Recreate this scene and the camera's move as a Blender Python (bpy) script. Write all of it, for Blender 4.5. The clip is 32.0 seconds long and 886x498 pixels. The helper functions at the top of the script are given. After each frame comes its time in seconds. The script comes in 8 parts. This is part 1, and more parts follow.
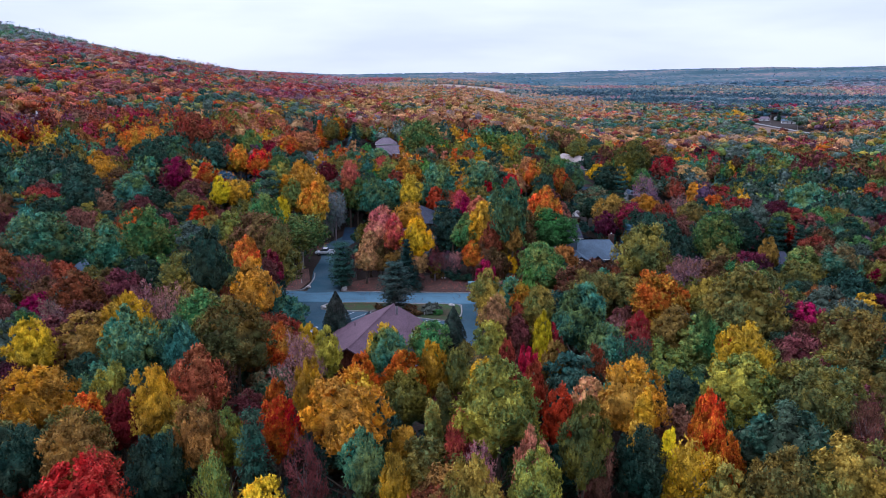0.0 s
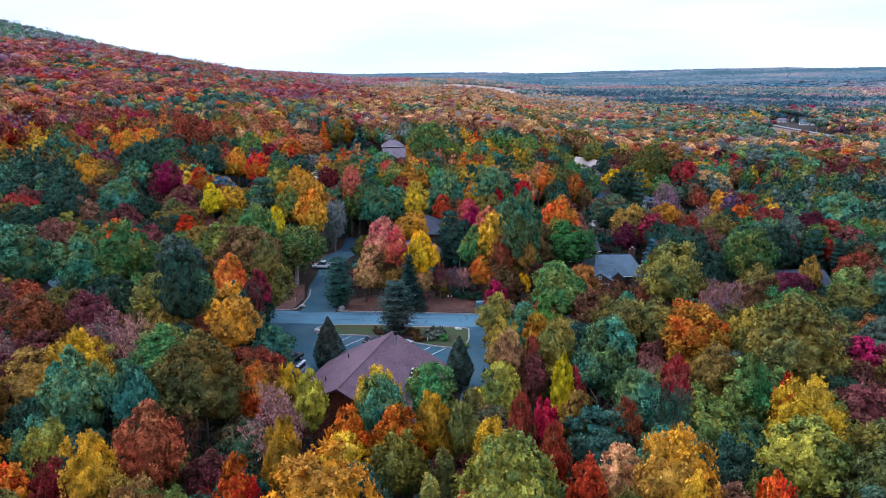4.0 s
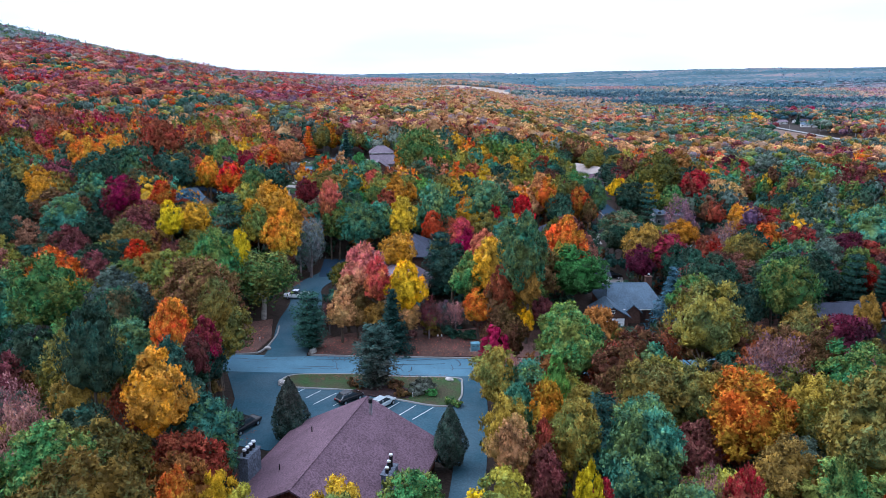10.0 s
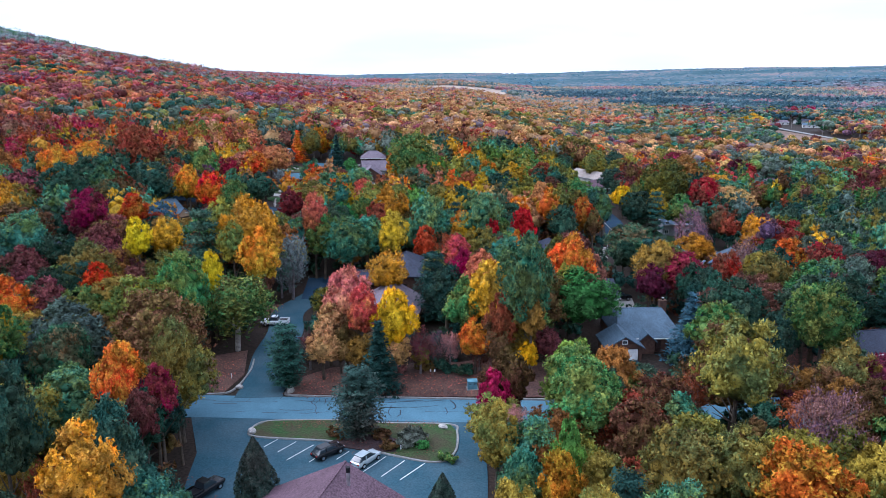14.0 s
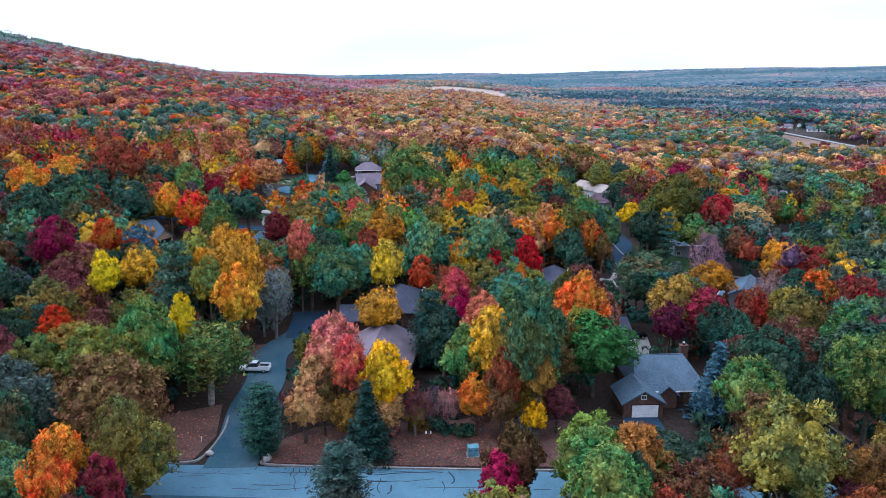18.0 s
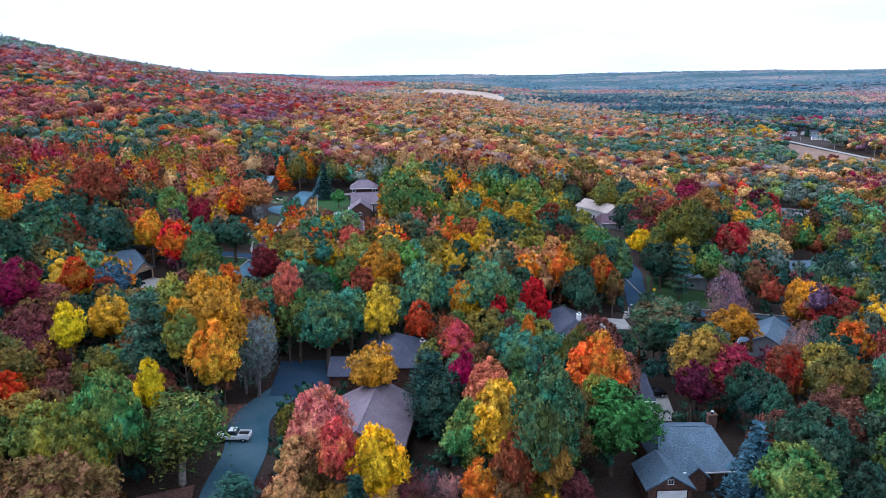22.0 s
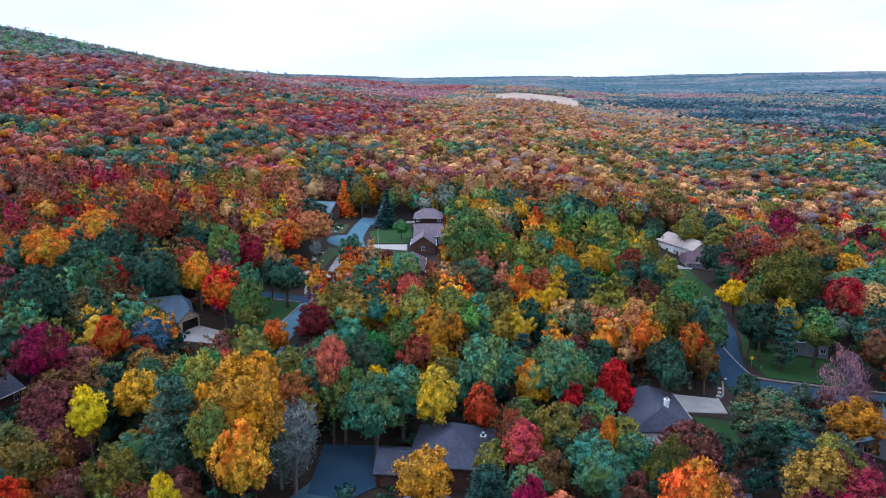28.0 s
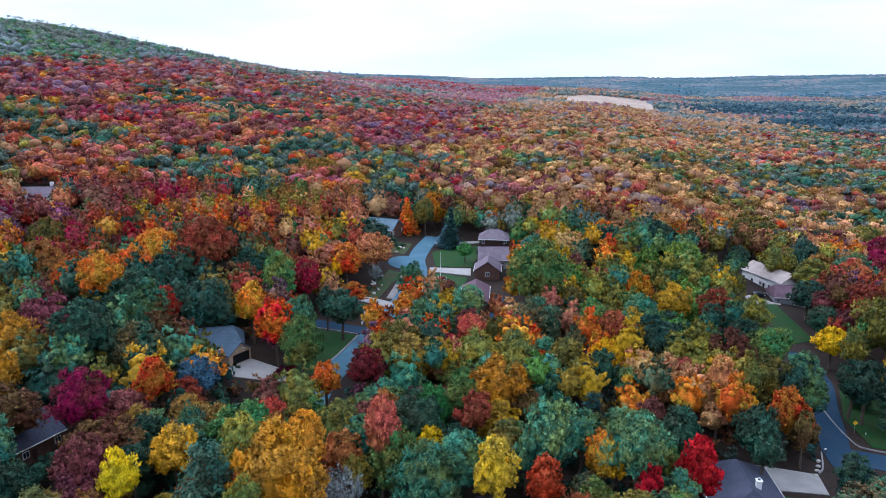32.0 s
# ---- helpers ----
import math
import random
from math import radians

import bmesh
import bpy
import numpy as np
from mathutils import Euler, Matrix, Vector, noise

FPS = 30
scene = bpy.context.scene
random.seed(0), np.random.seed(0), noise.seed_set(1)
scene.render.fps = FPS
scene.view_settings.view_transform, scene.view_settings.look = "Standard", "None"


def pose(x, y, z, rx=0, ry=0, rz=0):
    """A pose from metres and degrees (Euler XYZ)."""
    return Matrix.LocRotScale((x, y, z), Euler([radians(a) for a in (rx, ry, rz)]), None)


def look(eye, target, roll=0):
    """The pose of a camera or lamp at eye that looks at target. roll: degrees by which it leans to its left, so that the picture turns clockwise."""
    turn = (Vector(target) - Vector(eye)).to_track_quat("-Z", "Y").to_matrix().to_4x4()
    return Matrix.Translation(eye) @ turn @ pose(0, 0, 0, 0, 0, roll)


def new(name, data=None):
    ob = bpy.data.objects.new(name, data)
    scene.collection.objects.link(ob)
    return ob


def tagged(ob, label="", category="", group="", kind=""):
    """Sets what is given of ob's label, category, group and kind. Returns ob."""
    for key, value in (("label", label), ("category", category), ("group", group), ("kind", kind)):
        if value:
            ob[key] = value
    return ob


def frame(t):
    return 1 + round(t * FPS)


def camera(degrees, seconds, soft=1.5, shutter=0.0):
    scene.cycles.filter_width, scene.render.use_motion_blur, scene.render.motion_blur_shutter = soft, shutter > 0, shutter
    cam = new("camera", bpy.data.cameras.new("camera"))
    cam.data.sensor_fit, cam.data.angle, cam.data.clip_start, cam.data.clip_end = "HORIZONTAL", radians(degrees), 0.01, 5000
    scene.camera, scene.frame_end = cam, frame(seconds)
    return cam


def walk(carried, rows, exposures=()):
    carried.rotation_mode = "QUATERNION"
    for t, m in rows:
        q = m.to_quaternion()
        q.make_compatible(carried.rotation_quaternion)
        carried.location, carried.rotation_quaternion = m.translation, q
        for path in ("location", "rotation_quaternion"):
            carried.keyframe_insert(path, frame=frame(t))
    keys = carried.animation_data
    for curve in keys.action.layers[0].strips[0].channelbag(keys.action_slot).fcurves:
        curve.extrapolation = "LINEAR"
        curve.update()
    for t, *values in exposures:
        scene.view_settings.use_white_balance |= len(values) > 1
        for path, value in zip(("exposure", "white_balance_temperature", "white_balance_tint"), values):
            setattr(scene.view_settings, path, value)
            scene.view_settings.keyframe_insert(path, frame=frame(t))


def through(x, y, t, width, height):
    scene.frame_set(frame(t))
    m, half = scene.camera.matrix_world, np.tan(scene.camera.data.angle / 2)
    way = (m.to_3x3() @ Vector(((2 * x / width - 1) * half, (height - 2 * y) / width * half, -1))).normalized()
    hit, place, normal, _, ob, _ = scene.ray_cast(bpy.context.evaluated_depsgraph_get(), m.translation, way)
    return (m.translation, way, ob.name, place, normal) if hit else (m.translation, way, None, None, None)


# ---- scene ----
cam = camera(62.5, 32.0, soft=0.85)
PATH = [
    (0, pose(-2.45, -61.99, 48.26, 76.55, 0.16, 0.03)),
    (0.5, pose(-2.36, -60.18, 48.22, 76.56, 0.15, 0.32)),
    (1, pose(-2.29, -58.38, 48.18, 76.56, 0.13, 0.59)),
    (1.5, pose(-2.20, -56.60, 48.16, 76.55, 0.13, 0.80)),
    (2, pose(-2.11, -54.82, 48.16, 76.54, 0.11, 0.91)),
    (2.5, pose(-2.00, -53.01, 48.20, 76.53, 0.10, 0.92)),
    (3, pose(-1.89, -51.15, 48.28, 76.52, 0.08, 0.89)),
    (3.5, pose(-1.82, -49.25, 48.36, 76.53, 0.06, 0.86)),
    (5.5, pose(-1.29, -41.26, 48.23, 76.55, 0.16, 0.75)),
    (6, pose(-1.22, -39.26, 48.22, 76.56, 0.19, 0.72)),
    (7, pose(-1.15, -35.36, 48.28, 76.56, 0.19, 0.66)),
    (8, pose(-1.12, -31.66, 48.43, 76.56, 0.16, 0.55)),
    (9, pose(-1.06, -28.03, 48.63, 76.57, 0.15, 0.49)),
    (10, pose(-1.10, -24.33, 48.82, 76.56, 0.08, 0.35)),
    (11, pose(-1.09, -20.51, 48.99, 76.55, 0.07, 0.24)),
    (12, pose(-0.96, -16.75, 49.16, 76.54, 0.12, 0.14)),
    (13, pose(-0.79, -13.09, 49.34, 76.55, 0.15, 0.06)),
    (14, pose(-0.52, -9.36, 49.57, 76.56, 0.24, 0.05)),
    (14.5, pose(-0.39, -7.49, 49.72, 76.56, 0.30, 0.04)),
    (16.5, pose(0.01, -0.02, 51.23, 76.53, 0.49, 0.00)),
    (17, pose(-0.01, 1.85, 51.85, 76.53, 0.44, 0.00)),
    (18, pose(-0.22, 5.68, 53.10, 76.54, 0.27, -0.05)),
    (19, pose(-0.43, 9.52, 54.39, 76.52, 0.09, -0.12)),
    (20, pose(-0.51, 13.24, 55.78, 76.55, 0.08, -0.11)),
    (21, pose(-0.62, 16.94, 57.24, 76.55, 0.06, -0.15)),
    (22, pose(-0.72, 20.71, 58.66, 76.55, 0.04, -0.20)),
    (22.5, pose(-0.71, 22.60, 59.35, 76.56, 0.02, -0.19)),
    (23, pose(-0.66, 24.49, 60.02, 76.57, 0.03, -0.05)),
    (23.5, pose(-0.61, 26.35, 60.69, 76.57, 0.05, 0.21)),
    (24, pose(-0.56, 28.19, 61.37, 76.57, 0.06, 0.50)),
    (24.5, pose(-0.51, 30.00, 62.08, 76.57, 0.05, 0.86)),
    (25, pose(-0.47, 31.80, 62.82, 76.56, 0.04, 1.36)),
    (25.5, pose(-0.43, 33.58, 63.56, 76.56, 0.03, 2.01)),
    (27.5, pose(-0.43, 40.22, 66.37, 76.55, 0.03, 4.70)),
    (28, pose(-0.50, 41.91, 67.03, 76.57, 0.03, 5.36)),
    (29, pose(-0.78, 45.38, 68.39, 76.58, -0.03, 6.67)),
    (30, pose(-1.07, 48.95, 69.75, 76.55, -0.09, 8.02)),
    (31, pose(-1.40, 52.55, 71.12, 76.52, -0.13, 9.35)),
    (32, pose(-1.77, 56.07, 72.53, 76.50, -0.19, 10.74)),
]
walk(cam, PATH, exposures=[(0, -0.41, 5350, 24), (1.5, -0.32, 5350, 22), (3, -0.19, 5330, 19), (6, 0.0, 5300, 15), (20, 0.02, 5300, 15), (26, -0.10, 5300, 15), (32, -0.15, 5300, 15)])

# ---- world, sun, exposure ----
world = bpy.data.worlds.new("world")
scene.world = world
world.use_nodes = True
wn, wl = world.node_tree.nodes, world.node_tree.links
wn.clear()
w_out = wn.new("ShaderNodeOutputWorld")
w_bg = wn.new("ShaderNodeBackground")
w_sky = wn.new("ShaderNodeTexSky")
w_sky.sky_type = "NISHITA"
w_sky.sun_disc = False
w_sky.sun_elevation = radians(39)
w_sky.sun_rotation = radians(-74)
w_sky.dust_density = 4.0
w_co = wn.new("ShaderNodeTexCoord")
w_map = wn.new("ShaderNodeMapping")
w_map.inputs["Scale"].default_value = (1.2, 1.2, 7.0)
w_noise = wn.new("ShaderNodeTexNoise")
w_noise.inputs["Scale"].default_value = 2.2
w_noise.inputs["Detail"].default_value = 6.0
w_ramp = wn.new("ShaderNodeValToRGB")
w_ramp.color_ramp.elements[0].position = 0.36
w_ramp.color_ramp.elements[0].color = (10.6, 11.3, 12.3, 1)
w_ramp.color_ramp.elements[1].position = 0.60
w_ramp.color_ramp.elements[1].color = (12.9, 13.4, 14.2, 1)
w_mix = wn.new("ShaderNodeMix")
w_mix.data_type = "RGBA"
w_mix.inputs["Factor"].default_value = 0.93
wl.new(w_co.outputs["Generated"], w_map.inputs["Vector"])
wl.new(w_map.outputs["Vector"], w_noise.inputs["Vector"])
wl.new(w_noise.outputs["Fac"], w_ramp.inputs["Fac"])
wl.new(w_sky.outputs["Color"], w_mix.inputs["A"])
wl.new(w_ramp.outputs["Color"], w_mix.inputs["B"])
# an overcast sky is brighter overhead than at the skyline
w_sep = wn.new("ShaderNodeSeparateXYZ")
w_up = wn.new("ShaderNodeMapRange")
w_up.inputs["To Min"].default_value, w_up.inputs["To Max"].default_value = 0.101, 0.181
wl.new(w_co.outputs["Generated"], w_sep.inputs["Vector"])
wl.new(w_sep.outputs["Z"], w_up.inputs["Value"])
wl.new(w_up.outputs["Result"], w_bg.inputs["Strength"])
wl.new(w_mix.outputs["Result"], w_bg.inputs["Color"])
wl.new(w_bg.outputs["Background"], w_out.inputs["Surface"])

sun = new("sun", bpy.data.lights.new("sun", "SUN"))
sun.data.energy = 2.75
sun.data.angle = radians(35)
sun.data.color = (1.0, 0.955, 0.92)
sun.matrix_world = look((-62, 18, 52), (0, 0, 0))
tagged(sun, kind="structure")


# ---- land ----
def smooth(a, b, x):
    t = np.clip((x - a) / (b - a), 0, 1)
    return t * t * (3 - 2 * t)


def ground(x, y):
    """Height of the land: a nearly level floor by the road, a long hill on the west side, a far plain with low ridges."""
    x, y = np.asarray(x, float), np.asarray(y, float)
    w = smooth(90 + 0.12 * np.maximum(0, y - 300), -10, x)
    mid = np.interp(y, [100, 300, 500, 700], [0, 7.5, 14, 15]) * w
    low = -6 * smooth(40, 130, x) * smooth(60, 200, y) * (1 - smooth(1100, 2200, y))
    hill = np.interp(-x, [55, 140, 190, 220, 290, 350, 460, 600, 900], [0, 7, 12, 17, 26, 38, 58, 97, 120])
    hill = hill * (1 - 0.95 * smooth(700, 1850, y))
    r = np.hypot(x, y)
    az = np.degrees(np.arctan2(x, np.maximum(y, 1)))
    # rim and shoulder are shaped to fit the skyline in the camera's view
    rim = np.interp(az, [-60, -8, 3, 12, 20, 30, 45], [4, 0, 29, 49, 62, 67, 73]) * smooth(2100, 4500, r)
    shoulder = np.interp(az, [-60, -20, -17, -13, -8, 7], [43, 43, 30, 24, 12, 0]) * smooth(700, 2300, r)
    roll = smooth(1200, 2200, r) * (3.5 * np.sin(y / 150 + x / 420) + 2.5 * np.sin(y / 83 - x / 260 + 1.0))
    return mid + low + hill + rim + shoulder + roll


def gz(x, y):
    return float(ground(x, y))


# ---- materials ----
def mat(name, base, second=None, rough=0.8, scale=1.0, big=0.1, bump=0.3, metal=0.0, spread=0.16, spec=0.12, coords="world", island=0.0, obj=0.0):
    """A surface with grain at one scale and stains at another."""
    m = bpy.data.materials.new(name)
    m.use_nodes = True
    n, l = m.node_tree.nodes, m.node_tree.links
    p = n["Principled BSDF"]
    p.inputs["Roughness"].default_value = rough
    p.inputs["Metallic"].default_value = metal
    p.inputs["Specular IOR Level"].default_value = spec
    second = second or tuple(c * 0.6 for c in base)
    geo = n.new("ShaderNodeNewGeometry")
    if coords == "object":
        co = n.new("ShaderNodeTexCoord").outputs["Object"]
    else:
        co = geo.outputs["Position"]
    n1 = n.new("ShaderNodeTexNoise")
    n1.inputs["Scale"].default_value = big
    n1.inputs["Detail"].default_value = 5
    n2 = n.new("ShaderNodeTexNoise")
    n2.inputs["Scale"].default_value = scale
    n2.inputs["Detail"].default_value = 3
    l.new(co, n1.inputs["Vector"])
    l.new(co, n2.inputs["Vector"])
    ramp = n.new("ShaderNodeMapRange")
    ramp.inputs["From Min"].default_value = 0.38
    ramp.inputs["From Max"].default_value = 0.64
    l.new(n1.outputs["Fac"], ramp.inputs["Value"])
    mix = n.new("ShaderNodeMix")
    mix.data_type = "RGBA"
    mix.inputs["A"].default_value = (*base, 1)
    mix.inputs["B"].default_value = (*second, 1)
    l.new(ramp.outputs["Result"], mix.inputs["Factor"])
    hsv = n.new("ShaderNodeHueSaturation")
    l.new(mix.outputs["Result"], hsv.inputs["Color"])
    val = n.new("ShaderNodeMapRange")
    val.inputs["From Min"].default_value, val.inputs["From Max"].default_value = 0.3, 0.7
    val.inputs["To Min"].default_value, val.inputs["To Max"].default_value = 1 - spread * 1.6, 1 + spread * 1.6
    l.new(n2.outputs["Fac"], val.inputs["Value"])
    value = val.outputs["Result"]
    if island:
        a = n.new("ShaderNodeMapRange")
        a.inputs["To Min"].default_value, a.inputs["To Max"].default_value = 1 - island, 1 + island
        l.new(geo.outputs["Random Per Island"], a.inputs["Value"])
        mul = n.new("ShaderNodeMath")
        mul.operation = "MULTIPLY"
        l.new(value, mul.inputs[0])
        l.new(a.outputs["Result"], mul.inputs[1])
        value = mul.outputs["Value"]
    if obj:
        info = n.new("ShaderNodeObjectInfo")
        a = n.new("ShaderNodeMapRange")
        a.inputs["To Min"].default_value, a.inputs["To Max"].default_value = 0.5 - obj * 0.08, 0.5 + obj * 0.08
        l.new(info.outputs["Random"], a.inputs["Value"])
        l.new(a.outputs["Result"], hsv.inputs["Hue"])
        tone = n.new("ShaderNodeMath")
        tone.operation = "MULTIPLY"
        tone.inputs[1].default_value = 7.31
        l.new(info.outputs["Random"], tone.inputs[0])
        frac = n.new("ShaderNodeMath")
        frac.operation = "FRACT"
        l.new(tone.outputs["Value"], frac.inputs[0])
        b_ = n.new("ShaderNodeMapRange")
        b_.inputs["To Min"].default_value, b_.inputs["To Max"].default_value = 1 - obj, 1 + obj
        l.new(frac.outputs["Value"], b_.inputs["Value"])
        mul2 = n.new("ShaderNodeMath")
        mul2.operation = "MULTIPLY"
        l.new(value, mul2.inputs[0])
        l.new(b_.outputs["Result"], mul2.inputs[1])
        value = mul2.outputs["Value"]
    l.new(value, hsv.inputs["Value"])
    l.new(hsv.outputs["Color"], p.inputs["Base Color"])
    if bump:
        b = n.new("ShaderNodeBump")
        b.inputs["Strength"].default_value = bump
        b.inputs["Distance"].default_value = 0.05
        l.new(n2.outputs["Fac"], b.inputs["Height"])
        l.new(b.outputs["Normal"], p.inputs["Normal"])
    return m


def leaf_mat(name, base, second, patch=0.16, island=0.30, through=0.10, calm=False):
    """Foliage: two leaf colours in patches, each tuft a little lighter or darker, some light shining through; calm
    flattens it like far haze.
    """
    m = mat(name, base, second, rough=0.55, scale=8.0, big=patch, bump=0.35, spread=0.10 if calm else 0.18, spec=0.03, island=0.12 if calm else island, obj=0.12 if calm else 0.30)
    n, l = m.node_tree.nodes, m.node_tree.links
    p = n["Principled BSDF"]
    hsv = n["Hue/Saturation/Value"]
    hsv.inputs["Saturation"].default_value = 1.0 if calm else 1.06
    # single sprays turn sooner or later than their neighbours
    ramp = n["Mix"].inputs["Factor"].links[0].from_node
    turned = n.new("ShaderNodeMath")
    turned.operation = "MULTIPLY_ADD"
    turned.inputs[1].default_value = 0.05 if calm else 0.22
    turned.inputs[2].default_value = -0.025 if calm else -0.11
    l.new(n["Geometry"].outputs["Random Per Island"], turned.inputs[0])
    stage = n.new("ShaderNodeMath")
    l.new(ramp.inputs["Value"].links[0].from_socket, stage.inputs[0])
    l.new(turned.outputs["Value"], stage.inputs[1])
    l.new(stage.outputs["Value"], ramp.inputs["Value"])
    clump = n.new("ShaderNodeTexNoise")
    clump.inputs["Scale"].default_value = 0.9
    clump.inputs["Detail"].default_value = 3
    l.new(n["Geometry"].outputs["Position"], clump.inputs["Vector"])
    cm_ = n.new("ShaderNodeMapRange")
    cm_.inputs["From Min"].default_value, cm_.inputs["From Max"].default_value = 0.33, 0.67
    cm_.inputs["To Min"].default_value, cm_.inputs["To Max"].default_value = (0.8, 1.2) if calm else (0.36, 1.62)
    l.new(clump.outputs["Fac"], cm_.inputs["Value"])
    cx_ = n.new("ShaderNodeMath")
    cx_.operation = "MULTIPLY"
    l.new(hsv.inputs["Value"].links[0].from_socket, cx_.inputs[0])
    l.new(cm_.outputs["Result"], cx_.inputs[1])
    l.new(cx_.outputs["Value"], hsv.inputs["Value"])
    tr = n.new("ShaderNodeBsdfTranslucent")
    mx = n.new("ShaderNodeMixShader")
    mx.inputs["Fac"].default_value = through
    l.new(p.inputs["Base Color"].links[0].from_socket, tr.inputs["Color"])
    l.new(p.outputs["BSDF"], mx.inputs[1])
    l.new(tr.outputs["BSDF"], mx.inputs[2])
    # ragged sprays: small gaps between the leaves
    gap = n.new("ShaderNodeTexNoise")
    gap.inputs["Scale"].default_value = 6.0
    gap.inputs["Detail"].default_value = 2
    l.new(n["Geometry"].outputs["Position"], gap.inputs["Vector"])
    cut = n.new("ShaderNodeMath")
    cut.operation = "GREATER_THAN"
    cut.inputs[1].default_value = 0.40
    l.new(gap.outputs["Fac"], cut.inputs[0])
    clear = n.new("ShaderNodeBsdfTransparent")
    my = n.new("ShaderNodeMixShader")
    l.new(cut.outputs["Value"], my.inputs["Fac"])
    l.new(clear.outputs["BSDF"], my.inputs[1])
    l.new(mx.outputs["Shader"], my.inputs[2])
    l.new(my.outputs["Shader"], n["Material Output"].inputs["Surface"])
    return m


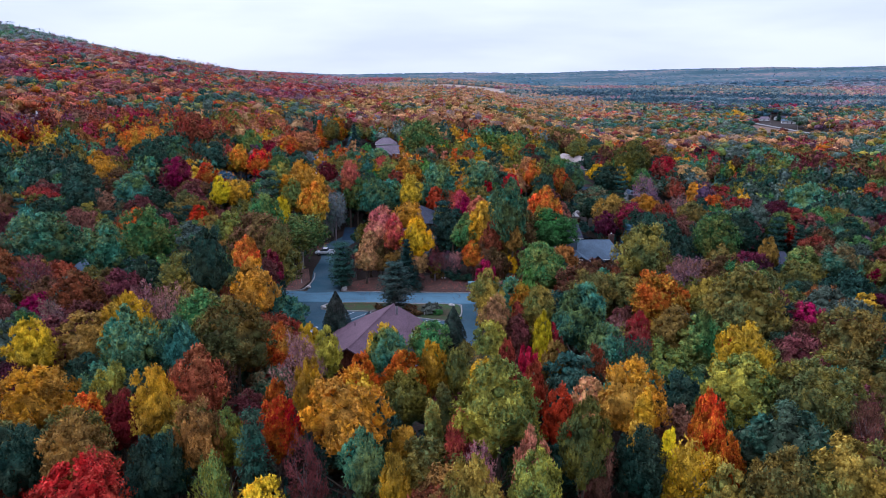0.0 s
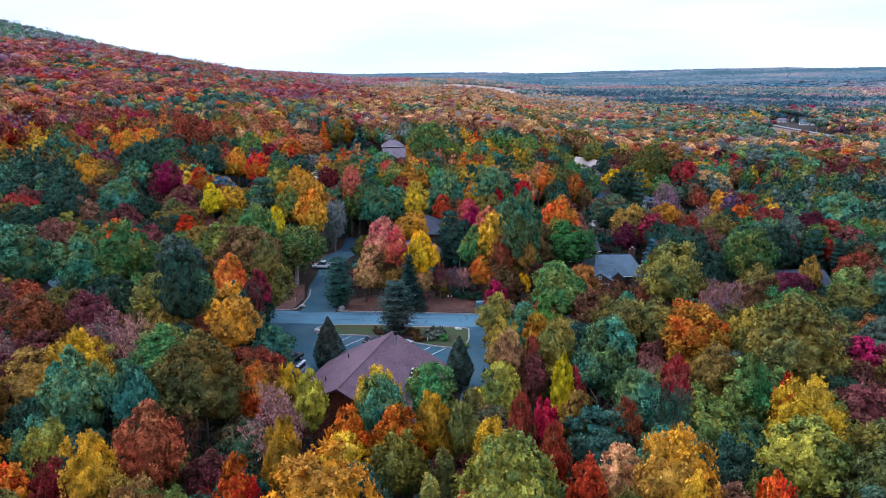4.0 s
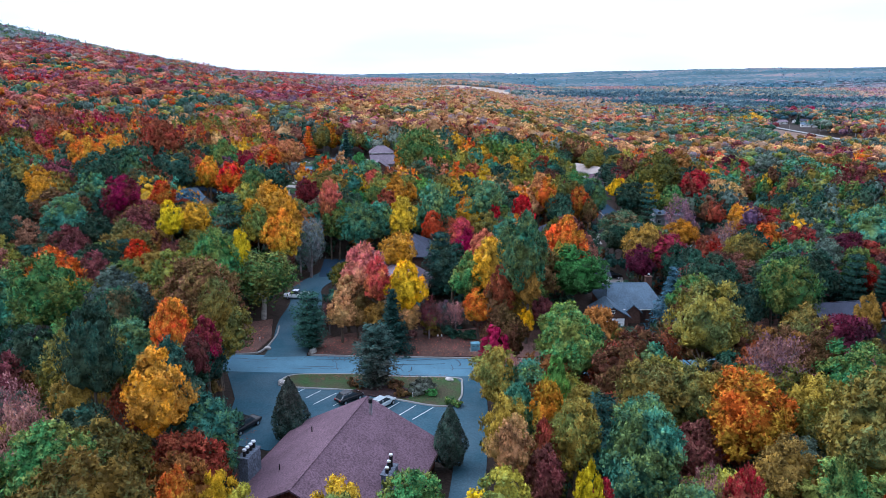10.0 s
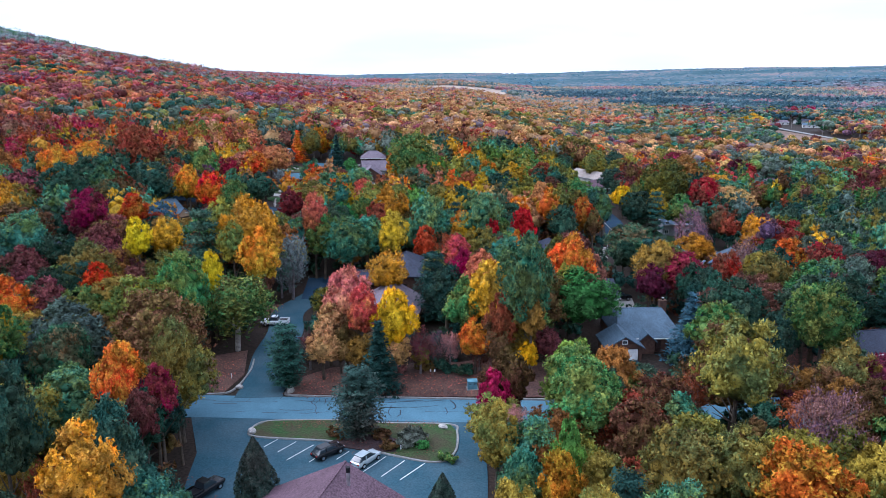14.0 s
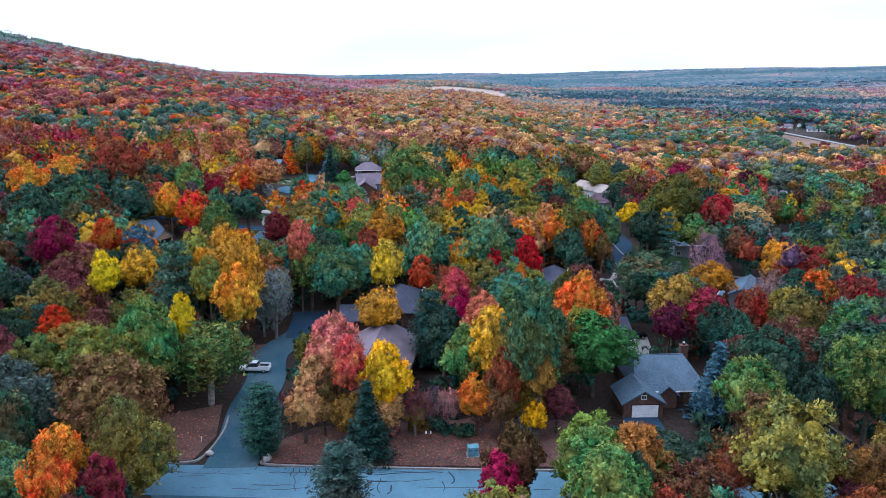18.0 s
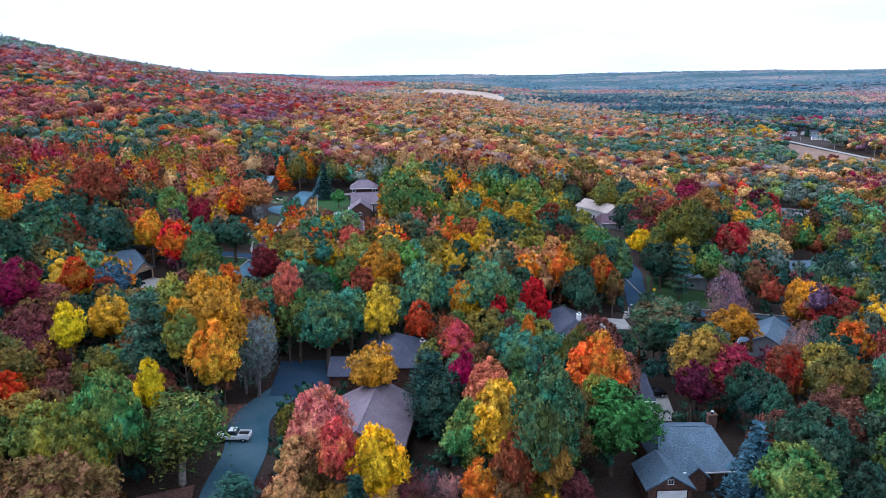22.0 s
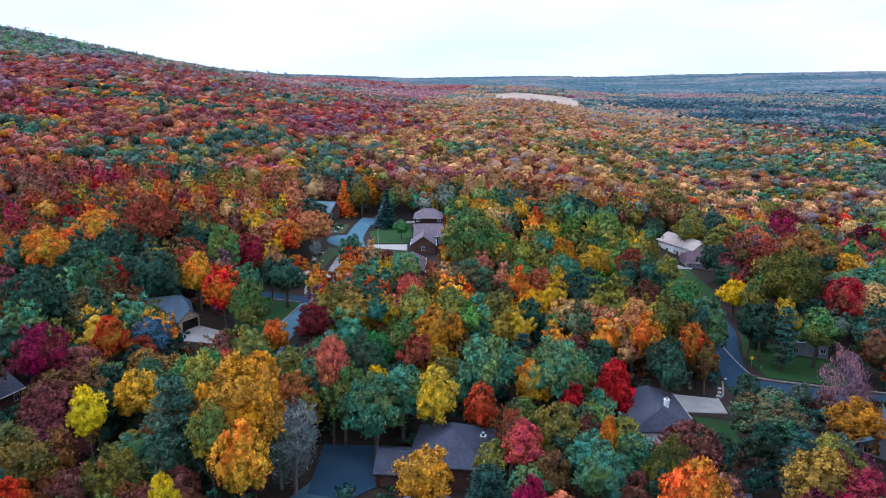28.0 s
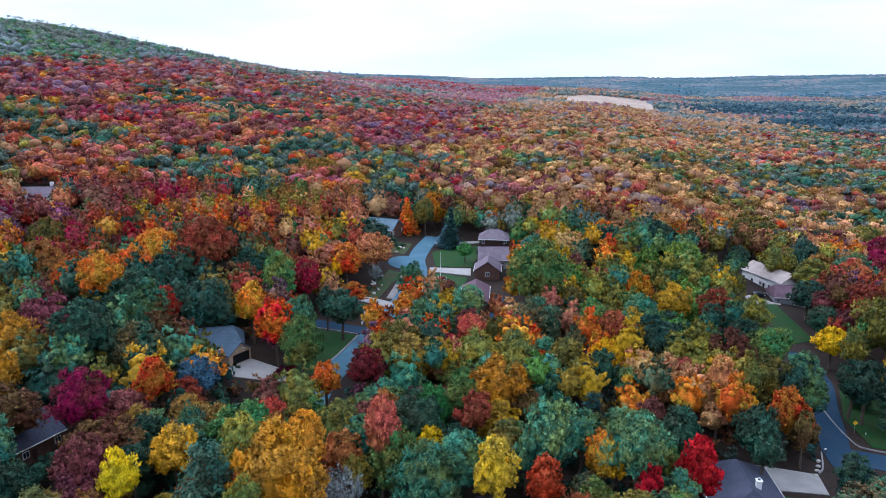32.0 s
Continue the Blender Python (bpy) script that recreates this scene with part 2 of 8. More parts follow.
LEAF = {
    "gold": leaf_mat("leaf_gold", (0.590, 0.340, 0.042), (0.340, 0.215, 0.044), patch=0.24),
    "goldbrown": leaf_mat("leaf_gold_brown", (0.321, 0.175, 0.046), (0.160, 0.100, 0.036)),
    "goldtan": leaf_mat("leaf_gold_tan", (0.451, 0.273, 0.114), (0.404, 0.183, 0.107)),
    "yellow": leaf_mat("leaf_yellow", (0.700, 0.470, 0.036), (0.480, 0.370, 0.036)),
    "yellowgreen": leaf_mat("leaf_yellow_green", (0.340, 0.262, 0.048), (0.120, 0.158, 0.048)),
    "orange": leaf_mat("leaf_orange", (0.560, 0.130, 0.044), (0.400, 0.240, 0.044), patch=0.22),
    "redor": leaf_mat("leaf_red_orange", (0.540, 0.068, 0.040), (0.420, 0.185, 0.034), patch=0.22),
    "red": leaf_mat("leaf_red", (0.365, 0.031, 0.043), (0.326, 0.055, 0.042)),
    "coral": leaf_mat("leaf_coral", (0.424, 0.084, 0.077), (0.330, 0.130, 0.054), patch=0.22),
    "crimson": leaf_mat("leaf_crimson", (0.300, 0.020, 0.050), (0.165, 0.050, 0.036), patch=0.22),
    "magenta": leaf_mat("leaf_magenta", (0.440, 0.032, 0.088), (0.330, 0.034, 0.066)),
    "maroon": leaf_mat("leaf_maroon", (0.112, 0.018, 0.028), (0.055, 0.018, 0.026)),
    "rust": leaf_mat("leaf_rust", (0.290, 0.070, 0.042), (0.200, 0.080, 0.038)),
    "rosebrown": leaf_mat("leaf_rose_brown", (0.171, 0.051, 0.057), (0.135, 0.058, 0.045)),
    "pink": leaf_mat("leaf_pink", (0.600, 0.205, 0.185), (0.520, 0.270, 0.130)),
    "pinkbare": leaf_mat("leaf_thin_pink", (0.394, 0.204, 0.161), (0.281, 0.139, 0.141)),
    "pinkbrown": leaf_mat("leaf_pink_brown", (0.226, 0.099, 0.074), (0.163, 0.071, 0.053)),
    "salmon": leaf_mat("leaf_salmon", (0.420, 0.140, 0.090), (0.330, 0.150, 0.060)),
    "tan": leaf_mat("leaf_tan", (0.335, 0.180, 0.075), (0.255, 0.130, 0.060)),
    "mauve": leaf_mat("leaf_mauve", (0.148, 0.090, 0.152), (0.225, 0.120, 0.103)),
    "olive": leaf_mat("leaf_olive", (0.215, 0.162, 0.036), (0.088, 0.108, 0.040), patch=0.24),
    "brownolive": leaf_mat("leaf_brown_olive", (0.120, 0.080, 0.030), (0.120, 0.052, 0.034)),
    "green": leaf_mat("leaf_green", (0.058, 0.172, 0.060), (0.150, 0.160, 0.042), patch=0.22),
    "brightgreen": leaf_mat("leaf_bright_green", (0.066, 0.190, 0.054), (0.066, 0.150, 0.048)),
    "lime": leaf_mat("leaf_lime", (0.138, 0.213, 0.041), (0.084, 0.165, 0.042)),
    "teal": leaf_mat("leaf_teal_green", (0.064, 0.200, 0.140), (0.120, 0.170, 0.058), patch=0.22),
    "tealmix": leaf_mat("leaf_teal_rust", (0.046, 0.130, 0.080), (0.140, 0.092, 0.040), patch=0.22),
    "dkgreen": leaf_mat("leaf_dark_green", (0.028, 0.078, 0.056), (0.044, 0.066, 0.040), patch=0.22),
    "pine": leaf_mat("needles_pine", (0.028, 0.068, 0.054), (0.022, 0.052, 0.040), through=0.08),
    "spruce": leaf_mat("needles_spruce", (0.067, 0.130, 0.175), (0.045, 0.092, 0.122), through=0.08),
    "arbor": leaf_mat("needles_cedar", (0.032, 0.061, 0.047), (0.046, 0.046, 0.038), through=0.06),
    "grey": leaf_mat("leaf_thin_grey", (0.190, 0.215, 0.205), (0.120, 0.160, 0.150)),
    # far eastern woods, tinted blue in place of real haze
    "bluewood": leaf_mat("leaf_haze_blue_green", (0.034, 0.078, 0.098), (0.030, 0.062, 0.072), calm=True),
    # muted by distance haze in the colour; some of these also serve nearby
    "sage": leaf_mat("leaf_sage", (0.149, 0.172, 0.136), (0.114, 0.128, 0.102)),
    "wheat": leaf_mat("leaf_wheat", (0.400, 0.232, 0.105), (0.330, 0.170, 0.080), calm=True),
    "duskrose": leaf_mat("leaf_dusk_rose", (0.324, 0.106, 0.096), (0.236, 0.073, 0.074)),
    "plum": leaf_mat("leaf_plum", (0.167, 0.050, 0.075), (0.117, 0.047, 0.064)),
    "moss": leaf_mat("leaf_moss", (0.095, 0.128, 0.090), (0.070, 0.099, 0.085)),
    # leaf colours lightened and greyed to imitate haze over distance
    "palerose": leaf_mat("leaf_hazed_rose", (0.300, 0.140, 0.150), (0.245, 0.112, 0.130), calm=True),
    "paletan": leaf_mat("leaf_hazed_tan", (0.370, 0.245, 0.165), (0.310, 0.195, 0.140), calm=True),
    "palesage": leaf_mat("leaf_hazed_sage", (0.190, 0.215, 0.180), (0.155, 0.185, 0.165), calm=True),
    "paleblue": leaf_mat("leaf_hazed_blue_green", (0.085, 0.140, 0.160), (0.072, 0.120, 0.135), calm=True),
    "palemauve": leaf_mat("leaf_hazed_mauve", (0.220, 0.172, 0.190), (0.180, 0.145, 0.160), calm=True),
    # skyline woods: blue aerial haze painted into the leaf colours
    "hazeteal": leaf_mat("leaf_haze_teal", (0.052, 0.140, 0.182), (0.046, 0.122, 0.160), calm=True),
    "haze1": leaf_mat("leaf_haze_blue", (0.100, 0.195, 0.255), (0.090, 0.172, 0.225), calm=True),
    "haze2": leaf_mat("leaf_haze_grey", (0.150, 0.190, 0.228), (0.135, 0.172, 0.205), calm=True),
    "haze3": leaf_mat("leaf_haze_rose", (0.205, 0.190, 0.210), (0.180, 0.170, 0.195), calm=True),
    "bush": leaf_mat("leaf_shrub", (0.055, 0.112, 0.065), (0.046, 0.085, 0.049)),
}
M = {
    "bark": mat("bark", (0.10, 0.075, 0.055), (0.06, 0.05, 0.04), scale=3, big=0.8, bump=0.6),
    "palebark": mat("pale_bark", (0.36, 0.33, 0.30), (0.20, 0.18, 0.17), scale=4, big=1.2, bump=0.4),
    "greybark": mat("grey_bark", (0.17, 0.145, 0.145), (0.10, 0.085, 0.085), scale=4, big=1.2, bump=0.4),
    "litter": mat("leaf_litter", (0.032, 0.021, 0.016), (0.020, 0.015, 0.011), scale=2.5, big=0.06, bump=0.8, spread=0.3),
    "mulch": mat("bark_mulch", (0.062, 0.040, 0.040), (0.040, 0.028, 0.029), scale=6.0, big=0.5, bump=0.9, spread=0.3),
    "leafbank": mat("fallen_leaves", (0.125, 0.068, 0.052), (0.078, 0.045, 0.038), scale=4.0, big=0.25, bump=0.9, spread=0.35),
    # lawn base lowered so that it carries the shade of the trees
    "grass": mat("lawn_grass", (0.014, 0.055, 0.012), (0.026, 0.050, 0.015), scale=5, big=0.3, bump=0.5, spread=0.25),
    "drygrass": mat("rough_grass", (0.034, 0.072, 0.022), (0.058, 0.050, 0.028), scale=4, big=0.35, bump=0.6, spread=0.3),
    "asphalt": mat("worn_asphalt", (0.085, 0.165, 0.215), (0.070, 0.135, 0.175), scale=6, big=0.16, bump=0.15, spread=0.12, rough=0.95, spec=0.06),
    "asphalt2": mat("dark_asphalt", (0.022, 0.047, 0.080), (0.030, 0.052, 0.078), scale=6, big=0.2, bump=0.15, spread=0.12, rough=0.95, spec=0.06),
    "lot": mat("lot_asphalt", (0.032, 0.074, 0.098), (0.058, 0.096, 0.118), scale=5, big=0.14, bump=0.15, spread=0.14, rough=0.95, spec=0.06),
    "tar": mat("crack_sealer", (0.03, 0.04, 0.05), None, scale=3, rough=0.5, bump=0.0),
    "concrete": mat("pale_concrete", (0.33, 0.31, 0.285), (0.27, 0.26, 0.24), scale=5, big=0.4, bump=0.15, spread=0.10),
    "kerb": mat("kerb_concrete", (0.26, 0.255, 0.245), (0.20, 0.19, 0.18), scale=5, big=0.6, bump=0.2, spread=0.15),
    "gravel": mat("gravel_verge", (0.27, 0.25, 0.23), (0.20, 0.18, 0.16), scale=6, big=0.5, bump=0.6, spread=0.25),
    "line": mat("line_paint", (0.62, 0.64, 0.62), (0.45, 0.47, 0.47), scale=6, big=1.2, bump=0.0),
    "field": mat("stubble_field", (0.35, 0.27, 0.205), (0.28, 0.21, 0.16), scale=0.05, big=0.01, bump=0.0, spread=0.1),
    "earth": mat("dry_field", (0.19, 0.120, 0.088), (0.145, 0.095, 0.070), scale=0.2, big=0.03, bump=0.0),
    "rock": mat("boulder_stone", (0.45, 0.42, 0.38), (0.30, 0.28, 0.26), scale=4, big=1.2, bump=0.6),
    "roof_purple": mat("shingles_mauve_brown", (0.118, 0.072, 0.090), (0.092, 0.056, 0.070), scale=4.5, big=0.35, bump=0.6, spread=0.28, coords="object"),
    "roof_grey": mat("shingles_slate_grey", (0.085, 0.125, 0.165), (0.07, 0.10, 0.13), scale=5, big=0.4, bump=0.6, spread=0.28, coords="object"),
    "roof_dark": mat("shingles_charcoal", (0.055, 0.060, 0.085), (0.045, 0.05, 0.07), scale=5, big=0.4, bump=0.6, spread=0.25, coords="object"),
    "roof_mauve": mat("shingles_grey_mauve", (0.155, 0.125, 0.145), (0.125, 0.10, 0.12), scale=5, big=0.4, bump=0.6, spread=0.22, coords="object"),
    "roof_teal": mat("shingles_blue_grey", (0.11, 0.165, 0.20), (0.09, 0.135, 0.165), scale=5, big=0.4, bump=0.6, spread=0.22, coords="object"),
    "roof_tan": mat("shingles_tan", (0.37, 0.31, 0.275), (0.31, 0.26, 0.23), scale=5, big=0.4, bump=0.6, spread=0.2, coords="object"),
    "wood": mat("stained_boards", (0.135, 0.042, 0.026), (0.095, 0.032, 0.022), scale=2.5, big=0.7, bump=0.4, spread=0.25, coords="object"),
    "brown": mat("brown_siding", (0.11, 0.06, 0.045), (0.085, 0.048, 0.038), scale=2.5, big=0.7, bump=0.3, coords="object"),
    "tansiding": mat("tan_siding", (0.42, 0.30, 0.20), (0.36, 0.26, 0.18), scale=2.5, big=0.7, bump=0.2, spread=0.1, coords="object"),
    "white": mat("white_siding", (0.74, 0.73, 0.71), (0.64, 0.63, 0.62), scale=3, big=0.7, bump=0.1, spread=0.07, coords="object"),
    "greysiding": mat("grey_siding", (0.26, 0.27, 0.29), (0.21, 0.22, 0.24), scale=3, big=0.7, bump=0.2, spread=0.1, coords="object"),
    "trim": mat("dark_trim", (0.05, 0.03, 0.026), None, scale=4, bump=0.1),
    "stone": mat("chimney_masonry", (0.10, 0.115, 0.145), (0.075, 0.085, 0.105), scale=5, big=1.5, bump=0.5, spread=0.3, coords="object"),
    "metal": mat("galvanised_metal", (0.62, 0.64, 0.66), (0.5, 0.52, 0.54), rough=0.35, metal=0.9, bump=0.05),
    "blackmetal": mat("black_metal", (0.02, 0.02, 0.022), None, rough=0.5, metal=0.3, bump=0.05),
    "glass": mat("window_glass", (0.02, 0.028, 0.035), (0.03, 0.04, 0.05), rough=0.06, spec=0.8, bump=0.0, spread=0.05),
    "tyre": mat("tyre_rubber", (0.012, 0.012, 0.013), None, rough=0.9, bump=0.1),
    "carwhite": mat("car_paint_white", (0.70, 0.72, 0.74), (0.64, 0.66, 0.68), rough=0.22, spec=0.6, bump=0.0, spread=0.04),
    "carblack": mat("car_paint_black", (0.008, 0.009, 0.011), (0.011, 0.011, 0.013), rough=0.24, spec=0.35, bump=0.0, spread=0.04),
    "carsilver": mat("car_paint_silver", (0.50, 0.56, 0.58), (0.44, 0.50, 0.53), rough=0.25, spec=0.6, metal=0.3, bump=0.0, spread=0.04),
    "lampred": mat("tail_lamp_plastic", (0.35, 0.01, 0.01), None, rough=0.2, bump=0.0),
    "utility": mat("utility_box_paint", (0.13, 0.27, 0.33), (0.10, 0.22, 0.27), rough=0.5, bump=0.05),
    "yellowpaint": mat("yellow_sign_paint", (0.75, 0.42, 0.02), None, rough=0.5, bump=0.0),
    "redpaint": mat("hydrant_paint", (0.50, 0.16, 0.10), None, rough=0.5, bump=0.0),
}


# ---- mesh helpers ----
def np_mesh(name, verts, faces, material=None):
    """A mesh from arrays: verts (n, 3), faces (m, k)."""
    verts, faces = np.asarray(verts, np.float32), np.asarray(faces, np.int32)
    me = bpy.data.meshes.new(name)
    m, k = faces.shape
    me.vertices.add(len(verts))
    me.vertices.foreach_set("co", verts.ravel())
    me.loops.add(m * k)
    me.loops.foreach_set("vertex_index", faces.ravel())
    me.polygons.add(m)
    me.polygons.foreach_set("loop_start", np.arange(0, m * k, k, dtype=np.int32))
    me.update(calc_edges=True)
    if material:
        me.materials.append(material)
    return me


def part(name, me, material, parent, label=""):
    """Links a bmesh or a mesh as one mesh object under a thing or a part."""
    if isinstance(me, bmesh.types.BMesh):
        bm, me = me, bpy.data.meshes.new(name)
        bm.to_mesh(me)
        bm.free()
        if material:
            me.materials.append(material)
    ob = new(name, me)
    ob.parent = parent
    if label:
        ob["label"] = label
    return ob


def thing(name, x, y, z=None, turn=0.0, label="", category="", group="", kind=""):
    e = new(name)
    e.empty_display_size = 0.5
    e.matrix_world = pose(x, y, gz(x, y) if z is None else z, 0, 0, turn)
    return tagged(e, label, category, group, kind)


def box(bm, x0, x1, y0, y1, z0, z1, bevel=0.0):
    m = Matrix.Translation(((x0 + x1) / 2, (y0 + y1) / 2, (z0 + z1) / 2)) @ Matrix.Diagonal((x1 - x0, y1 - y0, z1 - z0, 1))
    made = bmesh.ops.create_cube(bm, size=1, matrix=m)
    if bevel:
        edges = list({e for v in made["verts"] for e in v.link_edges})
        bmesh.ops.bevel(bm, geom=edges, offset=bevel, segments=1, affect="EDGES")
    return bm


def boxes(*list_of):
    bm = bmesh.new()
    for b in list_of:
        box(bm, *b)
    return bm


def rod(bm, x, y, z0, z1, r0, r1=None, n=8):
    m = Matrix.Translation((x, y, (z0 + z1) / 2))
    bmesh.ops.create_cone(bm, cap_ends=True, segments=n, radius1=r0, radius2=r0 if r1 is None else r1, depth=z1 - z0, matrix=m)
    return bm


def prism(bm, outline, axis, a, b):
    """Extrudes a closed outline (pairs) along an axis from a to b."""
    place = {"x": lambda p, s: (s, p[0], p[1]), "y": lambda p, s: (p[0], s, p[1]), "z": lambda p, s: (p[0], p[1], s)}[axis]
    lo = [bm.verts.new(place(p, a)) for p in outline]
    hi = [bm.verts.new(place(p, b)) for p in outline]
    n = len(outline)
    fs = [bm.faces.new(lo), bm.faces.new(hi)]
    fs += [bm.faces.new((lo[i], lo[(i + 1) % n], hi[(i + 1) % n], hi[i])) for i in range(n)]
    bmesh.ops.recalc_face_normals(bm, faces=fs)
    return bm


# ---- land sheet ----
def axis_steps(near0, near1, step, far0, far1, grow):
    out, s = [near1], step
    mid = list(np.arange(near0, near1 + 0.1, step))
    up, v = [], near1
    while v < far1:
        s *= grow
        v += s
        up.append(v)
    dn, v, s = [], near0, step
    while v > far0:
        s *= grow
        v -= s
        dn.append(v)
    return np.array(dn[::-1] + mid + up)


gx = axis_steps(-150, 150, 5.0, -3300, 3400, 1.09)
gy = axis_steps(-90, 380, 5.0, -900, 4850, 1.06)
XX, YY = np.meshgrid(gx, gy)
nx, ny = len(gx), len(gy)
GV = np.stack([XX.ravel(), YY.ravel(), ground(XX, YY).ravel()], 1)
ii = (np.arange(ny - 1)[:, None] * nx + np.arange(nx - 1)[None]).ravel()
GF = np.stack([ii, ii + 1, ii + nx + 1, ii + nx], 1)
land = new("ground", np_mesh("ground", GV, GF, M["litter"]))
tagged(land, "dark brown forest floor covered in fallen leaves", "ground", kind="structure")


def land_z(x, y):
    """Height of the land sheet itself."""
    i = int(np.clip(np.searchsorted(gx, x) - 1, 0, nx - 2))
    j = int(np.clip(np.searchsorted(gy, y) - 1, 0, ny - 2))
    u, v = (x - gx[i]) / (gx[i + 1] - gx[i]), (y - gy[j]) / (gy[j + 1] - gy[j])
    z = GV[:, 2].reshape(ny, nx)
    return float((z[j, i] * (1 - u) + z[j, i + 1] * u) * (1 - v) + (z[j + 1, i] * (1 - u) + z[j + 1, i + 1] * u) * v)


def curve_pts(pts, n=8):
    """A smooth line through points."""
    p = [np.array(q, float) for q in pts]
    p = [2 * p[0] - p[1]] + p + [2 * p[-1] - p[-2]]
    out = []
    for i in range(1, len(p) - 2):
        for k in range(n):
            t = k / n
            out.append(0.5 * ((2 * p[i]) + (p[i + 1] - p[i - 1]) * t + (2 * p[i - 1] - 5 * p[i] + 4 * p[i + 1] - p[i + 2]) * t * t + (3 * p[i] - p[i - 1] - 3 * p[i + 1] + p[i + 2]) * t ** 3))
    out.append(p[-2])
    return np.array(out)


def sheet_ob(name, verts, faces, material, label, category, kind="structure", thick=0.25):
    """A laid sheet with an edge that reaches down into the land."""
    verts = np.asarray(verts, float)
    bm = bmesh.new()
    top = [bm.verts.new(v) for v in verts]
    fs = [bm.faces.new([top[i] for i in f]) for f in faces]
    ret = bmesh.ops.extrude_face_region(bm, geom=fs)
    low = [g for g in ret["geom"] if isinstance(g, bmesh.types.BMVert)]
    for v in low:
        v.co.z -= thick
    bmesh.ops.recalc_face_normals(bm, faces=bm.faces)
    me = bpy.data.meshes.new(name)
    bm.to_mesh(me)
    bm.free()
    me.materials.append(material)
    return tagged(new(name, me), label, category, kind=kind)


CLEAR = []  # discs kept free of wild trees: x, y, radius
SIGHT_GAPS = []  # discs along the camera's sight lines, with low growth only


def sight_gap(x, y, width, length, tx=0.0, ty=45.0):
    """A gap in the tall trees, from a place towards the camera's path, to keep it in view."""
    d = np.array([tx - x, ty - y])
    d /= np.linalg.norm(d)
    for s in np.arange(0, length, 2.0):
        SIGHT_GAPS.append((x + d[0] * s, y + d[1] * s, width / 2))


def strip(name, pts, width, material, label, category="road", lift=0.10, n=8, clear=True, cols=3):
    c = curve_pts(pts, n) if len(pts) > 2 else np.array([np.array(pts[0]) + (np.array(pts[1]) - np.array(pts[0])) * t for t in np.linspace(0, 1, 14)])
    d = np.gradient(c, axis=0)
    d /= np.linalg.norm(d, axis=1)[:, None]
    side = np.stack([d[:, 1], -d[:, 0]], 1)
    v, f = [], []
    for i in range(len(c)):
        w = width[0] + (width[1] - width[0]) * i / (len(c) - 1) if isinstance(width, tuple) else width
        for k in range(cols + 1):
            q = c[i] + side[i] * w * (k / cols - 0.5)
            v.append((q[0], q[1], land_z(*q) + lift))
        if clear:
            CLEAR.append((c[i][0], c[i][1], w / 2 + 0.9))
    for i in range(len(c) - 1):
        for k in range(cols):
            a = i * (cols + 1) + k
            f.append((a, a + 1, a + cols + 2, a + cols + 1))
    return sheet_ob(name, v, f, material, label, category)


def patch(name, outline, material, label, category="ground", lift=0.09, step=3.0, clear=True, kind="structure"):
    """A flat area with a given outline, draped on the land as a fan of rings."""
    o = np.array(outline, float)
    dense = []
    for i in range(len(o)):
        a, b = o[i], o[(i + 1) % len(o)]
        k = max(1, int(np.linalg.norm(b - a) / step))
        dense += [a + (b - a) * t / k for t in range(k)]
    o = np.array(dense)
    c = o.mean(0)
    rings = 5
    v = [(c[0], c[1], land_z(*c) + lift)]
    for r in range(1, rings + 1):
        for q in o:
            p = c + (q - c) * r / rings
            v.append((p[0], p[1], land_z(*p) + lift))
            if clear:
                CLEAR.append((p[0], p[1], 1.5))
    n = len(o)
    f = [(0, 1 + i, 1 + (i + 1) % n) for i in range(n)]
    for r in range(rings - 1):
        a = 1 + r * n
        f += [(a + i, a + n + i, a + n + (i + 1) % n, a + (i + 1) % n) for i in range(n)]
    return sheet_ob(name, v, f, material, label, category, kind)


# ---- roads, lots, lawns ----
strip("road", [(-130, 101), (-80, 97), (-37, 94.3), (-10, 93), (2, 92.4), (30, 91.8), (60, 94), (105, 99)], 7.6, M["asphalt"], "pale worn asphalt street with sealed cracks", lift=0.12)
patch("parking_lot", [(-38.5, 91), (-34, 80), (-32, 66), (-25, 64), (-12, 66), (-2, 61), (3.5, 60), (4.0, 70), (3.2, 84), (2.5, 89.6), (-20, 90)], M["lot"], "grey asphalt parking lot behind the lodge", "parking lot", lift=0.10)
strip("side_drive", [(2.6, 90), (2.8, 75), (1.6, 58), (0.2, 44)], 4.2, M["lot"], "narrow asphalt drive beside the lodge", lift=0.11)
ISLE = [(-28.6, 86.5), (-26.5, 89.0), (-17.5, 89.3), (-8.9, 88.3), (0.2, 87.8), (1.2, 85.4), (0.8, 79.8), (-1.7, 77.2), (-8.2, 79.3), (-15.2, 82.7), (-27, 84.3)]
patch("mulch_bed", [(-16.6, 82.4), (-14.2, 84.8), (-9.0, 84.8), (-6.6, 82.6), (-7.2, 79.8), (-10.2, 79.9), (-14.4, 81.2)], M["mulch"], "bed of dark brown mulch under the island pine", "mulch", lift=0.275, clear=False)
patch("planted_island", ISLE, M["drygrass"], "grassy island with thin grass and fallen leaves", "island", lift=0.24)
patch("leaf_bank", [(-26.5, 98.6), (-24.5, 102), (-24.2, 105), (-20, 108.4), (-15, 109.5), (-10, 108.6), (-4, 111), (2, 110.4), (7, 112.4), (12, 110), (18, 110.6), (23, 107), (25, 101.5), (24, 96.6), (10, 97.2), (-8, 97.6)], M["leafbank"], "bank of reddish fallen leaves beside the street", "ground", lift=0.16)
patch("leaf_verge", [(-48, 100), (-36, 98.8), (-34.5, 106), (-36.5, 116), (-46, 112)], M["leafbank"], "verge of brown fallen leaves", "ground", lift=0.14)
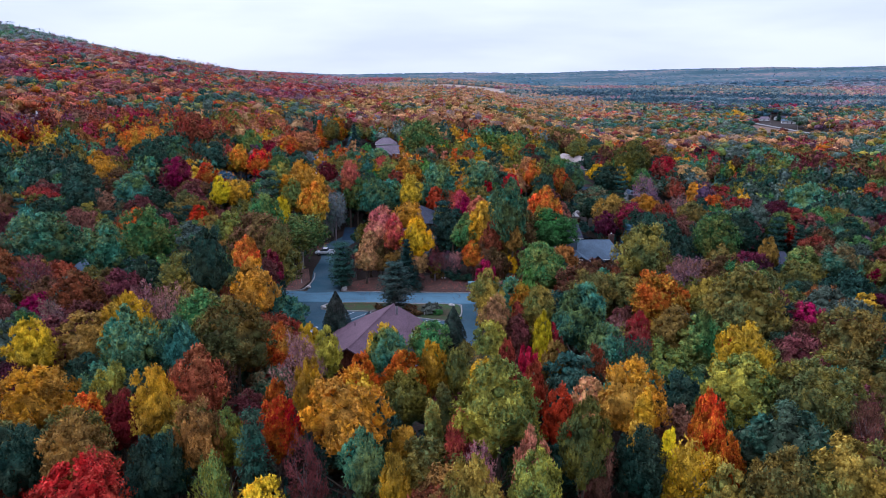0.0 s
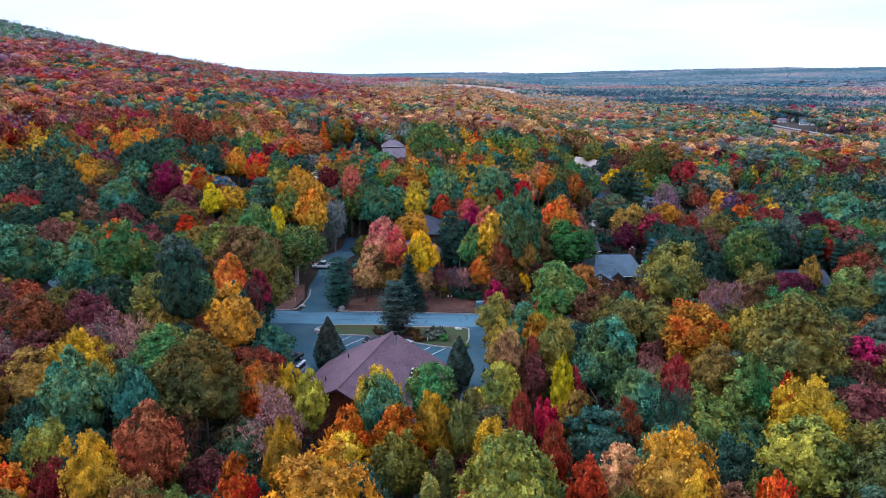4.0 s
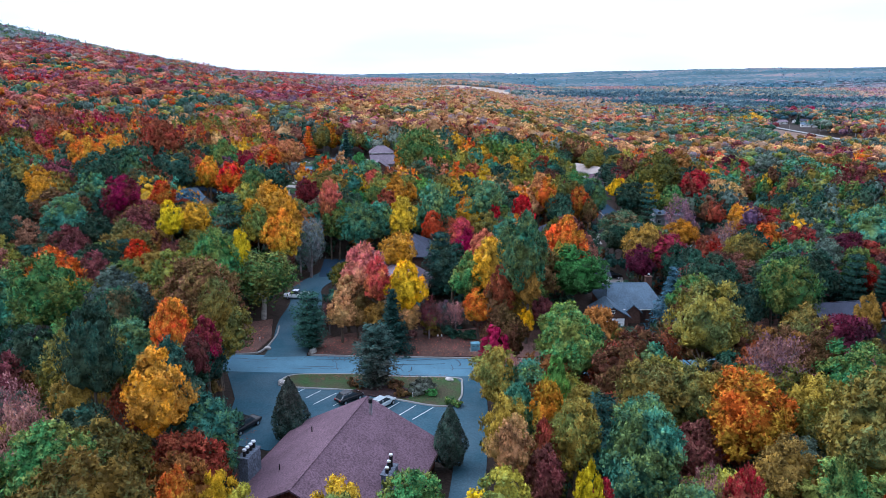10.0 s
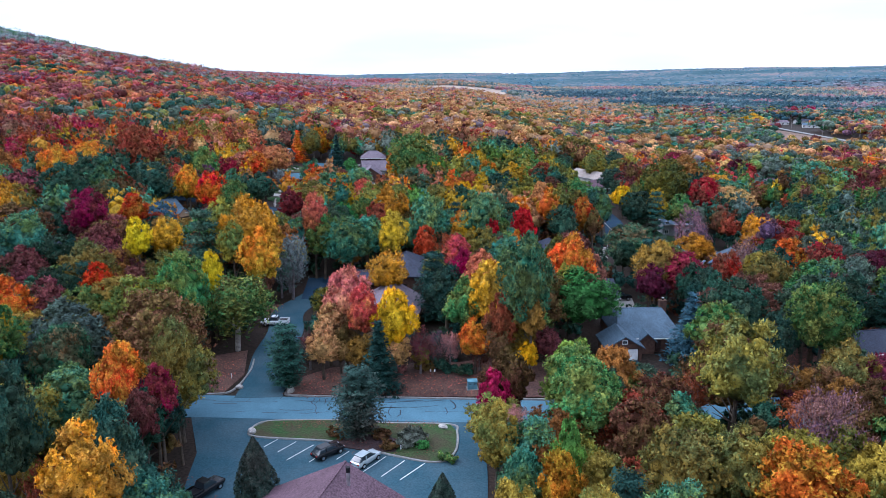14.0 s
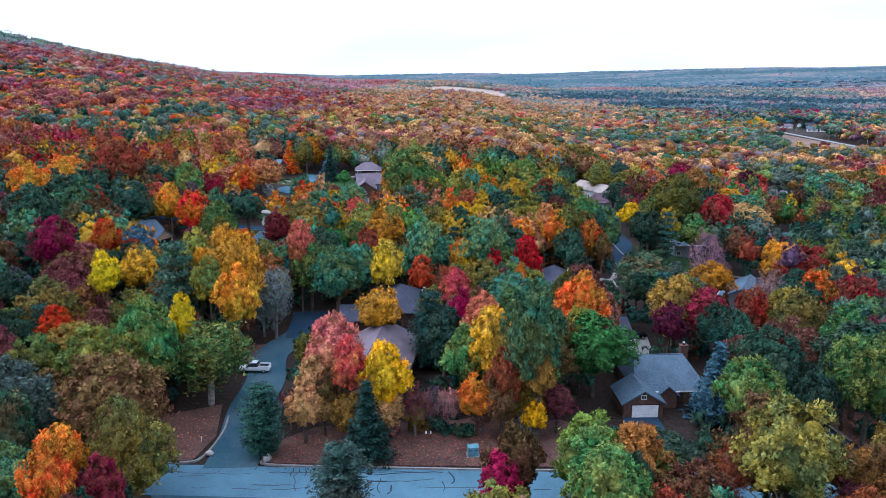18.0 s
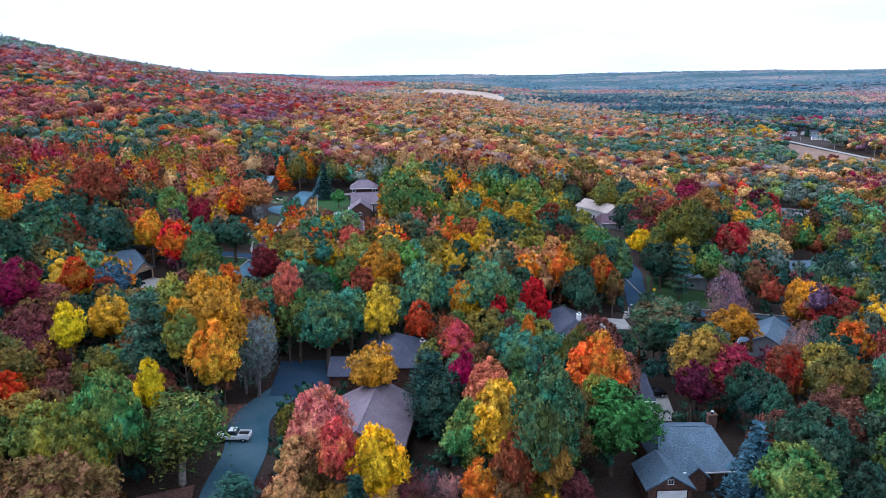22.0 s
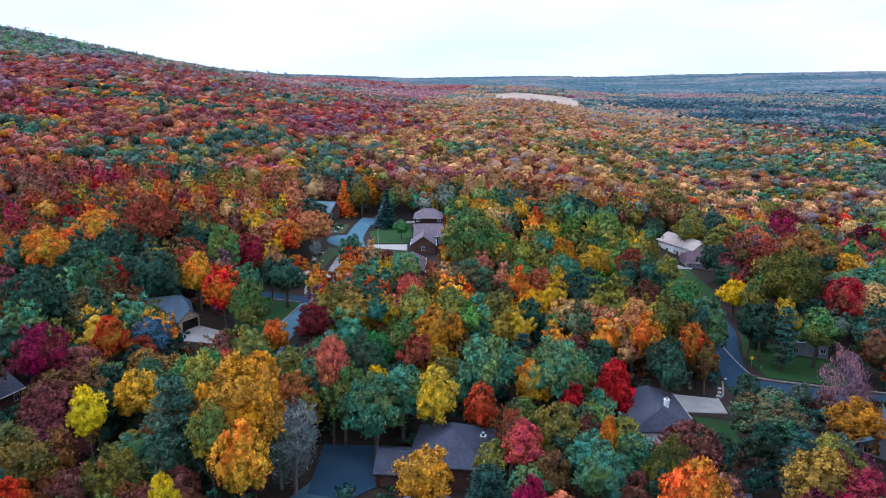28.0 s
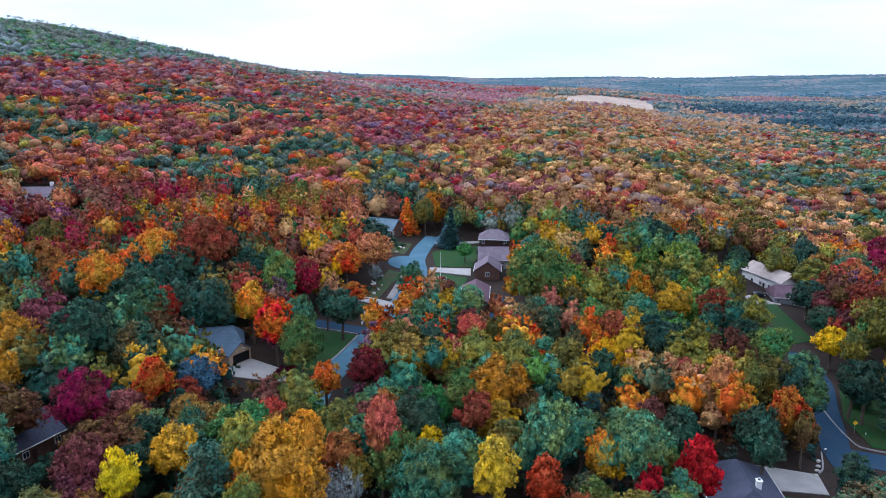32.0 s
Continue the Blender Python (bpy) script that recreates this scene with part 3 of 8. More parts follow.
strip("driveway", [(-30, 97.2), (-30.3, 105), (-31.5, 115), (-31.5, 125), (-33, 136), (-29, 147)], (7.5, 6.5), M["lot"], "curving asphalt driveway into the woods", lift=0.14)
patch("parking_court", [(-33, 159), (-22.4, 159.5), (-20.8, 147.3), (-25, 143), (-32, 144)], M["asphalt2"], "asphalt parking court beside houses", "parking lot", lift=0.15)
patch("leaf_bank", [(-40, 140.5), (-34.6, 141), (-35.6, 133), (-39, 131)], M["leafbank"], "bank of reddish fallen leaves by the drive", "ground", lift=0.13, clear=False)
strip("street", [(-56, 186), (-56.8, 206), (-55.2, 220), (-54, 236), (-53, 256), (-52.6, 275), (-54.5, 290), (-58, 303), (-59, 318), (-58.5, 336)], 6.2, M["asphalt"], "blue-grey asphalt street through the wooded settlement")
patch("turning_place", [(-60.5 + 6.6 * math.cos(k * 0.4488), 298.0 + 7.6 * math.sin(k * 0.4488)) for k in range(14)], M["asphalt"], "asphalt turning place at the street's end", "road", lift=0.16)
strip("side_street", [(-54, 234.6), (-64, 234.6), (-75, 236), (-96, 241)], 4.6, M["asphalt2"], "dark asphalt lane between lawns", lift=0.13)
patch("lawn", [(-65, 200), (-60.6, 206), (-58.8, 217), (-58.2, 231), (-71, 231.4), (-70, 213)], M["grass"], "mown green lawn between drive and street", "lawn")
patch("lawn", [(-66, 250), (-57, 243), (-57, 252.5), (-63, 254)], M["grass"], "mown green lawn beside the street", "lawn")
patch("lawn", [(-65, 261), (-60, 259), (-59.4, 286), (-64, 288)], M["drygrass"], "thin grassy bank beside the gravel verge", "lawn")
patch("lawn", [(-49.8, 296.6), (-37, 298), (-38, 326), (-47, 325), (-54.6, 314)], M["grass"], "mown green lawn before a house", "lawn")
patch("lawn", [(-48.8, 289.4), (-37, 286), (-36.4, 274), (-47.5, 275)], M["grass"], "mown green lawn with a flagpole", "lawn")
patch("lawn", [(-78, 322), (-64, 322), (-63.5, 307.6), (-76, 305)], M["drygrass"], "grassy front garden with bushes", "lawn")
patch("concrete_drive", [(-81, 198.4), (-78.2, 209), (-67, 205.6), (-64.6, 200)], M["concrete"], "pale concrete drive before a garage", "driveway", lift=0.13)
patch("concrete_drive", [(-51.5, 294.8), (-37.3, 296), (-36.2, 288), (-50.8, 290.6)], M["concrete"], "pale concrete drive across a lawn", "driveway", lift=0.15)
strip("concrete_drive", [(-56, 327), (-47, 329), (-38.5, 332.5)], 3.2, M["concrete"], "pale concrete drive up to a dark house", "driveway", lift=0.13)
strip("concrete_drive", [(-66.5, 258), (-60, 257), (-54.8, 255.6)], 4.2, M["concrete"], "pale concrete drive off the street", "driveway", lift=0.15)
strip("gravel_verge", [(-58.4, 289), (-57.4, 275), (-56.8, 261)], 2.2, M["gravel"], "strip of grey gravel along the street", "verge", lift=0.12)
strip("lower_drive", [(-23.5, 248), (-24.2, 256), (-24.4, 268)], 3.4, M["asphalt2"], "dark asphalt drive beside a long house", "driveway")
strip("street", [(53.0, 180), (50.4, 189), (50.0, 198), (51.6, 207), (54, 220), (57, 234), (57, 252)], 5.8, M["asphalt2"], "blue asphalt street between dark lawns", lift=0.12)
strip("lower_street", [(58.5, 96), (56.8, 104), (56.0, 113), (56.6, 126), (57.6, 140), (58.4, 152), (58.0, 163), (56.0, 172), (53.0, 180)], 5.2, M["asphalt2"], "dark asphalt lane climbing between the trees", lift=0.12, clear=False)
for cx, cy in ((57, 104), (56, 109), (56, 114), (56.4, 119), (56.6, 124), (57, 129), (57.4, 134), (57.8, 140), (58.2, 146), (58.4, 152), (58.2, 158), (57.8, 164), (56.6, 170), (54.6, 176)):
    CLEAR.append((cx, cy, 2.6))
strip("cross_street", [(50.5, 196), (60, 196), (76, 197), (105, 202)], 6.6, M["asphalt2"], "blue asphalt cross street", lift=0.13)
patch("concrete_drive", [(32.1, 187.2), (43.4, 186.8), (43.4, 180.2), (33.4, 179.2)], M["concrete"], "pale concrete drive beside a dark-roofed house", "driveway", lift=0.15)
patch("lawn", [(56.4, 214), (58, 202), (78, 203.4), (80, 226), (60.5, 230)], M["grass"], "dark mown lawn at the street corner", "lawn")
patch("lawn", [(35, 178), (43, 177), (42.5, 168), (35.5, 169)], M["grass"], "mown lawn beside a house", "lawn")
patch("concrete_pad", [(34.6, 135.6), (39.8, 135.6), (41.4, 147.5), (35.8, 148)], M["concrete"], "pale concrete pad where a truck is parked", "driveway", lift=0.12)
patch("garage_apron", [(26.5, 104), (33.5, 104), (33.5, 111.5), (28, 111.5)], M["asphalt2"], "dark asphalt apron before a garage", "driveway", lift=0.12)
patch("lawn", [(53, 290), (62, 297), (65, 266), (57, 258)], M["grass"], "bright green lawn below a house", "lawn")
patch("paved_court", [(43, 327), (51, 323.6), (53, 331), (45, 334)], M["asphalt"], "blue-grey paved court by a house", "parking lot", lift=0.14)
patch("gravel_yard", [(52.4, 302), (60, 299.4), (62, 296.6), (53.5, 292)], M["gravel"], "pale gravel yard before a garage", "yard", lift=0.13)
patch("leaf_bank", [(59.5, 120), (60, 104), (64, 98.5), (78, 101), (74, 118)], M["leafbank"], "bank of fallen leaves beside a lane", "ground", lift=0.14, clear=False)
patch("stubble_field", [(-78, 1580), (-70, 1960), (40, 2010), (150, 1960), (146, 1580), (75, 1420), (10, 1440)], M["field"], "pale tan harvested field in strips", "field", lift=1.0, step=60)
patch("dry_field", [(331, 745), (300, 700), (272, 615), (246, 540), (222, 445), (262, 430), (325, 500), (331, 600)], M["earth"], "reddish-brown mown field beside a country road", "field", lift=0.5, step=20)
strip("country_road", [(348, 800), (342, 745), (339, 690), (336.5, 640), (334.5, 585), (332, 520)], 5.4, M["kerb"], "pale country road past a field", "road", lift=0.7)
for k in range(3, 12):
    CLEAR.append((240 + k * 7.6, 446 + k * 24.0, 15 + 5 * math.sin(k * 0.5)))
    CLEAR.append((268 + k * 5.8, 440 + k * 22.0, 18))
    CLEAR.append((318 + k * 2.4, 500 + k * 22.0, 15))
for cx, cy, cr in ((40, 1460, 85), (90, 1480, 60), (70, 1540, 105), (30, 1640, 110), (80, 1720, 90), (0, 1800, 100), (60, 1850, 110), (352, 760, 18), (366, 740, 16), (372, 790, 20), (392, 770, 20)):
    CLEAR.append((cx, cy, cr))


def kerb(pts, width=0.35, height=0.16, base=0.10, label="pale concrete kerb"):
    """A kerb as a raised bar along a line."""
    c = curve_pts(pts, 6)
    d = np.gradient(c, axis=0)
    d /= np.linalg.norm(d, axis=1)[:, None]
    s = np.stack([d[:, 1], -d[:, 0]], 1) * width / 2
    bm = bmesh.new()
    rings = []
    for p, q in zip(c, s):
        z = land_z(*p) + base
        rings.append([bm.verts.new((p[0] + e * q[0], p[1] + e * q[1], z + h)) for e, h in ((-1, -0.2), (-0.8, height), (0.8, height), (1, -0.2))])
    for a, b in zip(rings, rings[1:]):
        for k in range(3):
            bm.faces.new((a[k], a[k + 1], b[k + 1], b[k]))
    bmesh.ops.recalc_face_normals(bm, faces=bm.faces)
    me = bpy.data.meshes.new("kerb")
    bm.to_mesh(me)
    bm.free()
    me.materials.append(M["kerb"])
    return tagged(new("kerb", me), label, "kerb", kind="structure")


kerb(ISLE + [ISLE[0]], label="concrete kerb round the planted island")
kerb([(-60, 99.6), (-46, 98.8), (-37, 98.6), (-34.6, 100.5), (-33.8, 107), (-34.3, 112)], label="pale curved concrete kerb at the driveway mouth")
kerb([(-26.2, 104), (-26, 99.6), (-24, 97.9), (-8, 97.0), (10, 96.2), (30, 95.8)], label="concrete kerb along the leaf bank")
kerb([(52.9, 232), (52.9, 216), (54.2, 203.5), (57, 200.7), (70, 201.4), (90, 203.6)], label="pale concrete kerb at a street corner")
kerb([(58, 191.6), (70, 192.2), (90, 194.6)], label="pale concrete kerb along the cross street")
kerb([(53.6, 104), (52.9, 113), (53.5, 126), (54.5, 140)], label="pale kerb along the lane")
kerb([(60.0, 104), (59.1, 113), (59.7, 126), (60.6, 138)], label="pale kerb along the lane")
kerb([(46.6, 196), (45, 189.6), (43.6, 187.2)], label="pale concrete kerb beside a driveway")
kerb([(-60.4, 207), (-58.7, 218), (-57.6, 231)], width=0.5, label="pale kerb along the lawn edge")
kerb([(-60.5, 288.6), (-56.4, 287.5), (-55.9, 276), (-56.2, 262)], width=0.4, label="pale kerb along the gravel verge")
kerb([(-71, 232), (-64, 231.9), (-58, 231.8)], width=0.4, label="kerb beside the lane")


# ---- houses ----
def roof_mesh(L, W, eave, ridge, hip, over=0.5, thick=0.22):
    """Two or four slopes with a thickness; the ridge runs along x."""
    l, w = L / 2 + over, W / 2 + over
    drop = over * (ridge - eave) / (W / 2)
    ze = eave - drop
    cut = min(l - 0.3, hip * w)
    bm = bmesh.new()
    a = [(-l, -w, ze), (l, -w, ze), (l, w, ze), (-l, w, ze)]
    r = [(-l + cut, 0, ridge), (l - cut, 0, ridge)]
    tv = [bm.verts.new(p) for p in a + r]
    lv = [bm.verts.new((p[0], p[1], p[2] - thick)) for p in a + r]
    faces = [(0, 1, 5, 4), (2, 3, 4, 5), (1, 2, 5), (3, 0, 4)]
    if not hip:
        faces = faces[:2]
    for f in faces:
        bm.faces.new([tv[i] for i in f])
        bm.faces.new([lv[i] for i in reversed(f)])
    loop = [0, 1, 2, 3] if hip else [0, 1, 5, 2, 3, 4]
    for i in range(len(loop)):
        p, q = loop[i], loop[(i + 1) % len(loop)]
        bm.faces.new((tv[p], lv[p], lv[q], tv[q]))
    bmesh.ops.recalc_face_normals(bm, faces=bm.faces)
    return bm


def wall_mesh(L, W, eave, ridge, hip, base=-1.2):
    """Outer walls, with gable triangles where the roof has no hips."""
    l, w = L / 2, W / 2
    bm = bmesh.new()
    if hip:
        box(bm, -l, l, -w, w, base, eave - 0.05)
    else:
        prism(bm, [(-w, base), (w, base), (w, eave - 0.25), (0, ridge - 0.27), (-w, eave - 0.25)], "x", -l, l)
    return bm


def window(parent, side, L, W, pos, z, wide=1.1, high=1.2, frame_mat="white"):
    """A framed window on one wall: side s, n, e or w of the house's own axes."""
    turn = {"s": 0, "e": 90, "n": 180, "w": 270}[side]
    off = W / 2 if side in "sn" else L / 2
    f = part("window", boxes((-wide / 2 - 0.09, wide / 2 + 0.09, -0.07, -0.002, z, z + 0.09), (-wide / 2 - 0.09, wide / 2 + 0.09, -0.07, -0.002, z + high, z + high + 0.09), (-wide / 2 - 0.09, -wide / 2, -0.07, -0.002, z + 0.09, z + high), (wide / 2, wide / 2 + 0.09, -0.07, -0.002, z + 0.09, z + high), (-0.03, 0.03, -0.06, -0.002, z + 0.09, z + high)), M[frame_mat], parent)
    f.matrix_basis = pose(0, 0, 0, 0, 0, turn) @ pose(pos, -off, 0)
    part("pane", boxes((-wide / 2, wide / 2, -0.03, -0.004, z + 0.09, z + high)), M["glass"], f)
    return f


def garage_door(parent, side, L, W, pos, wide=4.6, high=2.2, colour="white", z=0.0):
    turn = {"s": 0, "e": 90, "n": 180, "w": 270}[side]
    off = W / 2 if side in "sn" else L / 2
    rows = [(-wide / 2 + 0.02, wide / 2 - 0.02, -0.06, -0.004, z + high * k / 4 + 0.015, z + high * (k + 1) / 4 - 0.015) for k in range(4)]
    d = part("garage_door", boxes(*rows), M[colour], parent)
    d.matrix_basis = pose(0, 0, 0, 0, 0, turn) @ pose(pos, -off, 0)
    part("door_frame", boxes((-wide / 2 - 0.14, -wide / 2, -0.09, -0.003, z, z + high), (wide / 2, wide / 2 + 0.14, -0.09, -0.003, z, z + high), (-wide / 2 - 0.14, wide / 2 + 0.14, -0.09, -0.003, z + high, z + high + 0.16)), M["trim"], d)
    return d


def house(x, y, turn, L, W, eave, ridge, roof, wall, label, hip=0.0, name="house", wins="swen", trim="white", storeys=1, over=0.5, z=None):
    h = thing(name, x, y, z, turn, label, "house")
    part("wall", wall_mesh(L, W, eave, ridge, hip), M[wall], h)
    rf = part("roof", roof_mesh(L, W, eave, ridge, hip, over), M[roof], h)
    l, w = L / 2 + over, W / 2 + over
    drop = over * (ridge - eave) / (W / 2)
    for a, b_ in ((-w - 0.12, -w - 0.003), (w + 0.003, w + 0.12)):
        part("gutter", boxes((-l, l, a, b_, eave - drop - 0.24, eave - drop - 0.06)), M["trim" if trim != "white" else "white"], rf)
    cut = min(l - 0.3, hip * w)
    part("ridge_cap", boxes((-l + cut, l - cut, -0.14, 0.14, ridge - 0.05, ridge + 0.045)), M[roof], rf)
    for s in wins:
        span = (L if s in "sn" else W) - 2.4
        k = max(1, int(span / 3.2))
        for i in range(k):
            p = 0 if k == 1 else -span / 2 + span * i / (k - 1)
            for st in range(storeys):
                window(h, s, L, W, p, 0.95 + st * 2.7, frame_mat=trim)
    d = part("door", boxes((-0.48, 0.48, -0.07, -0.004, 0.0, 2.05)), M["trim"], h)
    d.matrix_basis = pose(1.6 if L > 8 else 0.9, -W / 2, 0)
    CLEAR.append((x, y, min(L, W) * 0.5 + 1.0))
    for k in (-0.6, 0.6):
        a = radians(turn)
        CLEAR.append((x + k * L / 2 * math.cos(a), y + k * L / 2 * math.sin(a), W * 0.5 + 1.0))
    return h


def chimney(parent, x, y, z0, z1, sx, sy, pots, mat_name="stone"):
    c = part("chimney", boxes((x - sx / 2, x + sx / 2, y - sy / 2, y + sy / 2, z0, z1), (x - sx / 2 - 0.08, x + sx / 2 + 0.08, y - sy / 2 - 0.08, y + sy / 2 + 0.08, z1, z1 + 0.14)), M[mat_name], parent)
    for px, py, h in pots:
        p = part("flue_pipe", rod(bmesh.new(), px, py, z1 + 0.1, z1 + 0.1 + h, 0.2, n=12), M["blackmetal"], c)
        bm = bmesh.new()
        rod(bm, px, py, z1 + 0.1 + h, z1 + 0.25 + h, 0.27, 0.22, n=12)
        part("flue_cap", bm, M["metal"], p)
    return c


def vent(parent, x, y, z, h=0.5, r=0.07, m="blackmetal"):
    return part("roof_vent", rod(bmesh.new(), x, y, z - 0.3, z + h, r, n=8), M[m], parent)


lodge = house(-14.3, 52.4, 75.9, 21.0, 18.6, 3.5, 8.2, "roof_purple", "wood", "large brown timber lodge under a mauve-brown shingle roof", wins="ne", trim="trim", name="lodge", over=0.9, z=0.0)
for k in range(62):
    yy = -9.15 + k * 0.30
    top = 3.1 + (1 - abs(yy) / 9.3) * 4.7
    part("batten", boxes((-10.56, -10.503, yy, yy + 0.06, 0.0, top)), M["wood"], lodge)
chimney(lodge, -3.1, 9.1, 2.0, 6.6, 3.0, 1.2, [(-4.1, 9.1, 0.75), (-3.4, 9.1, 0.75), (-2.7, 9.1, 0.75), (-2.0, 9.1, 0.75)])
chimney(lodge, -2.4, -7.6, 3.0, 6.4, 2.6, 1.1, [(-3.2, -7.6, 0.6), (-2.5, -7.6, 1.0), (-1.8, -7.6, 1.4)])
flue = part("flue_pipe", rod(bmesh.new(), 8.2, -1.6, 6.9, 8.9, 0.2, n=12), M["metal"], lodge)
part("flue_cap", rod(bmesh.new(), 8.2, -1.6, 8.9, 9.45, 0.25, n=12), M["blackmetal"], flue)
vent(lodge, 5.0, 5.0, 5.9)
vent(lodge, -4.5, 4.6, 6.1)

greyhouse = house(36.4, 122.6, 2, 11.0, 14.0, 3.0, 6.0, "roof_grey", "brown", "brown house with a slate-grey shingle roof and attached garage", hip=0.25, wins="se", over=0.6)
gw = thing("garage_wing", 31.0, 114.6, None, 92, "brown garage wing with a white double door", "garage")
part("wall", wall_mesh(6.4, 6.2, 2.7, 4.6, 0), M["brown"], gw)
part("roof", roof_mesh(6.4, 6.2, 2.7, 4.6, 0, 0.45), M["roof_grey"], gw)
garage_door(gw, "w", 6.4, 6.2, 0.3, 4.2, 2.1)
window(gw, "w", 6.4, 6.2, 0, 3.0, 0.7, 0.7)
CLEAR.append((31, 113, 6))
porch = thing("porch_gable", 35.8, 115.8, None, 92, "small grey-shingled gable over an entrance", "porch")
part("wall", wall_mesh(2.4, 3.0, 2.7, 4.0, 0), M["brown"], porch)
part("roof", roof_mesh(2.6, 3.0, 2.7, 4.0, 0, 0.4), M["roof_grey"], porch)
chimney(greyhouse, 5.2, 2.4, 2.5, 6.6, 1.3, 0.9, [(5.2, 2.4, 0.4)], "brown")

mauve = house(-12.2, 128.6, 84, 18.5, 12.5, 3.3, 6.6, "roof_mauve", "tansiding", "tan house under a pinkish-grey shingle roof", wins="sn", trim="trim", over=0.6)
for vx, vy in ((6.5, -1.0), (4.6, -1.6), (-2.5, -1.2), (-5.5, -1.6), (-1.2, 2.6)):
    vent(mauve, vx, vy, 6.2 - abs(vy) * 0.5, 0.35, 0.12, "metal")
gar = house(-17.6, 151.3, 0, 7.6, 8.6, 2.6, 4.5, "roof_dark", "wood", "small red-brown garage with a dark slate roof", wins="", trim="trim", name="garage", over=0.4)
garage_door(gar, "s", 7.6, 8.6, -1.6, 3.0, 2.1, "brown")
darkhip = house(-9.3, 153.6, 88, 13.0, 12.4, 4.4, 8.0, "roof_dark", "brown", "brown house with a charcoal hipped roof", hip=0.9, wins="swen", trim="trim", over=0.6)
chimney(darkhip, -2.2, -5.2, 4.0, 7.4, 0.9, 0.9, [(-2.2, -5.2, 0.5)], "metal")
hr = house(27.4, 173.4, 96, 15.0, 11.5, 2.9, 5.8, "roof_dark", "white", "white house with a long charcoal shingle roof", hip=0.5, wins="swen", over=0.6)
chimney(hr, -3.0, -1.4, 3.5, 6.4, 0.8, 0.8, [(-3.0, -1.4, 0.3)], "white")
house(30.2, 141.6, 8, 10.5, 9.0, 3.0, 5.6, "roof_dark", "white", "white house with a charcoal roof beside a truck pad", wins="se")
house(72.4, 174.0, 60, 14.0, 10.5, 3.0, 5.8, "roof_grey", "greysiding", "grey house under a slate-grey shingle roof among maples", wins="swen")
left = house(-87.6, 208.6, 26, 15.0, 11.0, 3.2, 6.4, "roof_grey", "greysiding", "grey house with a slate-grey roof behind a concrete drive", wins="s", trim="white", hip=0.4)
lw = thing("garage_wing", -81.6, 207.0, None, -22, "grey gabled garage wing, black panels for its dark open doorway", "garage")
part("wall", wall_mesh(6.6, 6.6, 2.9, 5.0, 0), M["tansiding"], lw)
part("roof", roof_mesh(6.6, 6.6, 2.9, 5.0, 0, 0.45), M["roof_grey"], lw)
# black panels stand in for the shade inside the open doorway
garage_door(lw, "e", 6.6, 6.6, 0.2, 4.6, 2.1, "blackmetal")
window(lw, "s", 6.6, 6.6, 0, 0.9)
house(-99.6, 157.4, 76, 15.0, 10.0, 3.4, 6.4, "roof_dark", "brown", "dark-roofed brown house deep among trees", wins="s")
house(-78.0, 331.0, -12, 13.0, 10.0, 3.2, 6.4, "roof_teal", "brown", "brown house with a blue-grey shingle roof", wins="se")
house(-32.4, 321.0, 5, 10.5, 9.0, 5.6, 8.2, "roof_mauve", "trim", "two-storey dark brown house with a mauve-grey hipped roof", hip=0.8, wins="sw", storeys=2)
house(-29.4, 302.0, 12, 12.0, 10.0, 3.4, 6.6, "roof_mauve", "greysiding", "grey house with a mauve-grey gabled roof", wins="sw")
house(-30.6, 289.6, 95, 9.0, 8.0, 3.2, 6.0, "roof_mauve", "brown", "brown gabled house wing facing a lawn and drive", wins="ew")
house(-31.0, 262.6, 96, 17.0, 7.6, 3.0, 4.9, "roof_purple", "brown", "long low house with a mauve-brown roof", wins="n")
tanh = house(65.8, 320.0, -63, 20.0, 9.0, 4.6, 7.0, "roof_tan", "white", "white house with a long tan shingle roof", wins="es", storeys=1)
pg = house(67.4, 304.6, 4, 11.0, 9.0, 2.8, 5.4, "roof_purple", "greysiding", "grey garage house with a mauve roof beside a gravel yard", hip=0.3, wins="e")
garage_door(pg, "s", 11.0, 9.0, -2.0, 4.4, 2.1, "greysiding")
house(118.4, 251.0, 6, 14.0, 10.0, 2.9, 5.4, "roof_grey", "brown", "brown house with a slate-grey roof among orange trees", wins="sw")
house(159.0, 343.0, -30, 12.0, 9.0, 3.2, 5.8, "roof_mauve", "white", "white gabled house far among maples", wins="sw")
hh = house(-208, 301, 20, 14.0, 9.0, 4.4, 7.2, "roof_mauve", "white", "pale house on the wooded hillside", wins="se")
chimney(hh, 5.8, 1.0, 5.0, 8.6, 1.2, 1.0, [], "white")
house(-83.5, 101.5, 70, 14.0, 9.5, 3.4, 6.2, "roof_grey", "greysiding", "grey-roofed house hidden among trees", wins="se")
house(76.0, 113.6, 10, 12.0, 9.0, 3.6, 5.8, "roof_dark", "greysiding", "pale grey house behind bare trees", wins="sw")
house(74.5, 224.5, 0, 9.0, 7.0, 4.4, 6.4, "roof_grey", "greysiding", "grey house in the shade of street trees", wins="sw", storeys=2)
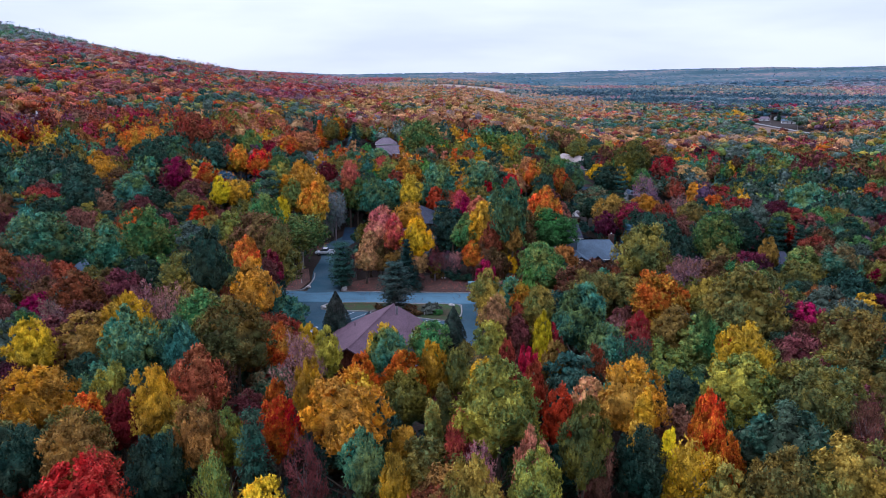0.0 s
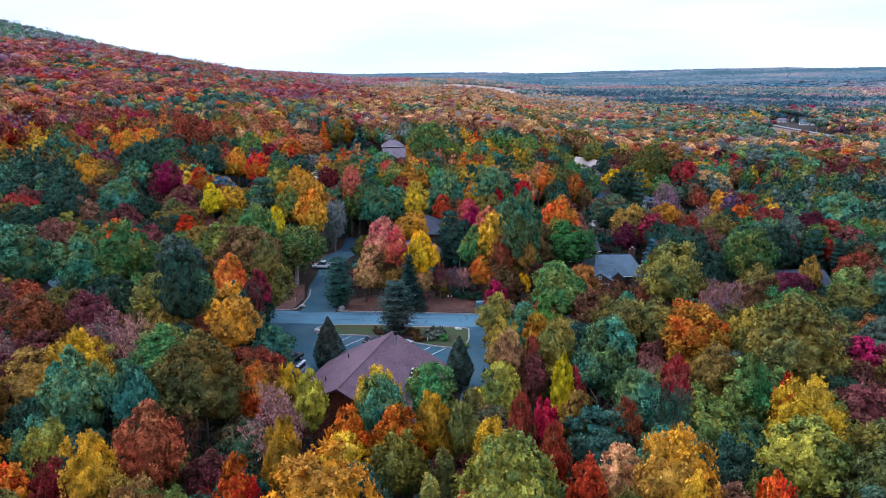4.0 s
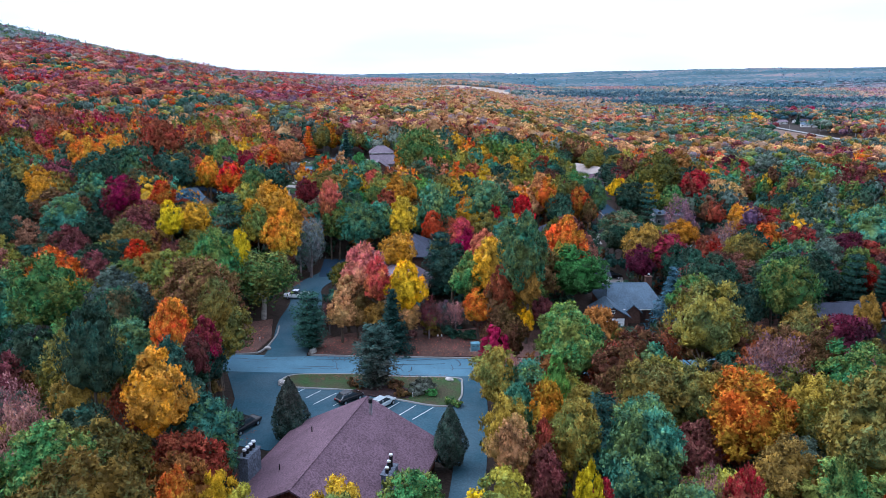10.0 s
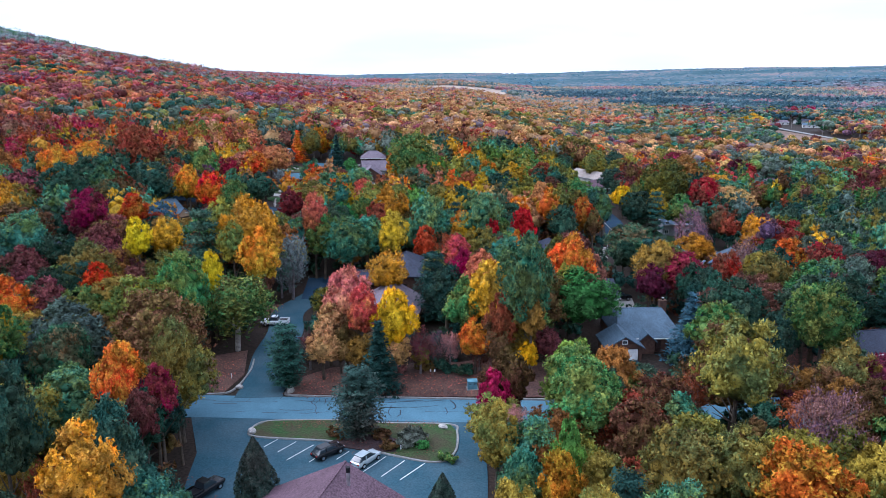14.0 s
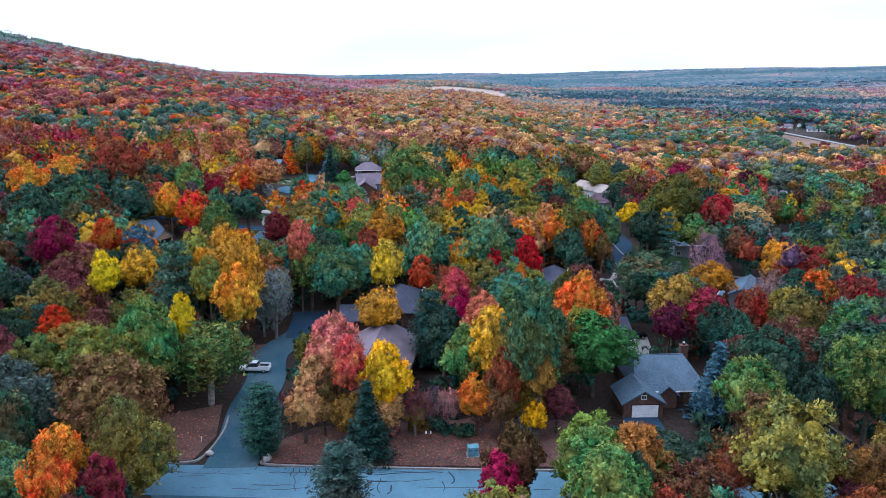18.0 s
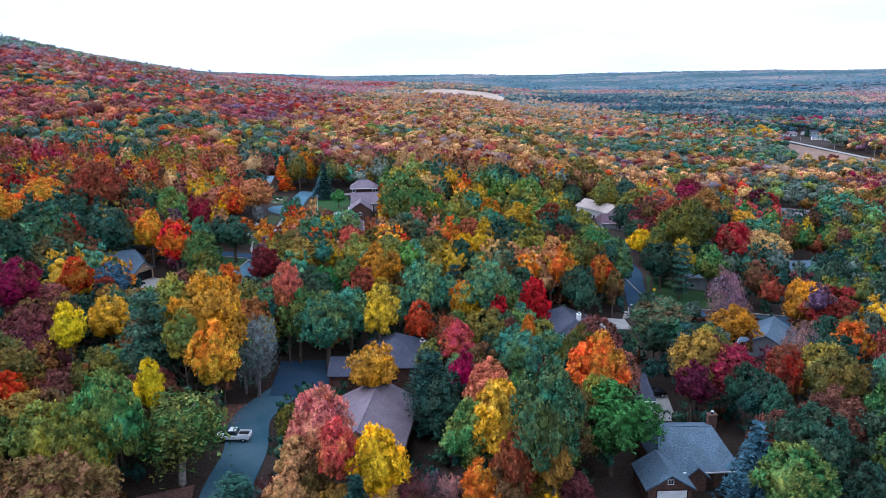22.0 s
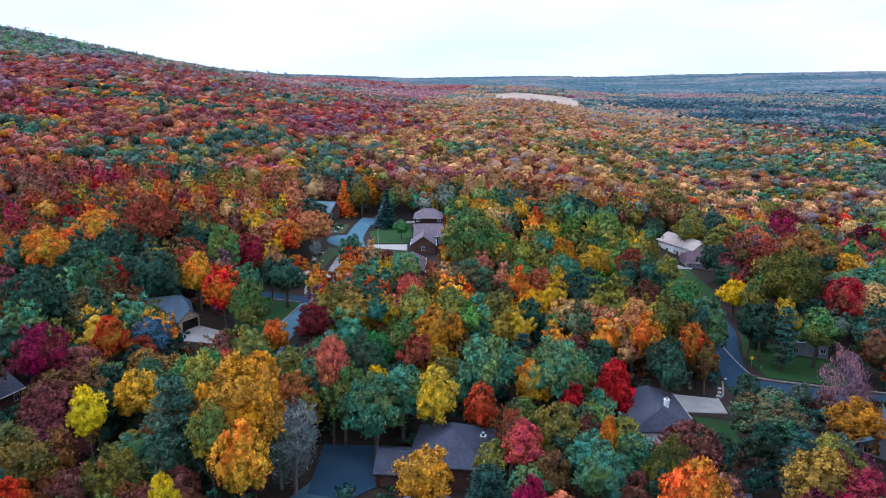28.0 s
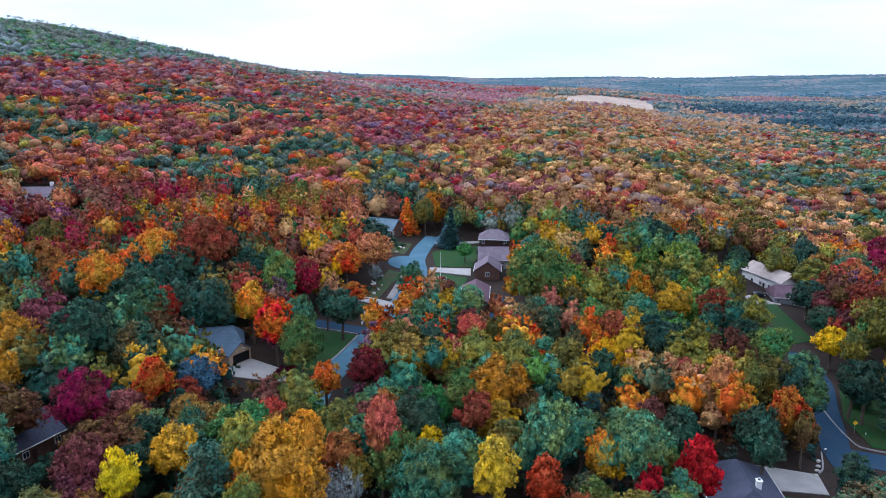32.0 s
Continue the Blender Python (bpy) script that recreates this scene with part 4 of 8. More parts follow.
for hx, hy, ht, wm, rm in ((372, 812, 5, "white", "roof_mauve"), (384, 764, -20, "white", "roof_grey"), (404, 826, 12, "white", "roof_dark"), (440, 742, 30, "greysiding", "roof_dark"), (470, 860, 0, "white", "roof_tan"), (498, 800, -15, "brown", "roof_dark"), (352, 905, 25, "white", "roof_mauve"), (520, 930, 40, "greysiding", "roof_grey"), (300, 1150, 10, "white", "roof_tan")):
    house(hx, hy, ht, 17.0, 9.0, 2.9, 4.9, rm, wm, "far white-walled farmhouse beside a country road" if wm == "white" else "far dark-roofed house among trees", wins="s", name="far_house")
    CLEAR.append((hx - 8, hy - 22, 14))


# ---- vehicles ----
def wheel(parent, x, y, r=0.36, w=0.24):
    bm = bmesh.new()
    bmesh.ops.create_cone(bm, cap_ends=True, segments=16, radius1=r, radius2=r, depth=w, matrix=Matrix.Translation((x, y, r)) @ pose(0, 0, 0, 90, 0, 0))
    t = part("wheel", bm, M["tyre"], parent)
    bm = bmesh.new()
    bmesh.ops.create_cone(bm, cap_ends=True, segments=12, radius1=r * 0.6, radius2=r * 0.6, depth=w + 0.02, matrix=Matrix.Translation((x, y, r)) @ pose(0, 0, 0, 90, 0, 0))
    part("rim", bm, M["metal"], t)


def loft(sections):
    """A body through cross-sections: each a list of points, equal in number."""
    bm = bmesh.new()
    rows = [[bm.verts.new(p) for p in s] for s in sections]
    n = len(rows[0])
    for a, b in zip(rows, rows[1:]):
        for i in range(n):
            bm.faces.new((a[i], a[(i + 1) % n], b[(i + 1) % n], b[i]))
    bm.faces.new(rows[0])
    bm.faces.new(rows[-1])
    bmesh.ops.recalc_face_normals(bm, faces=bm.faces)
    return bm


def slab(x, hw, z0, z1, tuck=0.08):
    return [(x, -hw + tuck, z0), (x, hw - tuck, z0), (x, hw, z0 + (z1 - z0) * 0.35), (x, hw - 0.02, z0 + (z1 - z0) * 0.75), (x, hw - 0.12, z1), (x, -hw + 0.12, z1), (x, -hw + 0.02, z0 + (z1 - z0) * 0.75), (x, -hw, z0 + (z1 - z0) * 0.35)]


def car(x, y, turn, paint, label, pickup=False, lift=0.12):
    c = thing("pickup_truck" if pickup else "car", x, y, land_z(x, y) + lift, turn, label, "truck" if pickup else "car")
    if pickup:
        body = loft([slab(-2.75, 0.93, 0.5, 1.05), slab(-2.6, 0.97, 0.42, 1.12), slab(-0.6, 0.98, 0.4, 1.12), slab(1.0, 0.98, 0.4, 1.1), slab(2.4, 0.95, 0.42, 1.02), slab(2.75, 0.85, 0.5, 0.9)])
        cab = loft([slab(-0.75, 0.86, 1.05, 1.15), slab(-0.55, 0.80, 1.05, 1.82, 0.0), slab(0.6, 0.80, 1.05, 1.84, 0.0), slab(1.45, 0.86, 1.0, 1.12)])
        part("body", body, M[paint], c)
        k = part("cab", cab, M["glass"], c, "dark glazed cab")
        part("cab_roof", boxes((-0.55, 0.62, -0.72, 0.72, 1.81, 1.88, 0.02)), M[paint], k)
        part("bed", boxes((-2.6, -0.85, -0.72, 0.72, 1.10, 1.135)), M["blackmetal"], c, "dark open load bed")
        part("bed_rail", boxes((-2.65, -0.8, -0.92, -0.74, 1.08, 1.32), (-2.65, -0.8, 0.74, 0.92, 1.08, 1.32), (-2.72, -2.6, -0.92, 0.92, 1.08, 1.32)), M[paint], c)
        ends = (2.72, -2.76)
        wx = (1.75, -1.75)
    else:
        body = loft([slab(-2.25, 0.8, 0.45, 0.85), slab(-2.1, 0.88, 0.36, 0.98), slab(-0.8, 0.91, 0.32, 1.0), slab(0.9, 0.91, 0.32, 0.98), slab(1.9, 0.87, 0.36, 0.86), slab(2.28, 0.74, 0.45, 0.72)])
        cab = loft([slab(-2.05, 0.78, 0.92, 1.0), slab(-1.55, 0.70, 0.92, 1.52, 0.0), slab(0.1, 0.72, 0.92, 1.58, 0.0), slab(1.15, 0.80, 0.88, 0.98)])
        part("body", body, M[paint], c)
        k = part("cabin", cab, M["glass"], c, "dark glazed cabin")
        part("car_roof", boxes((-1.5, 0.15, -0.62, 0.62, 1.545, 1.63, 0.025)), M[paint], k)
        for px in (-0.75,):
            part("pillar", boxes((px - 0.06, px + 0.06, -0.76, -0.70, 0.95, 1.5), (px - 0.06, px + 0.06, 0.70, 0.76, 0.95, 1.5)), M[paint], k)
        ends = (2.22, -2.26)
        wx = (1.4, -1.38)
    for sx in wx:
        for sy in (-0.84, 0.84):
            wheel(c, sx, sy)
    for sy in (-0.6, 0.6):
        part("headlight", boxes((ends[0] - 0.12, ends[0] + 0.02, sy - 0.16, sy + 0.16, 0.66, 0.78)), M["metal"], c)
        part("tail_light", boxes((ends[1] - 0.02, ends[1] + 0.1, sy - 0.14, sy + 0.14, 0.72, 0.88)), M["lampred"], c)
    part("bumper", boxes((ends[0] - 0.05, ends[0] + 0.08, -0.72, 0.72, 0.42, 0.56)), M["blackmetal"], c)
    return c


car(-16.2, 79.3, 45, "carblack", "black sport utility car parked in a marked bay")
car(-10.9, 77.3, 55, "carsilver", "pale silver car parked in a marked bay")
car(-29.8, 70.0, 62, "carblack", "black pickup truck parked beside the lot", pickup=True)
car(-34.2, 128.6, 178, "carwhite", "white pickup truck parked on the driveway", pickup=True)
car(38.0, 145.0, 10, "carblack", "dark pickup truck on a concrete pad", pickup=True)
car(58.2, 303.0, 15, "carblack", "dark car parked before a garage house")
car(33.2, 133.0, 100, "carwhite", "white car parked behind a house")

# parking bay lines and sealed cracks
BAYS = [(-25.3, 81.5, -23.9, 83.6), (-23.1, 80.1, -21.2, 82.9), (-21.5, 77.9, -18.6, 82.0), (-18.4, 77.4, -16.0, 81.2), (-14.9, 78.1, -13.5, 80.2), (-11.2, 74.7, -8.4, 78.8), (-8.6, 73.8, -5.8, 77.8), (-6.2, 73.0, -3.2, 77.0)]


def flat_line(name, pts, width, material, parent, z):
    bm = bmesh.new()
    p = np.array(pts, float)
    d = np.gradient(p, axis=0)
    d /= np.linalg.norm(d, axis=1)[:, None]
    s = np.stack([d[:, 1], -d[:, 0]], 1) * width / 2
    rows = [[bm.verts.new((q[0] + e * n[0], q[1] + e * n[1], land_z(*q) + z)) for e in (-1, 1)] for q, n in zip(p, s)]
    for a, b in zip(rows, rows[1:]):
        bm.faces.new((a[0], a[1], b[1], b[0]))
    bmesh.ops.recalc_face_normals(bm, faces=bm.faces)
    return part(name, bm, material, parent)


lot_ob = bpy.data.objects["parking_lot"]
for a, b, c_, d_ in BAYS:
    flat_line("bay_line", [(a, b), ((a + c_) / 2, (b + d_) / 2), (c_, d_)], 0.13, M["line"], lot_ob, 0.125)
road_ob = bpy.data.objects["road"]
rng = random.Random(5)
for k in range(34):
    x0 = rng.uniform(-45, 8)
    y0 = 93.4 + rng.uniform(-3.0, 3.0) - 0.04 * (x0 + 15)
    along = rng.random() < 0.45
    pts = [(x0, y0)]
    for q in range(rng.randint(3, 7)):
        px, py = pts[-1]
        if along:
            px, py = px + rng.uniform(0.8, 2.0), py + rng.uniform(-0.25, 0.25)
        else:
            px, py = px + rng.uniform(-0.4, 0.5), py + rng.uniform(0.5, 1.0)
        if abs(py - (93.4 - 0.04 * (px + 15))) < 3.5:
            pts.append((px, py))
    if len(pts) > 1:
        flat_line("sealed_crack", pts, rng.uniform(0.08, 0.2), M["tar"], road_ob, 0.127)


# gaps fitted to the camera's view of houses, courts and streets
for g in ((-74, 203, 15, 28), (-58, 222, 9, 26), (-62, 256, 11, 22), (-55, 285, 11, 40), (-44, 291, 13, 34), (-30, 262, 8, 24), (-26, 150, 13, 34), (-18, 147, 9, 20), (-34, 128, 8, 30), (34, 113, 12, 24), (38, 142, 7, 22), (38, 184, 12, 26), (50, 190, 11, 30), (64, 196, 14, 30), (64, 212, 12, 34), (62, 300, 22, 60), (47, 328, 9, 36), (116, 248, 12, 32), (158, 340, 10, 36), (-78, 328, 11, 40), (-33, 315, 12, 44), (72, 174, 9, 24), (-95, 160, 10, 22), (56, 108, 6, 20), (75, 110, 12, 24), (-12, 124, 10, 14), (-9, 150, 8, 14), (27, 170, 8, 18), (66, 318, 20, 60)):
    sight_gap(*g)
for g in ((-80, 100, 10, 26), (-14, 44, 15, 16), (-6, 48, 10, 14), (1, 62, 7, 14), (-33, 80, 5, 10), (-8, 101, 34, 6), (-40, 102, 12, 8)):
    sight_gap(*g, tx=0.0, ty=-40.0)
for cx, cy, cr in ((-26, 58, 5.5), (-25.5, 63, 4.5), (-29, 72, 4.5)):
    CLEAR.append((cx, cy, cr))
sight_gap(-206, 298, 8, 26)
sight_gap(58, 280, 10, 44)
sight_gap(159, 343, 14, 44)
sight_gap(64, 312, 16, 44)
sight_gap(60, 292, 12, 30)


# ---- trees ----
def unit(n, r):
    v = r.normal(size=(n, 3))
    return v / np.linalg.norm(v, axis=1)[:, None]


ICO = bmesh.new()
bmesh.ops.create_icosphere(ICO, subdivisions=1, radius=1)
ICO_V = np.array([v.co[:] for v in ICO.verts])
ICO_F = np.array([[v.index for v in f.verts] for f in ICO.faces])
ICO.free()


def cards(pos, out, size, r, stretch=1.3, axis=None, lay=0.72):
    """A leaf spray at each place: a pointed blade that faces roughly outwards and lies along its bough."""
    n = len(pos)
    nrm = out / (np.linalg.norm(out, axis=1)[:, None] + 1e-6) + r.normal(size=(n, 3)) * 0.38
    nrm /= np.linalg.norm(nrm, axis=1)[:, None]
    if axis is None:
        a = np.cross(nrm, r.normal(size=(n, 3)))
    else:
        a = axis - nrm * (axis * nrm).sum(1)[:, None] * lay + r.normal(size=(n, 3)) * 0.25
    a /= np.linalg.norm(a, axis=1)[:, None]
    b = np.cross(nrm, a)
    b /= np.linalg.norm(b, axis=1)[:, None] + 1e-6
    s = size * r.uniform(0.55, 1.4, (n, 1))
    v = np.empty((n, 3, 3))
    v[:, 0] = pos + a * s * stretch * 0.62
    v[:, 1] = pos - a * s * stretch * 0.38 + b * s * 0.5
    v[:, 2] = pos - a * s * stretch * 0.38 - b * s * 0.5
    return v.reshape(-1, 3), np.arange(n * 3).reshape(n, 3)


def crown_arrays(kind, r, lobes, per, size, core=2):
    """A crown of radius 1 (across) standing from z 0 to 1: boughs that fan out and up, each ending in a plume of leaves."""
    P, O, A = [], [], []
    cv, cf, base = [], [], 0
    if kind in ("round", "oval", "birch", "bare"):
        squash = {"round": 1.0, "oval": 0.92, "birch": 0.85, "bare": 0.95}[kind]
        wob = unit(5, r)
        amp = r.uniform(0.05, 0.17, 5)
        ph = r.uniform(0, 6.28, 5)
        k = 0
        while k < lobes:
            d = unit(1, r)[0]
            if d[2] < -0.8 or (d[2] < -0.1 and r.random() < 0.25):
                continue
            env = 0.88 + float((amp * np.sin(3.1 * (wob @ d) + ph)).sum())
            if kind in ("oval", "birch"):
                env *= 1 - 0.34 * max(0, d[2]) * np.hypot(d[0], d[1])
            env *= r.uniform(0.80, 1.06)
            tip = np.array([d[0] * env * squash, d[1] * env * squash, 0.46 + d[2] * 0.54 * env])
            foot = np.array([tip[0] * 0.18, tip[1] * 0.18, max(0.04, tip[2] - 0.34 - 0.18 * r.random())])
            way = tip - foot
            if kind in ("round", "oval"):
                # a rounded clump of leaves at the bough's end, with a loose tail behind it
                lr = r.uniform(0.17, 0.29)
                q = unit(per, r)
                q[:, 2] = np.abs(q[:, 2]) * 1.1 - 0.30 * r.random(per)
                q += d * 0.25
                q /= np.linalg.norm(q, axis=1)[:, None]
                tail = (r.random(per) < 0.22)[:, None] * r.random((per, 1))
                P.append(tip - way * 0.10 - way * tail * 0.55 + q * r.uniform(0.75, 1.08, (per, 1)) * np.array([lr, lr, lr * 0.52]))
                O.append(q + d * 0.25 + np.array([0, 0, 0.2]))
                A.append(q * np.array([1, 1, 0.4]) + np.array([0, 0, 0.9]) + r.normal(size=(per, 3)) * 0.5)
            else:
                u = r.random(per) ** 1.25
                wide = (0.035 + 0.20 * u ** 0.8)[:, None] * (0.8 if kind == "bare" else 1.0)
                q = r.normal(size=(per, 3)) * np.array([1, 1, 0.5])
                P.append(tip - way * (u * 0.62)[:, None] + q * wide)
                O.append(q * 0.45 + d * 0.7 + np.array([0, 0, 0.35]))
                A.append(np.repeat((way * np.array([1, 1, 1.25]) + np.array([0, 0, 0.22]))[None], per, 0))
            k += 1
        if core and kind != "bare":
            jag = r.uniform(0.8, 1.15, (len(ICO_V), 1))
            fat = 0.54 if core == 2 else 0.60
            cv.append(np.array([0, 0, 0.42]) + ICO_V * jag * np.array([fat * squash, fat * squash, 0.29 if core == 2 else 0.34]))
            cf.append(ICO_F + base)
            base += len(ICO_V)
    elif kind == "spire":
        for k in range(lobes):
            z = r.uniform(0.06, 0.96)
            rad = 0.62 * (1 - z) ** 0.75 + 0.10
            a = r.uniform(0, 2 * math.pi)
            c = np.array([math.cos(a) * rad * 0.8, math.sin(a) * rad * 0.8, z])
            lr = 0.16 + 0.22 * (1 - z)
            q = unit(per, r)
            P.append(c + q * np.array([lr, lr, 0.10]))
            O.append(q + np.array([math.cos(a), math.sin(a), 0.9]) * 0.6)
        if core:
            for z in (0.15, 0.35, 0.55, 0.75):
                rad = 0.60 * (1 - z) ** 0.75 + 0.06
                cv.append(np.array([0, 0, z]) + ICO_V * np.array([rad, rad, 0.18]))
                cf.append(ICO_F + base)
                base += len(ICO_V)
    elif kind in ("spruce", "pine"):
        tiers = 13 if kind == "spruce" else 8
        for t in range(tiers):
            z = 0.04 + 0.93 * t / (tiers - 1)
            reach = (1 - z) ** 0.9 + 0.05 if kind == "spruce" else (0.55 + 0.45 * math.sin(math.pi * min(1, 0.25 + 0.75 * (1 - z)))) * (1 - 0.55 * z ** 2)
            arms = int(max(4, lobes / tiers * (0.5 + reach)))
            for k in range(arms):
                a = 2 * math.pi * (k + r.uniform(-0.3, 0.3)) / arms + t * 0.7
                rl = reach * (r.uniform(0.72, 1.05) if kind == "spruce" else r.uniform(0.45, 1.12))
                m = max(4, int(per * (0.35 + reach * 0.65)))
                s = r.uniform(0.12, 1.0, m)
                wdt = (0.10 if kind == "spruce" else 0.16) * (1.2 - s * 0.6)
                off = r.normal(size=m) * wdt
                zz = z - s * rl * (0.10 if kind == "spruce" else -0.03) + r.normal(size=m) * (0.012 if kind == "spruce" else 0.022)
                P.append(np.stack([math.cos(a) * s * rl - math.sin(a) * off, math.sin(a) * s * rl + math.cos(a) * off, zz], 1))
                O.append(np.stack([np.full(m, math.cos(a) * 0.45), np.full(m, math.sin(a) * 0.45), np.full(m, 0.9)], 1))
        if core and kind == "spruce":
            for z in (0.12, 0.32, 0.52, 0.72, 0.88):
                rad = 0.55 * ((1 - z) ** 0.9 + 0.02) * (1.0 if kind == "spruce" else 0.8)
                cv.append(np.array([0, 0, z]) + ICO_V * np.array([rad, rad, 0.13]))
                cf.append(ICO_F + base)
                base += len(ICO_V)
    elif kind == "arbor":
        n = lobes * per
        z = r.uniform(0, 1, n)
        a = r.uniform(0, 2 * math.pi, n)
        rad = np.where(z < 0.25, 0.72 + z * 1.1, (1 - (np.maximum(z - 0.25, 0) / 0.76) ** 1.5)) * r.uniform(0.86, 1.04, n)
        rad *= 1 + 0.10 * np.sin(a * 5 + z * 9)
        P.append(np.stack([np.cos(a) * rad, np.sin(a) * rad, z], 1))
        O.append(np.stack([np.cos(a), np.sin(a), np.full(n, 0.8)], 1))
        for zc, rc in ((0.14, 0.78), (0.34, 0.82), (0.54, 0.66), (0.74, 0.42)):
            cv.append(np.array([0, 0, zc]) + ICO_V * np.array([rc, rc, 0.2]))
            cf.append(ICO_F + base)
            base += len(ICO_V)
    P, O = np.concatenate(P), np.concatenate(O)
    A = np.concatenate(A) if A else None
    return P, O, A, (np.concatenate(cv) if cv else None), (np.concatenate(cf) if cf else None)


def lush_arrays(kind, r, heads, per):
    """A crown of radius 1 from z 0 to 1 built of rounded heads, each a burst of sprays that reach outwards and up."""
    tall = kind == "oval"
    C, R, D = [], [], []
    golden = math.pi * (3 - math.sqrt(5))
    spin = r.uniform(0, 6.28)
    for k in range(heads):
        w = 1 - (k + 0.5) / heads * 1.86
        a = spin + k * golden + r.uniform(-0.3, 0.3)
        flat = math.sqrt(max(0.0, 1 - min(1.0, abs(w)) ** 2))
        d = np.array([math.cos(a) * flat, math.sin(a) * flat, w])
        out = r.uniform(0.46, 0.80)
        lr = r.uniform(0.22, 0.38) * (0.92 if tall else 1.0) * (1.0 - 0.18 * max(0.0, d[2]))
        full = 1.0 - (0.34 if tall else 0.20) * max(0.0, d[2]) + 0.22 * max(0.0, -d[2])
        c = np.array([d[0] * out * full, d[1] * out * full, 0.52 + d[2] * 0.40 * r.uniform(0.80, 1.06)])
        C.append(c)
        R.append(lr)
        D.append(d)
    C, R, D = np.array(C), np.array(R), np.array(D)
    P, O, A = [], [], []
    for k in range(heads):
        sprays = max(6, per // 9)
        q = unit(sprays * 3, r) + D[k] * 0.50 + np.array([0, 0, 0.62])
        q /= np.linalg.norm(q, axis=1)[:, None]
        q = q[q[:, 2] > -0.45][:sprays]
        n = len(q)
        m = 9
        u = r.uniform(0.42, 1.0, (n, m)) ** 0.8
        reach = r.uniform(0.80, 1.16, (n, 1))
        side = r.normal(size=(n, m, 3)) * (0.11 * (1.25 - u))[..., None]
        p = (q[:, None] * (u * reach)[..., None] + side) * R[k] * np.array([1, 1, 0.62 if tall else 0.62])
        p[..., 2] += 0.10 * R[k] * u * reach
        p = p.reshape(-1, 3) + C[k]
        gap = np.linalg.norm((p[:, None] - C[None]) * np.array([1, 1, 2.0]), axis=2) / R[None]
        gap[:, k] = 9
        keep = gap.min(1) > 0.66
        qq = np.repeat(q, m, 0)
        P.append(p[keep])
        O.append((qq * 0.85 + D[k] * 0.45 + np.array([0, 0, 0.05]))[keep])
        A.append((qq * np.array([1, 1, 0.7]) + np.array([0, 0, 0.75]) + r.normal(size=qq.shape) * 0.22)[keep])
    cv, cf, base = [], [], 0
    for k in range(heads):
        cv.append(C[k] * np.array([0.86, 0.86, 0.92]) + ICO_V * R[k] * np.array([0.60, 0.60, 0.28]))
        cf.append(ICO_F + base)
        base += len(ICO_V)
    cv.append(np.array([0, 0, 0.46]) + ICO_V * np.array([0.60, 0.60, 0.36]))
    cf.append(ICO_F + base)
    return np.concatenate(P), np.concatenate(O), np.concatenate(A), np.concatenate(cv), np.concatenate(cf)


def crown_mesh(name, kind, seed, radius, high, lobes, per, size, core=2):
    """A crown in metres as one mesh of tufts (four-cornered) and cores."""
    r = np.random.default_rng(seed)
    if kind in ("round", "oval") and lobes < 60 and per > 100:
        P, O, A, cv, cf = lush_arrays(kind, r, lobes, per)
    else:
        P, O, A, cv, cf = crown_arrays(kind, r, lobes, per, size, core)
    sc = np.array([radius, radius, high])
    if A is not None:
        A = A * sc
        A = A / np.linalg.norm(A, axis=1)[:, None]
    v, f = cards(P * sc, O, size, r, 1.7 if A is None else (1.6 if kind in ("round", "oval") else 2.1), A, 0.75 if kind in ("round", "oval") else 0.4)
    faces = f
    if cv is not None:
        faces = np.concatenate([faces, cf + len(v)])
        v = np.concatenate([v, cv * sc])
    return v, faces


def limb(bm, a, b, r0, r1, n=6):
    a, b = Vector(a), Vector(b)
    d = b - a
    m = Matrix.Translation((a + b) / 2) @ d.to_track_quat("Z", "Y").to_matrix().to_4x4()
    bmesh.ops.create_cone(bm, cap_ends=True, segments=n, radius1=r0, radius2=r1, depth=d.length, matrix=m)


def trunk_mesh(kind, seed, radius, high, crown0):
    """A tapered trunk with limbs that reach into the crown. The tree stands from 0 to high, its crown from crown0 up."""
    r = random.Random(seed)
    bm = bmesh.new()
    tr = 0.016 * high + 0.05
    lean = (r.uniform(-0.4, 0.4), r.uniform(-0.4, 0.4))
    top = high * (0.93 if kind in ("spruce", "pine", "spire") else 0.78)
    mid = (lean[0], lean[1], crown0 + (high - crown0) * 0.25)
    limb(bm, (0, 0, -0.6), mid, tr * 1.15, tr * 0.72, 8)
    limb(bm, mid, (lean[0] * 1.5, lean[1] * 1.5, top), tr * 0.72, tr * 0.16, 7)
    count = {"bare": 26, "birch": 14}.get(kind, 8)
    for k in range(count):
        a = r.uniform(0, 6.28)
        z0 = crown0 + (high - crown0) * r.uniform(0.0, 0.55)
        reach = radius * (r.uniform(0.40, 0.68) if kind == "birch" else r.uniform(0.5, 0.82))
        up = r.uniform(0.25, 0.9) if kind not in ("spruce", "pine") else 0.05
        p0 = (lean[0], lean[1], z0)
        p1 = (lean[0] + math.cos(a) * reach, lean[1] + math.sin(a) * reach, min(high * 0.97, z0 + reach * up * 1.4))
        limb(bm, p0, p1, tr * (0.20 if kind == "bare" else 0.34), tr * (0.03 if kind == "bare" else 0.07), 5)
        if kind in ("bare", "birch"):
            for q in range(3):
                s = r.uniform(0.4, 0.9)
                b0 = [p0[i] + (p1[i] - p0[i]) * s for i in range(3)]
                b1 = (b0[0] + r.uniform(-1, 1) * radius * 0.35, b0[1] + r.uniform(-1, 1) * radius * 0.35, b0[2] + r.uniform(0.3, 1.2) * radius * 0.4)
                limb(bm, b0, b1, tr * 0.12, tr * 0.04, 4)
    return bm


